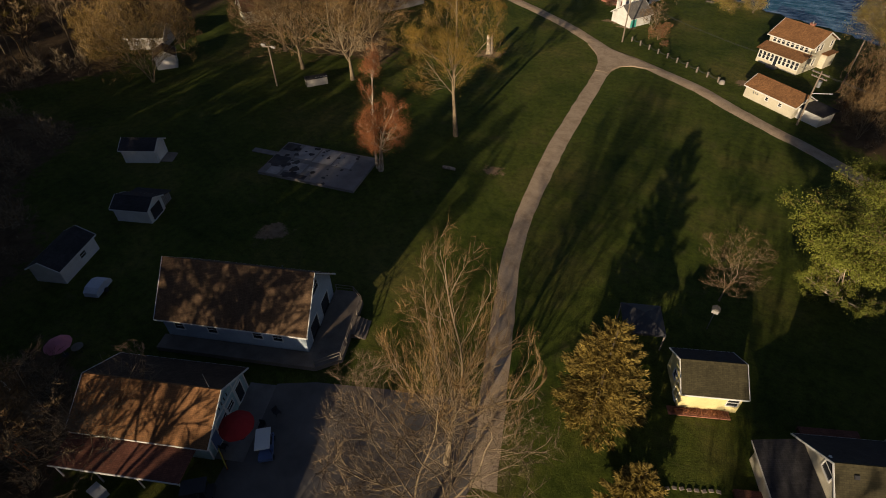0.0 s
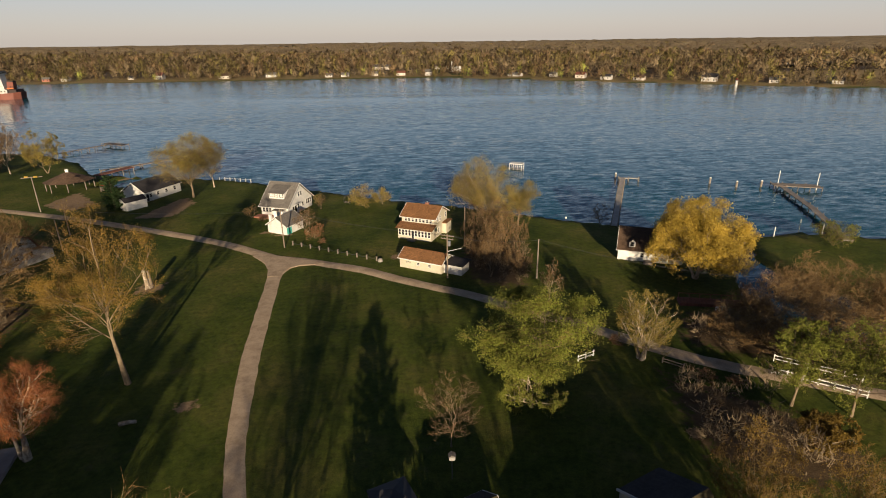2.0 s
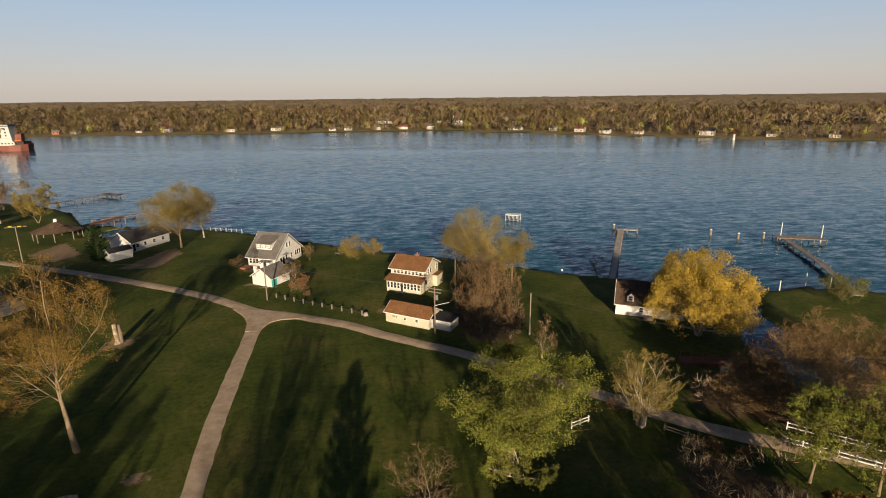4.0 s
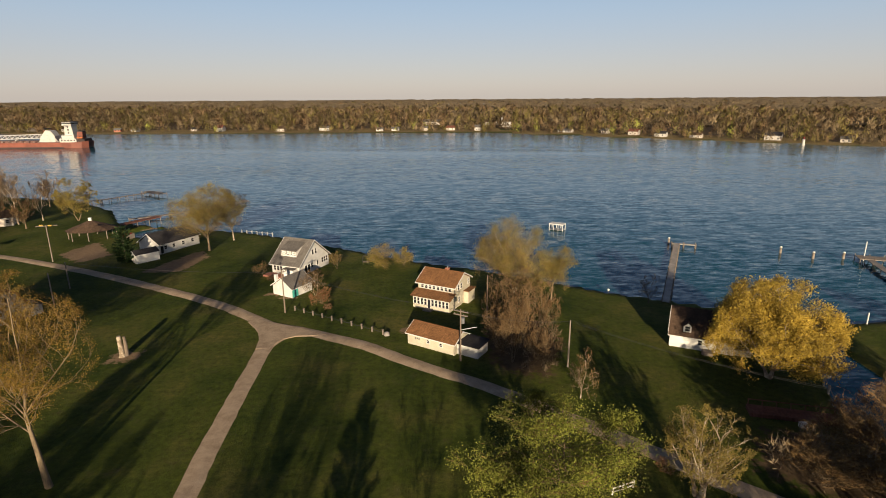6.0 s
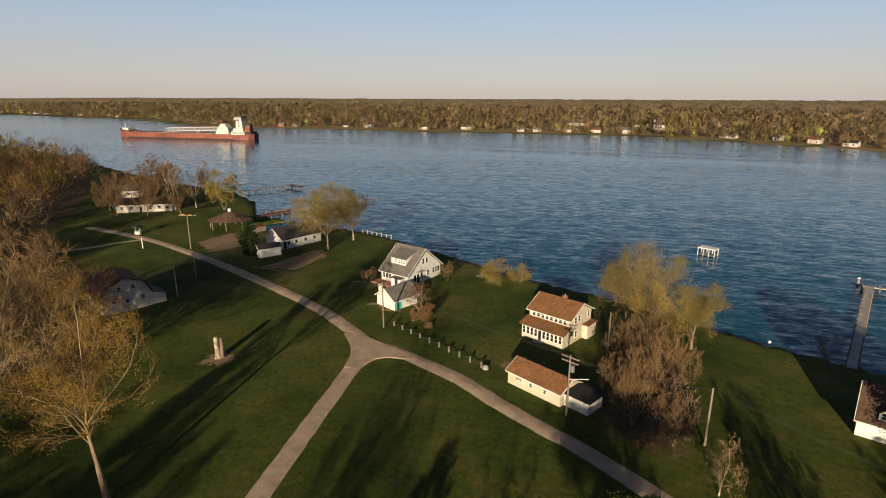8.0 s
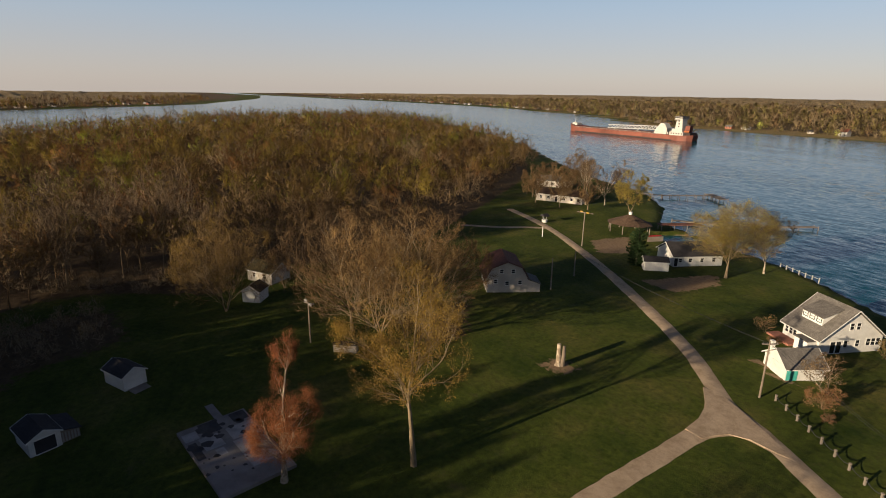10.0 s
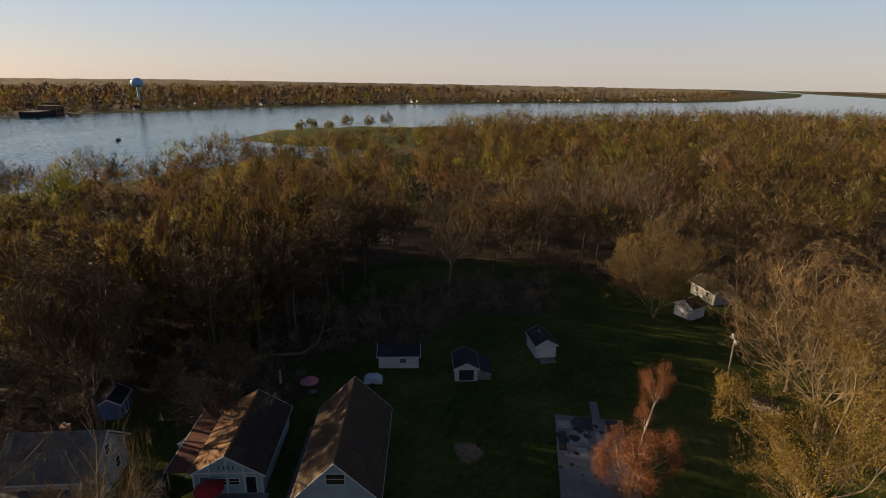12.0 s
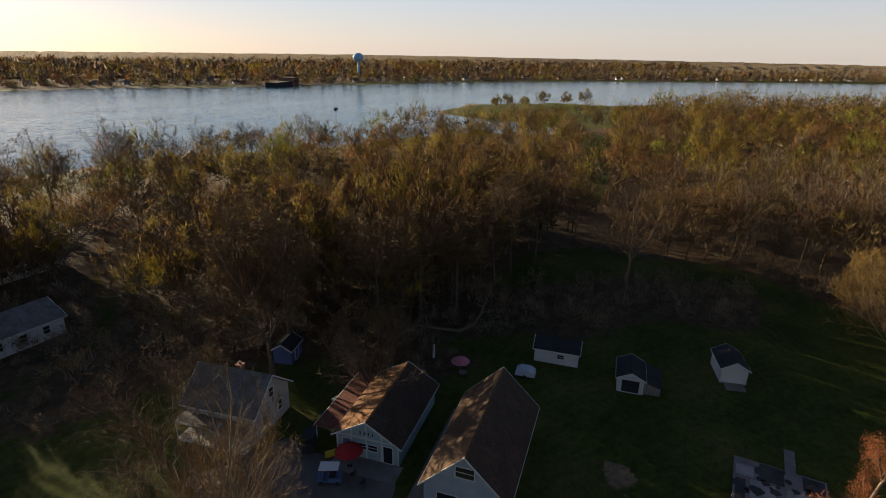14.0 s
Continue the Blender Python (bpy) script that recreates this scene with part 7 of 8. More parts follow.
def rail(x0, y0, x1, y1, h, label, m, bars=2, name="guard_rail"):
    top = thing(name, label, "fence", pose(x0, y0, 0, 0, 0, math.degrees(math.atan2(y1 - y0, x1 - x0))))
    ln = math.hypot(x1 - x0, y1 - y0)
    k = max(1, round(ln / 1.8))
    for i in range(k + 1):
        part("post", boxed(ln * i / k - 0.06, ln * i / k + 0.06, -0.06, 0.06, -0.2, h + 0.08), m, top)
    for b in range(bars):
        z = h * (b + 1) / bars - 0.08
        part("rail", boxed(-0.1, ln + 0.1, -0.11, -0.062, z - 0.07, z + 0.07), m, top)
    return top


rail(18.4, 52.9, 20.9, 54.0, 0.9, "short white rail fence beside the willow", M_WHITEP)
rail(29.6, 51.4, 31.6, 49.6, 0.8, "short weathered rail fence beside the lane", M_TIMBER)
rail(42.4, 47.4, 50.5, 41.4, 1.0, "white rail along the lane by the canal", M_WHITEP)
rail(44.6, 50.2, 52.4, 44.4, 1.0, "white rail along the lane by the canal", M_WHITEP)
rd = thing("red_deck", "low dark red deck beside the canal", "deck", pose(45.4, 67.0, 0, 0, 0, -14))
part("platform", boxed(-5.2, 5.2, -1.1, 1.1, -0.2, 0.5), M_R_RED, rd)
for i in range(7):
    part("post", boxed(-5.0 + i * 1.66 - 0.05, -5.0 + i * 1.66 + 0.05, 1.0, 1.1, 0.5, 1.3), M_R_RED, rd)
part("rail", boxed(-5.1, 5.1, 1.11, 1.16, 1.15, 1.28), M_R_RED, rd)
cb = thing("cabinet_box", "small white utility box by the red deck", "box", pose(45.4, 64.8, 0))
part("body", boxed(-0.5, 0.5, -0.3, 0.3, 0, 0.6), M_WHITEP, cb)

# ---------------------------------------------------------------- docks
def dock(name, label, pts, width, z, mat, pile=2.5):
    top = thing(name, label, "dock", pose(0, 0, 0))
    for a, b in zip(pts, pts[1:]):
        d = Vector(b) - Vector(a)
        ang = math.degrees(math.atan2(d.y, d.x))
        seg = part("walkway", boxed(-0.1, d.length + 0.1, -width / 2, width / 2, z - 0.16, z), mat, top)
        seg.matrix_basis = pose(a[0], a[1], 0, 0, 0, ang)
        k = max(1, int(d.length / pile))
        for i in range(k + 1):
            for s in (-1, 1):
                q = Vector(a) + d * i / k + Vector((-d.y, d.x)).normalized() * s * (width / 2 + 0.1)
                part("dock_post", tubes([((q.x, q.y, -2.2), (q.x, q.y, z + 0.35), 0.11, 0.10)], 6), M_POLE, top)
    return top


dock("dock", "long narrow timber dock with an L-shaped end", [(44.4, 106.6), (63.6, 149.2)], 1.3, 0.35, M_DOCK)
dock("dock", "short timber dock head across the water", [(62.6, 149.9), (68.4, 148.4)], 1.0, 0.36, M_DOCK)
dock("dock", "long weathered pier on thin piles", [(-146, 214), (-136.5, 218), (-126.5, 236)], 1.4, 0.5, M_TIMBER, 3.0)
dock("dock", "wide timber pier head with clutter", [(-129.5, 238), (-119, 232)], 3.4, 0.55, M_TIMBER)
dock("dock", "long low stone and timber breakwater pier", [(-106, 184), (-96, 192), (-84, 206), (-78, 217)], 1.9, 0.25, M_TIMBER, 5.0)
dock("dock", "broad timber platform on the breakwater", [(103, 136), (114.5, 132)], 3.6, 0.5, M_TIMBER)
dock("dock", "long sheet-pile breakwater walkway", [(104.5, 134), (98, 113), (89, 91)], 1.6, 0.4, M_CONC, 4.0)
for x, y, h in ((105, 136.6, 4.2), (114, 132.6, 4.2), (76, 96, 2.2), (84, 99, 2.6), (88, 97, 2.2)):
    p = thing("mooring_pole", "slender pale mooring pole at the breakwater", "pole", pose(x, y, 0), "mooring poles")
    part("shaft", upright([((0, 0, -2), 0.12), ((0, 0, h), 0.10)]), M_WHITEP, p)
for x, y in ((63.1, 153.3), (93.8, 138.6), (101.2, 138.3), (88.5, 143.6)):
    p = thing("pile_cluster", "short cluster of mooring piles in the water", "dock_post", pose(x, y, 0), "mooring piles")
    part("dock_post", upright([((0, 0, -2.2), 0.32), ((0, 0, 0.9), 0.28)]), M_TIMBER, p)
    part("cap", upright([((0, 0, 0.9), 0.34), ((0, 0, 1.15), 0.2)]), M_WHITEP, p)
bl = thing("boat_lift", "white boat lift with a flat canopy in the water", "boat lift", pose(35.2, 170.0, WATER_Z, 0, 0, -30))
part("canopy", boxed(-2.2, 2.2, -1.4, 1.4, 1.9, 2.15), M_WHITEP, bl)
for x in (-2.1, -0.7, 0.7, 2.1):
    for y in (-1.3, 1.3):
        part("post", boxed(x - 0.07, x + 0.07, y - 0.07, y + 0.07, -1.5, 1.9), M_WHITEP, bl)
part("cradle", boxed(-2.1, 2.1, -1.3, 1.3, 0.2, 0.35), M_STEEL, bl)
for (x0, y0), (x1, y1), k, lbl in (((-61, 165.2), (-50.5, 161.4), 7, "row of white posts along the river wall"), ((57.6, 81.4), (51.6, 67.6), 6, "row of white posts along the canal wall")):
    top = thing("post_row", lbl, "fence", pose(0, 0, 0))
    for i in range(k):
        x, y = x0 + (x1 - x0) * i / (k - 1), y0 + (y1 - y0) * i / (k - 1)
        part("post", boxed(x - 0.11, x + 0.11, y - 0.11, y + 0.11, -1.8, 1.0), M_BOX, top)
    part("rail", tubes([((x0, y0, 0.7), (x1, y1, 0.7), 0.05, 0.05)], 5), M_BOX, top)
mc = thing("marina_shelter", "low dark red shelter around the boat basin", "shelter", pose(-97.5, 176.0, 0, 0, 0, 62))
part("roof", boxed(-6.5, 6.5, -1.4, 1.4, 1.5, 1.7), M_R_RED, mc)
for x in (-6, -2, 2, 6):
    for y in (-1.2, 1.2):
        part("post", boxed(x - 0.08, x + 0.08, y - 0.08, y + 0.08, -1.5, 1.5), M_TIMBER, mc)
cn = thing("kayak_rack", "rack of bright red kayaks by the basin", "rack", pose(-91.5, 157.6, 0, 0, 0, 70))
part("frame", boxed(-2.4, 2.4, -0.05, 0.05, 0, 1.4), M_TIMBER, cn)
for i in range(4):
    bm = bmesh.new()
    dome(bm, (0, 0.35, 0.35 + 0.4 * i), 2.3, 0.3, 0.2, 4, 12)
    part("kayak", bm, M_RED, cn)

# ---------------------------------------------------------------- the freighter
sh = thing("freighter", "long rust-red lake freighter with white stern house", "ship", pose(-377, 470, WATER_Z - 1.7, 0, 0, 0.5))
H = 77.0
# hull drawn out in stations: fine at the bow, full amidships, rounded at the stern, with a sheer line
stations = [(-H, 0.3, 9.6), (-H + 3, 3.6, 9.2), (-H + 8, 7.2, 8.6), (-H + 14, 8.9, 7.4), (-H + 26, 9.1, 6.2), (0, 9.1, 5.8), (H - 26, 9.1, 6.0), (H - 12, 8.6, 6.3), (H - 4, 6.8, 6.8), (H, 3.6, 7.2)]
bm = bmesh.new()
rows = []
for x, w, z in stations:
    rows.append([bm.verts.new((x + dx, y, zz)) for dx, y, zz in ((1.5 if x < 0 else -2.5, -w * 0.75, -2.0), (0.4 if x < 0 else -0.8, -w, 1.6), (0, -w, z), (0, w, z), (0.4 if x < 0 else -0.8, w, 1.6), (1.5 if x < 0 else -2.5, w * 0.75, -2.0))])
for u, w in zip(rows, rows[1:]):
    for k in range(6):
        bm.faces.new((u[k], u[(k + 1) % 6], w[(k + 1) % 6], w[k]))
bm.faces.new(rows[0][::-1])
bm.faces.new(rows[-1])
part("hull", bm, M_RUST, sh)
part("boot_stripe", boxed(-H + 16, H - 18, -9.16, -9.1, 1.4, 2.6), M_HULL_DARK, sh, "dark waterline stripe")
part("deck", boxed(-H + 15, H - 15, -8.4, 8.4, 5.9, 6.25), M_RUST, sh)
for k in range(17):
    x = -H + 20 + k * 5.4
    part("hatch", boxed(x, x + 3.9, -5.6, 5.6, 6.25, 7.2), M_HATCH, sh)
rl = part("deck_rail", boxed(-H + 16, H - 26, -8.95, -8.87, 6.95, 7.05), M_FAR_WHITE, sh, "thin white deck rail")
for k in range(26):
    part("stanchion", boxed(-H + 16.5 + k * 4.3, -H + 16.62 + k * 4.3, -8.95, -8.87, 6.2, 6.95), M_FAR_WHITE, rl)
part("bow_house", extruded([(-H + 5, 8.4), (-H + 13, 8.0), (-H + 12.5, 10.4), (-H + 6, 10.6)], "y", -3.6, 3.6), M_FAR_WHITE, sh, "low white forecastle house")
bmst = part("bow_mast", tubes([((-H + 6.5, 0, 8), (-H + 6.5, 0, 17), 0.3, 0.15)], 6), M_FAR_WHITE, sh)
part("yard", tubes([((-H + 6.5, -2, 14), (-H + 6.5, 2, 14), 0.12, 0.12)], 5), M_FAR_WHITE, bmst)
bmm = bmesh.new()
x0, x1 = -22.0, H - 40
for y in (-2.4, 2.4):
    for z in (8.4, 11.4):
        tube(bmm, (x0, y, z - 0.6), (x1, y, z + 1.2), 0.26, 0.26, 5)
for k in range(14):
    a = x0 + (x1 - x0) * k / 14
    b = x0 + (x1 - x0) * (k + 1) / 14
    za, zb = -0.6 + 1.8 * k / 14, -0.6 + 1.8 * (k + 1) / 14
    for y in (-2.4, 2.4):
        tube(bmm, (a, y, 8.4 + za), (b, y, 11.4 + zb), 0.16, 0.16, 4)
        tube(bmm, (b, y, 8.4 + zb), (b, y, 11.4 + zb), 0.14, 0.14, 4)
    tube(bmm, (b, -2.4, 11.4 + zb), (b, 2.4, 11.4 + zb), 0.14, 0.14, 4)
part("unloading_boom", bmm, M_FAR_WHITE, sh, "white lattice unloading boom")
for x in (-14.0, 14.0):
    part("boom_rest", extruded([(-1.8, 6.2), (1.8, 6.2), (0.8, 8.4), (-0.8, 8.4)], "x", x - 0.5, x + 0.5), M_FAR_WHITE, sh)
part("boom_house", extruded([(H - 42, 6.2), (H - 28, 6.2), (H - 28, 11.5), (H - 31, 15.5), (H - 35, 16.0), (H - 40, 10.5)], "y", -3.4, 3.4), M_FAR_WHITE, sh, "slanted white boom house")
for y in (-3.0, 3.0):
    part("boom_leg", tubes([((H - 33, y, 15.6), (H - 26, y, 6.2), 0.45, 0.45)], 6), M_FAR_WHITE, sh)
dh = part("deckhouse", boxed(H - 22, H - 8, -7.2, 7.2, 6.2, 9.2), M_FAR_WHITE, sh)
part("upper_deckhouse", boxed(H - 20.5, H - 10, -6.2, 6.2, 9.2, 11.8), M_FAR_WHITE, sh)
for k in range(5):
    part("window", boxed(H - 20.6 + k * 2.6, H - 19.5 + k * 2.6, -7.27, -7.2, 7.3, 8.4), M_GLASS, dh)
tw = part("tower", extruded([(H - 19.5, 11.8), (H - 12.0, 11.8), (H - 12.8, 20.0), (H - 18.5, 20.0)], "y", -3.4, 3.4), M_FAR_WHITE, sh, "tall white wheelhouse tower")
for k in range(3):
    part("window", boxed(H - 16.4, H - 15.2, -3.46, -3.4, 13.2 + k * 2.4, 14.4 + k * 2.4), M_GLASS, tw)
part("wheelhouse", boxed(H - 19.6, H - 12.0, -4.6, 4.6, 20.0, 22.4), M_FAR_WHITE, sh)
part("wheelhouse_windows", boxed(H - 19.68, H - 11.92, -4.68, 4.68, 21.0, 21.8), M_GLASS, sh)
part("bridge_wing", boxed(H - 18.0, H - 15.6, -8.0, 8.0, 19.7, 19.95), M_FAR_WHITE, sh)
part("wheelhouse_roof", boxed(H - 20.0, H - 11.6, -5.0, 5.0, 22.4, 22.7), M_HULL_DARK, sh)
mst = part("mast", tubes([((H - 15, 0, 22.7), (H - 15, 0, 27.5), 0.22, 0.1)], 6), M_HULL_DARK, sh)
part("radar", boxed(H - 15.2, H - 14.8, -1.6, 1.6, 25.0, 25.3), M_HULL_DARK, mst)
part("funnel", extruded([(H - 10.5, 9.0), (H - 5.5, 9.0), (H - 5.0, 14.5), (H - 9.6, 14.5)], "y", -2.2, 2.2), M_RUST, sh, "red funnel casing")
part("funnel_top", boxed(H - 9.5, H - 5.0, -2.1, 2.1, 14.5, 15.2), M_HULL_DARK, sh)
part("stern_house", boxed(H - 10.5, H - 2.5, -5.0, 5.0, 6.4, 9.0), M_HULL_DARK, sh)
for y in (-4.4, 4.4):
    part("davit", tubes([((H - 6, y, 9.0), (H - 6, y * 1.25, 11.4), 0.16, 0.16), ((H - 6, y * 1.25, 11.4), (H - 3.4, y * 1.25, 11.2), 0.14, 0.14)], 5), M_HULL_DARK, sh)
part("lifeboat", extruded([(H - 8.4, 9.4), (H - 3.8, 9.4), (H - 3.2, 10.4), (H - 8.8, 10.4)], "y", -5.6, -4.2), M_ORANGEP, sh, "orange lifeboat")

# ---------------------------------------------------------------- far banks: houses, tower, boats
def far_house(x, y, a, w, d, h, wall_m, roof_m, label, storeys=1):
    top = thing("far_house", label, "house", pose(x, y, 0, 0, 0, a), "houses on the far bank")
    w, h = w * 0.85, h * 0.85
    e = h * 0.62
    part("wall", extruded([(-d / 2, -0.5), (d / 2, -0.5), (d / 2, e), (0, h - 0.1), (-d / 2, e)], "x", -w / 2, w / 2), wall_m, top)
    for s in (-1, 1):
        roof_slope(top, "roof", -w / 2 - 0.5, w / 2 + 0.5, s * (d / 2 + 0.5), e - 0.2, 0, h + 0.1, roof_m, 0.2)
    k = max(2, int(w / 3.5))
    for f in (-1, 1):
        for st_ in range(storeys):
            for i in range(k):
                xx = -w / 2 + w * (i + 0.5) / k
                part("window", boxed(xx - 0.5, xx + 0.5, f * d / 2 - 0.05, f * d / 2 + 0.05, 0.9 + st_ * 2.7, 2.1 + st_ * 2.7), M_GLASS, top)
    return top


WALLS = [M_STUCCO, M_CONC, M_STUCCO, M_FAR_WHITE, M_TIMBER, M_BRICK, M_TARP, M_BRICK, M_CONC]
ROOFS = [M_R_GREY, M_R_DARK, M_R_BROWN, M_R_RED, M_R_PALE]
rs = random.Random(31)
for x, y, w, d, h, wm, rm, s in ((-270, 668, 9, 8, 8.5, M_FAR_WHITE, M_R_RED, 2), (-196, 660, 14, 9, 6.5, M_STUCCO, M_R_BROWN, 1), (-146, 672, 14, 9, 6.0, M_FAR_WHITE, M_R_GREY, 1), (36, 652, 10, 8, 7.5, M_FAR_WHITE, M_R_GREY, 2), (129, 612, 17, 8, 4.4, M_FAR_WHITE, M_R_PALE, 1),
                                (166, 590, 8, 7, 6, M_STUCCO, M_R_GREY, 1), (188, 566, 11, 8, 7, M_STUCCO, M_R_RED, 1), (206, 542, 12, 8, 6, M_FAR_WHITE, M_R_DARK, 1), (232, 524, 12, 8, 5.6, M_STUCCO, M_R_BROWN, 1), (286, 494, 15, 9, 8.2, M_FAR_WHITE, M_R_DARK, 2),
                                (-78, 652, 9, 7, 5, M_FAR_WHITE, M_R_PALE, 1), (-60, 654, 10, 7, 5.2, M_FAR_WHITE, M_R_GREY, 1), (-26, 656, 8, 7, 6, M_STUCCO, M_R_GREY, 1), (4, 660, 12, 8, 6, M_STUCCO, M_R_RED, 1), (-20, 790, 30, 12, 8, M_STUCCO, M_R_GREY, 2), (60, 780, 20, 12, 7, M_FAR_WHITE, M_R_BROWN, 1),
                                (330, 466, 9, 8, 5.5, M_STUCCO, M_R_GREY, 1), (372, 444, 10, 8, 6, M_FAR_WHITE, M_R_DARK, 1), (420, 420, 12, 8, 5.4, M_STUCCO, M_R_BROWN, 1), (470, 398, 11, 8, 6, M_FAR_WHITE, M_R_GREY, 1)):
    far_house(x, y, -4 if x < 60 else -38, w, d, h, wm, rm, "small riverside house on the far bank", s)
edge_n = [Vector(p) for p in NORTH[9:15]]
for a, b in zip(edge_n, edge_n[1:]):
    n_ = int((b - a).length / 42)
    for i in range(n_):
        p = a.lerp(b, (i + rs.uniform(0.2, 0.8)) / max(n_, 1))
        if p.x > -300:
            continue
        nrm = Vector(((b - a).y, -(b - a).x)).normalized()
        p = p + nrm * rs.uniform(18, 45)
        far_house(p.x, p.y, math.degrees(math.atan2((b - a).y, (b - a).x)) + rs.uniform(-8, 8), rs.uniform(7, 12), rs.uniform(6, 8), rs.uniform(4.2, 6.2), rs.choice(WALLS), rs.choice(ROOFS), "small riverside house on the far bank")
edge_w = [Vector(p) for p in WEST[4:13]]
for a, b in zip(edge_w, edge_w[1:]):
    n_ = int((b - a).length / 12)
    for i in range(n_):
        p = a.lerp(b, (i + rs.uniform(0.2, 0.8)) / max(n_, 1))
        nrm = Vector(((b - a).y, -(b - a).x)).normalized()
        if signed(np.array([[*(p + nrm * 30)]]), WEST)[0] < 0:
            nrm = -nrm
        p = p + nrm * rs.choice((28, 36, 44, 56, 72, 96, 130))
        if math.dist(p, (-425, -560)) < 50:
            continue
        far_house(p.x, p.y, math.degrees(math.atan2((b - a).y, (b - a).x)) + rs.uniform(-10, 10), rs.uniform(6, 11), rs.uniform(5, 8), rs.uniform(3.8, 6.6), rs.choice(WALLS), rs.choice(ROOFS), "small town house on the west bank")
ch = thing("church", "white church with a pointed steeple on the far bank", "church", pose(76, 720, 0, 0, 0, 10) @ Matrix.Scale(0.62, 4))
part("nave", extruded([(-5, -0.5), (5, -0.5), (5, 6), (0, 10), (-5, 6)], "x", -9, 9), M_FAR_WHITE, ch)
part("tower", boxed(-12, -8, -2, 2, -0.5, 14), M_FAR_WHITE, ch)
bm = bmesh.new()
tube(bm, (-10, 0, 14), (-10, 0, 22), 2.6, 0.1, 4)
part("steeple", bm, M_FAR_WHITE, ch)
lh = thing("lighthouse", "small white lighthouse on the far shore", "lighthouse", pose(283, 447, -0.5))
part("tower", upright([((0, 0, -1), 1.3), ((0, 0, 4), 0.9), ((0, 0, 4.1), 1.2), ((0, 0, 4.5), 1.2)], 10), M_FAR_WHITE, lh)
part("lantern", upright([((0, 0, 4.5), 0.7), ((0, 0, 5.4), 0.7)], 8), M_GLASS, lh)
part("cap", upright([((0, 0, 5.4), 0.9), ((0, 0, 6.2), 0.1)], 8), M_RED, lh)
wt = thing("water_tower", "pale blue water tower above the trees", "water tower", pose(-602, -629, 0))
bm = bmesh.new()
dome(bm, (0, 0, 31), 8.5, 8.5, 6.5, 8, 20)
part("tank", bm, M_TOWER, wt, smooth=True)
part("stem", upright([((0, 0, -1), 3.0), ((0, 0, 4), 1.6), ((0, 0, 26), 1.6)], 12), M_TOWER, wt)
cc = thing("waterfront_hall", "long dark waterfront hall with a flat roof", "building", pose(-425, -562, 0, 0, 0, 30))
part("wall", boxed(-11, 6, -9, 9, -1.5, 7.5), M_BRICK, cc)
part("wing", boxed(6, 45, -8, 8, -1.5, 4.0), M_R_DARK, cc)
part("roof", boxed(-11.6, 6.6, -9.6, 9.6, 7.5, 8.2), M_R_DARK, cc)
for i in range(6):
    part("window", boxed(-10 + i * 2.6, -8.4 + i * 2.6, 9.0, 9.1, 1.0, 5.0), M_GLASS, cc)
for x, y, k in ((-272, -288, 5.0), (-582, -431, 7.0)):
    b_ = thing("motor_boat", "small dark motor boat on the south channel", "boat", pose(x, y, WATER_Z, 0, 0, 35), "boats on the channel")
    part("hull", extruded([(-k / 2, 0), (-k / 2, 0.8), (k * 0.5, 0.8), (k * 0.6, 0.4), (k * 0.3, -0.2)], "y", -0.9, 0.9), M_BLACK, b_)
    part("cabin", boxed(-k * 0.2, k * 0.15, -0.7, 0.7, 0.8, 1.5), M_TARP, b_)
for x, y in ((-640, -520), (-470, -960)):
    mt = thing("radio_mast", "slender radio mast on the horizon", "mast", pose(x * 1.6, y * 1.6, 0))
    part("shaft", upright([((0, 0, 0), 0.8), ((0, 0, 36), 0.3)], 5), M_STEEL, mt)
for i, (x, y, h) in enumerate(((-363, -208, 11), (-377, -206, 12), (-394, -201, 9), (-411, -195, 14), (-442, -172, 15), (-428, -182, 12))):
    tree("tree", "small tree with olive buds on the grassy spit", (x, y), h, h * 0.9, 0.1, 30, 7, 0.2, 5, 0.16, 2, 0.5, bark_m=M_BARK, twig_m=M_TWIG, bud_m=M_BUD_OLIVE if i < 3 else M_BUD_GOLD, seed=140 + i, group="trees on the spit")

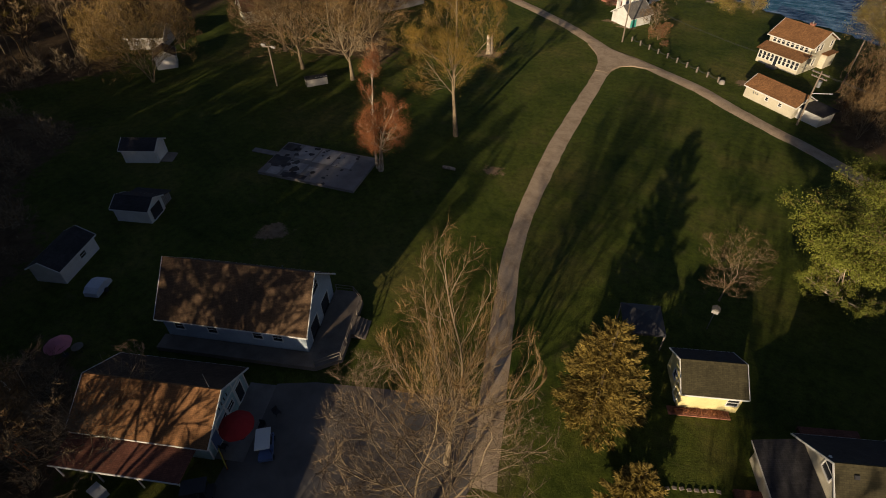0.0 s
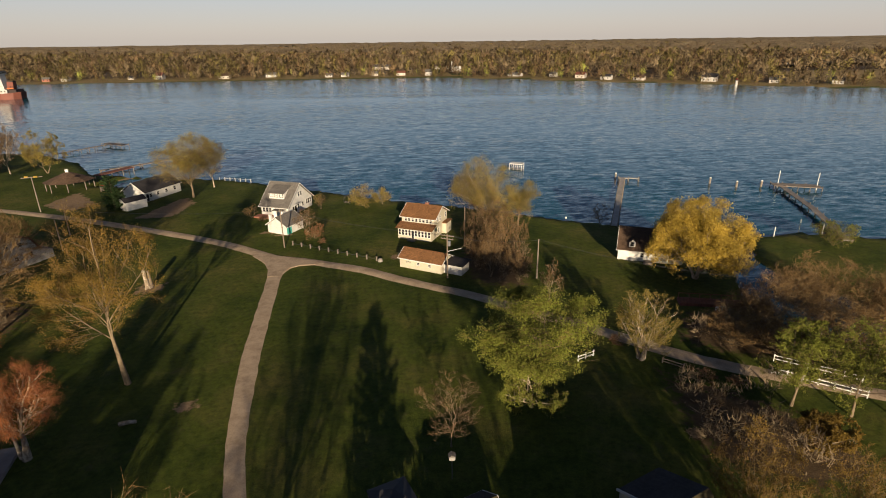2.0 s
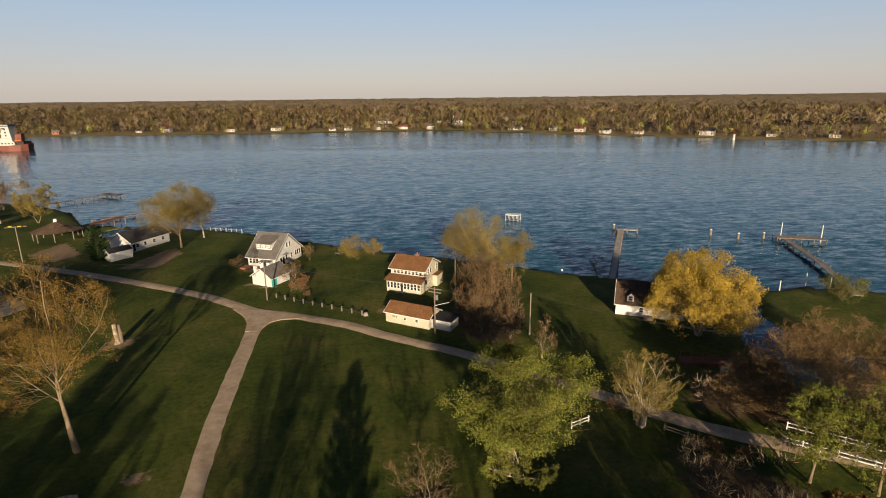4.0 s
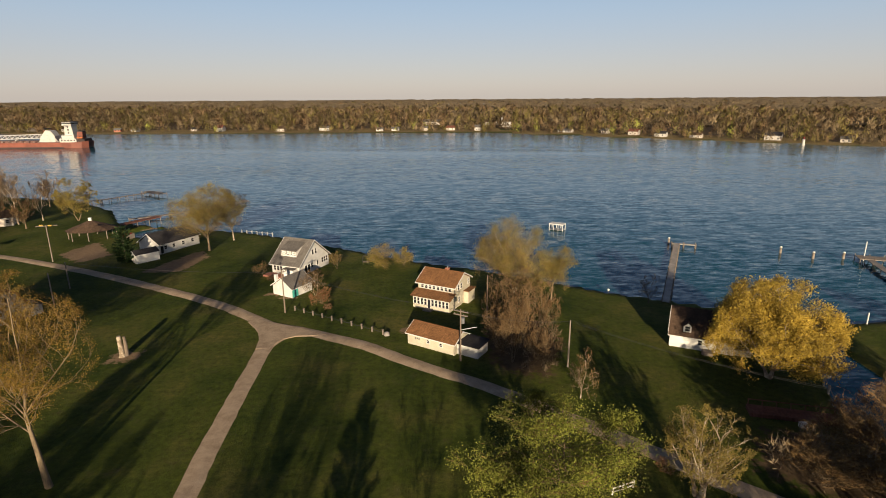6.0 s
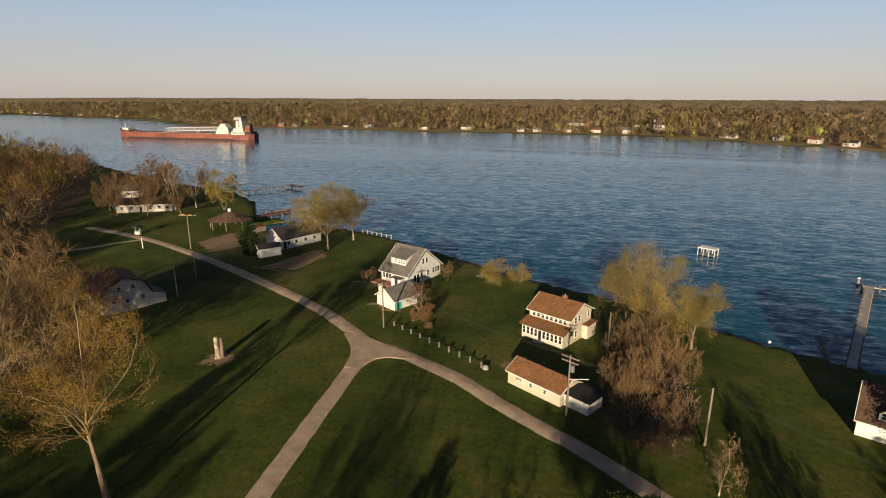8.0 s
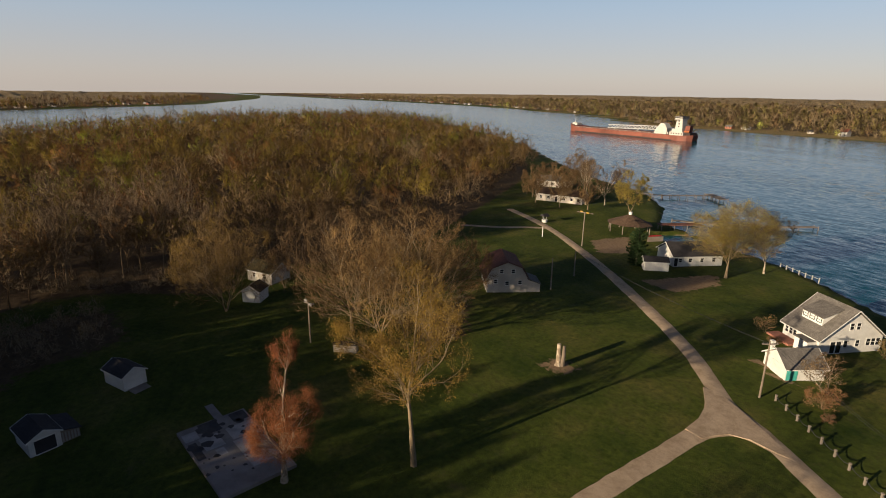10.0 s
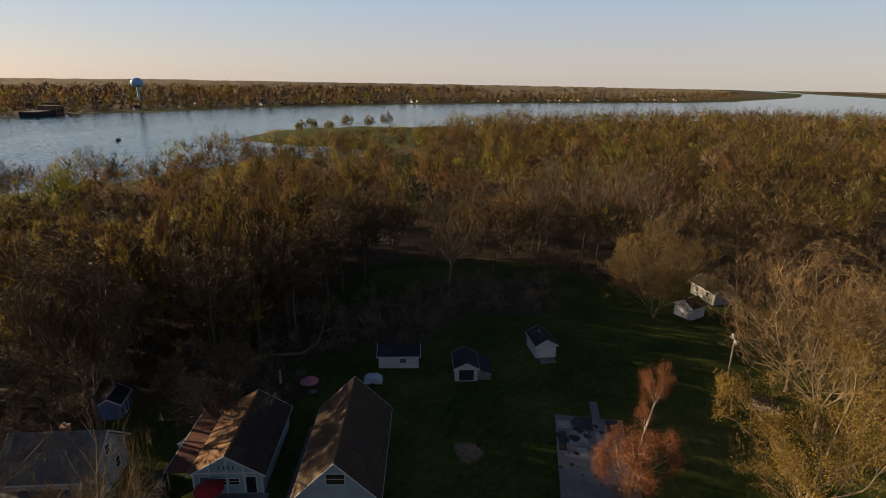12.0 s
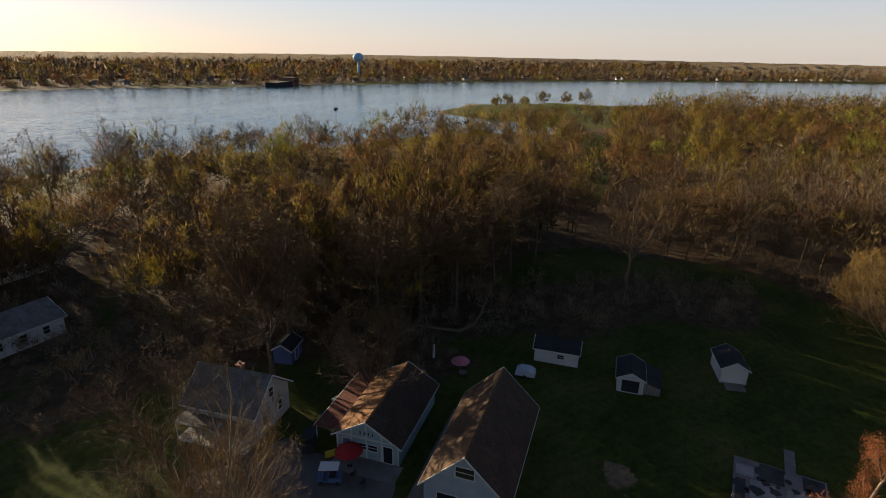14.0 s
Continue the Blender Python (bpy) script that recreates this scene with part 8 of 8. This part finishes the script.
# a row of edging stones in the lawn by the garden house
edging = thing("stone_edging", "row of grey-brown flat edging stones set in the lawn", "edging", pose(-0.4, 15.4, 0, 0, 0, 25))
rs = np.random.default_rng(91)
for k in range(8):
    st = part("stone", extruded([(-0.2, -0.05), (0.2, -0.05), (0.16, 0.07), (-0.14, 0.09)], "y", -0.12, 0.12), M_TIMBER, edging)
    st.matrix_basis = pose(k * 0.56, rs.uniform(-0.06, 0.06), 0, 0, 0, rs.uniform(-18, 18))

# fallen branch at the wood edge, planting by the garden house, leaf heaps by the lane
fb = thing("fallen_branch", "thick fallen branch lying curved at the wood edge", "branch", pose(-64.5, -9.0, 0))
part("limb", upright([((5.0, -4.4, 0.2), 0.16), ((3.6, -0.6, 0.3), 0.24), ((2.4, 1.9, 0.35), 0.28), ((-1.0, 2.3, 0.4), 0.26), ((-4.2, 1.2, 0.7), 0.2), ((-7.0, 0.2, 1.9), 0.12)], 7), M_BARK, fb)
part("side_branch", upright([((-4.2, 1.2, 0.7), 0.12), ((-5.6, 2.6, 1.3), 0.08), ((-6.6, 4.4, 1.1), 0.04)], 5), M_BARK, fb)
bed = thing("flower_bed", "narrow bed of dry russet plants along the garden house", "flower bed", pose(0.35, 23.45, 0, 0, 0, 23.5))
part("soil", boxed(-2.6, 2.6, -0.45, 0.4, -0.1, 0.06), M_BRICK, bed)
rb = np.random.default_rng(77)
base = np.stack([rb.uniform(-2.5, 2.5, 420), rb.uniform(-0.42, 0.36, 420), np.full(420, 0.04)], 1)
d = rb.normal(size=(420, 3)) * [0.5, 0.5, 0.2] + [0, 0, 0.8]
d /= np.linalg.norm(d, axis=1, keepdims=True)
v, f = blades(base, d, rb.uniform(0.2, 0.55, 420), 0.06, rb)
plants = new("plants", from_arrays("plants", v, f, [M_TWIG_RED]))
plants.parent = bed
for x, y, h, w, k in ((25.2, 57.0, 1.3, 2.8, 181), (33.6, 47.6, 1.1, 3.2, 182), (36.6, 46.2, 1.0, 2.6, 183), (-21.8, 104.0, 1.2, 2.2, 184), (-38.2, 121.4, 1.4, 2.6, 185), (15.6, 13.8, 1.4, 2.4, 186), (9.0, 13.0, 1.2, 2.2, 187)):
    tree("shrub", "low dry russet shrub in the grass", (x, y), h, w, 0.02, 26, 8, 0.05, 6, 0.022, 1, 0.07, bark_m=M_BARK, twig_m=M_TWIG_RED, bud_m=M_TWIG, seed=k, stems=3, group="low dry shrubs", category="shrub")
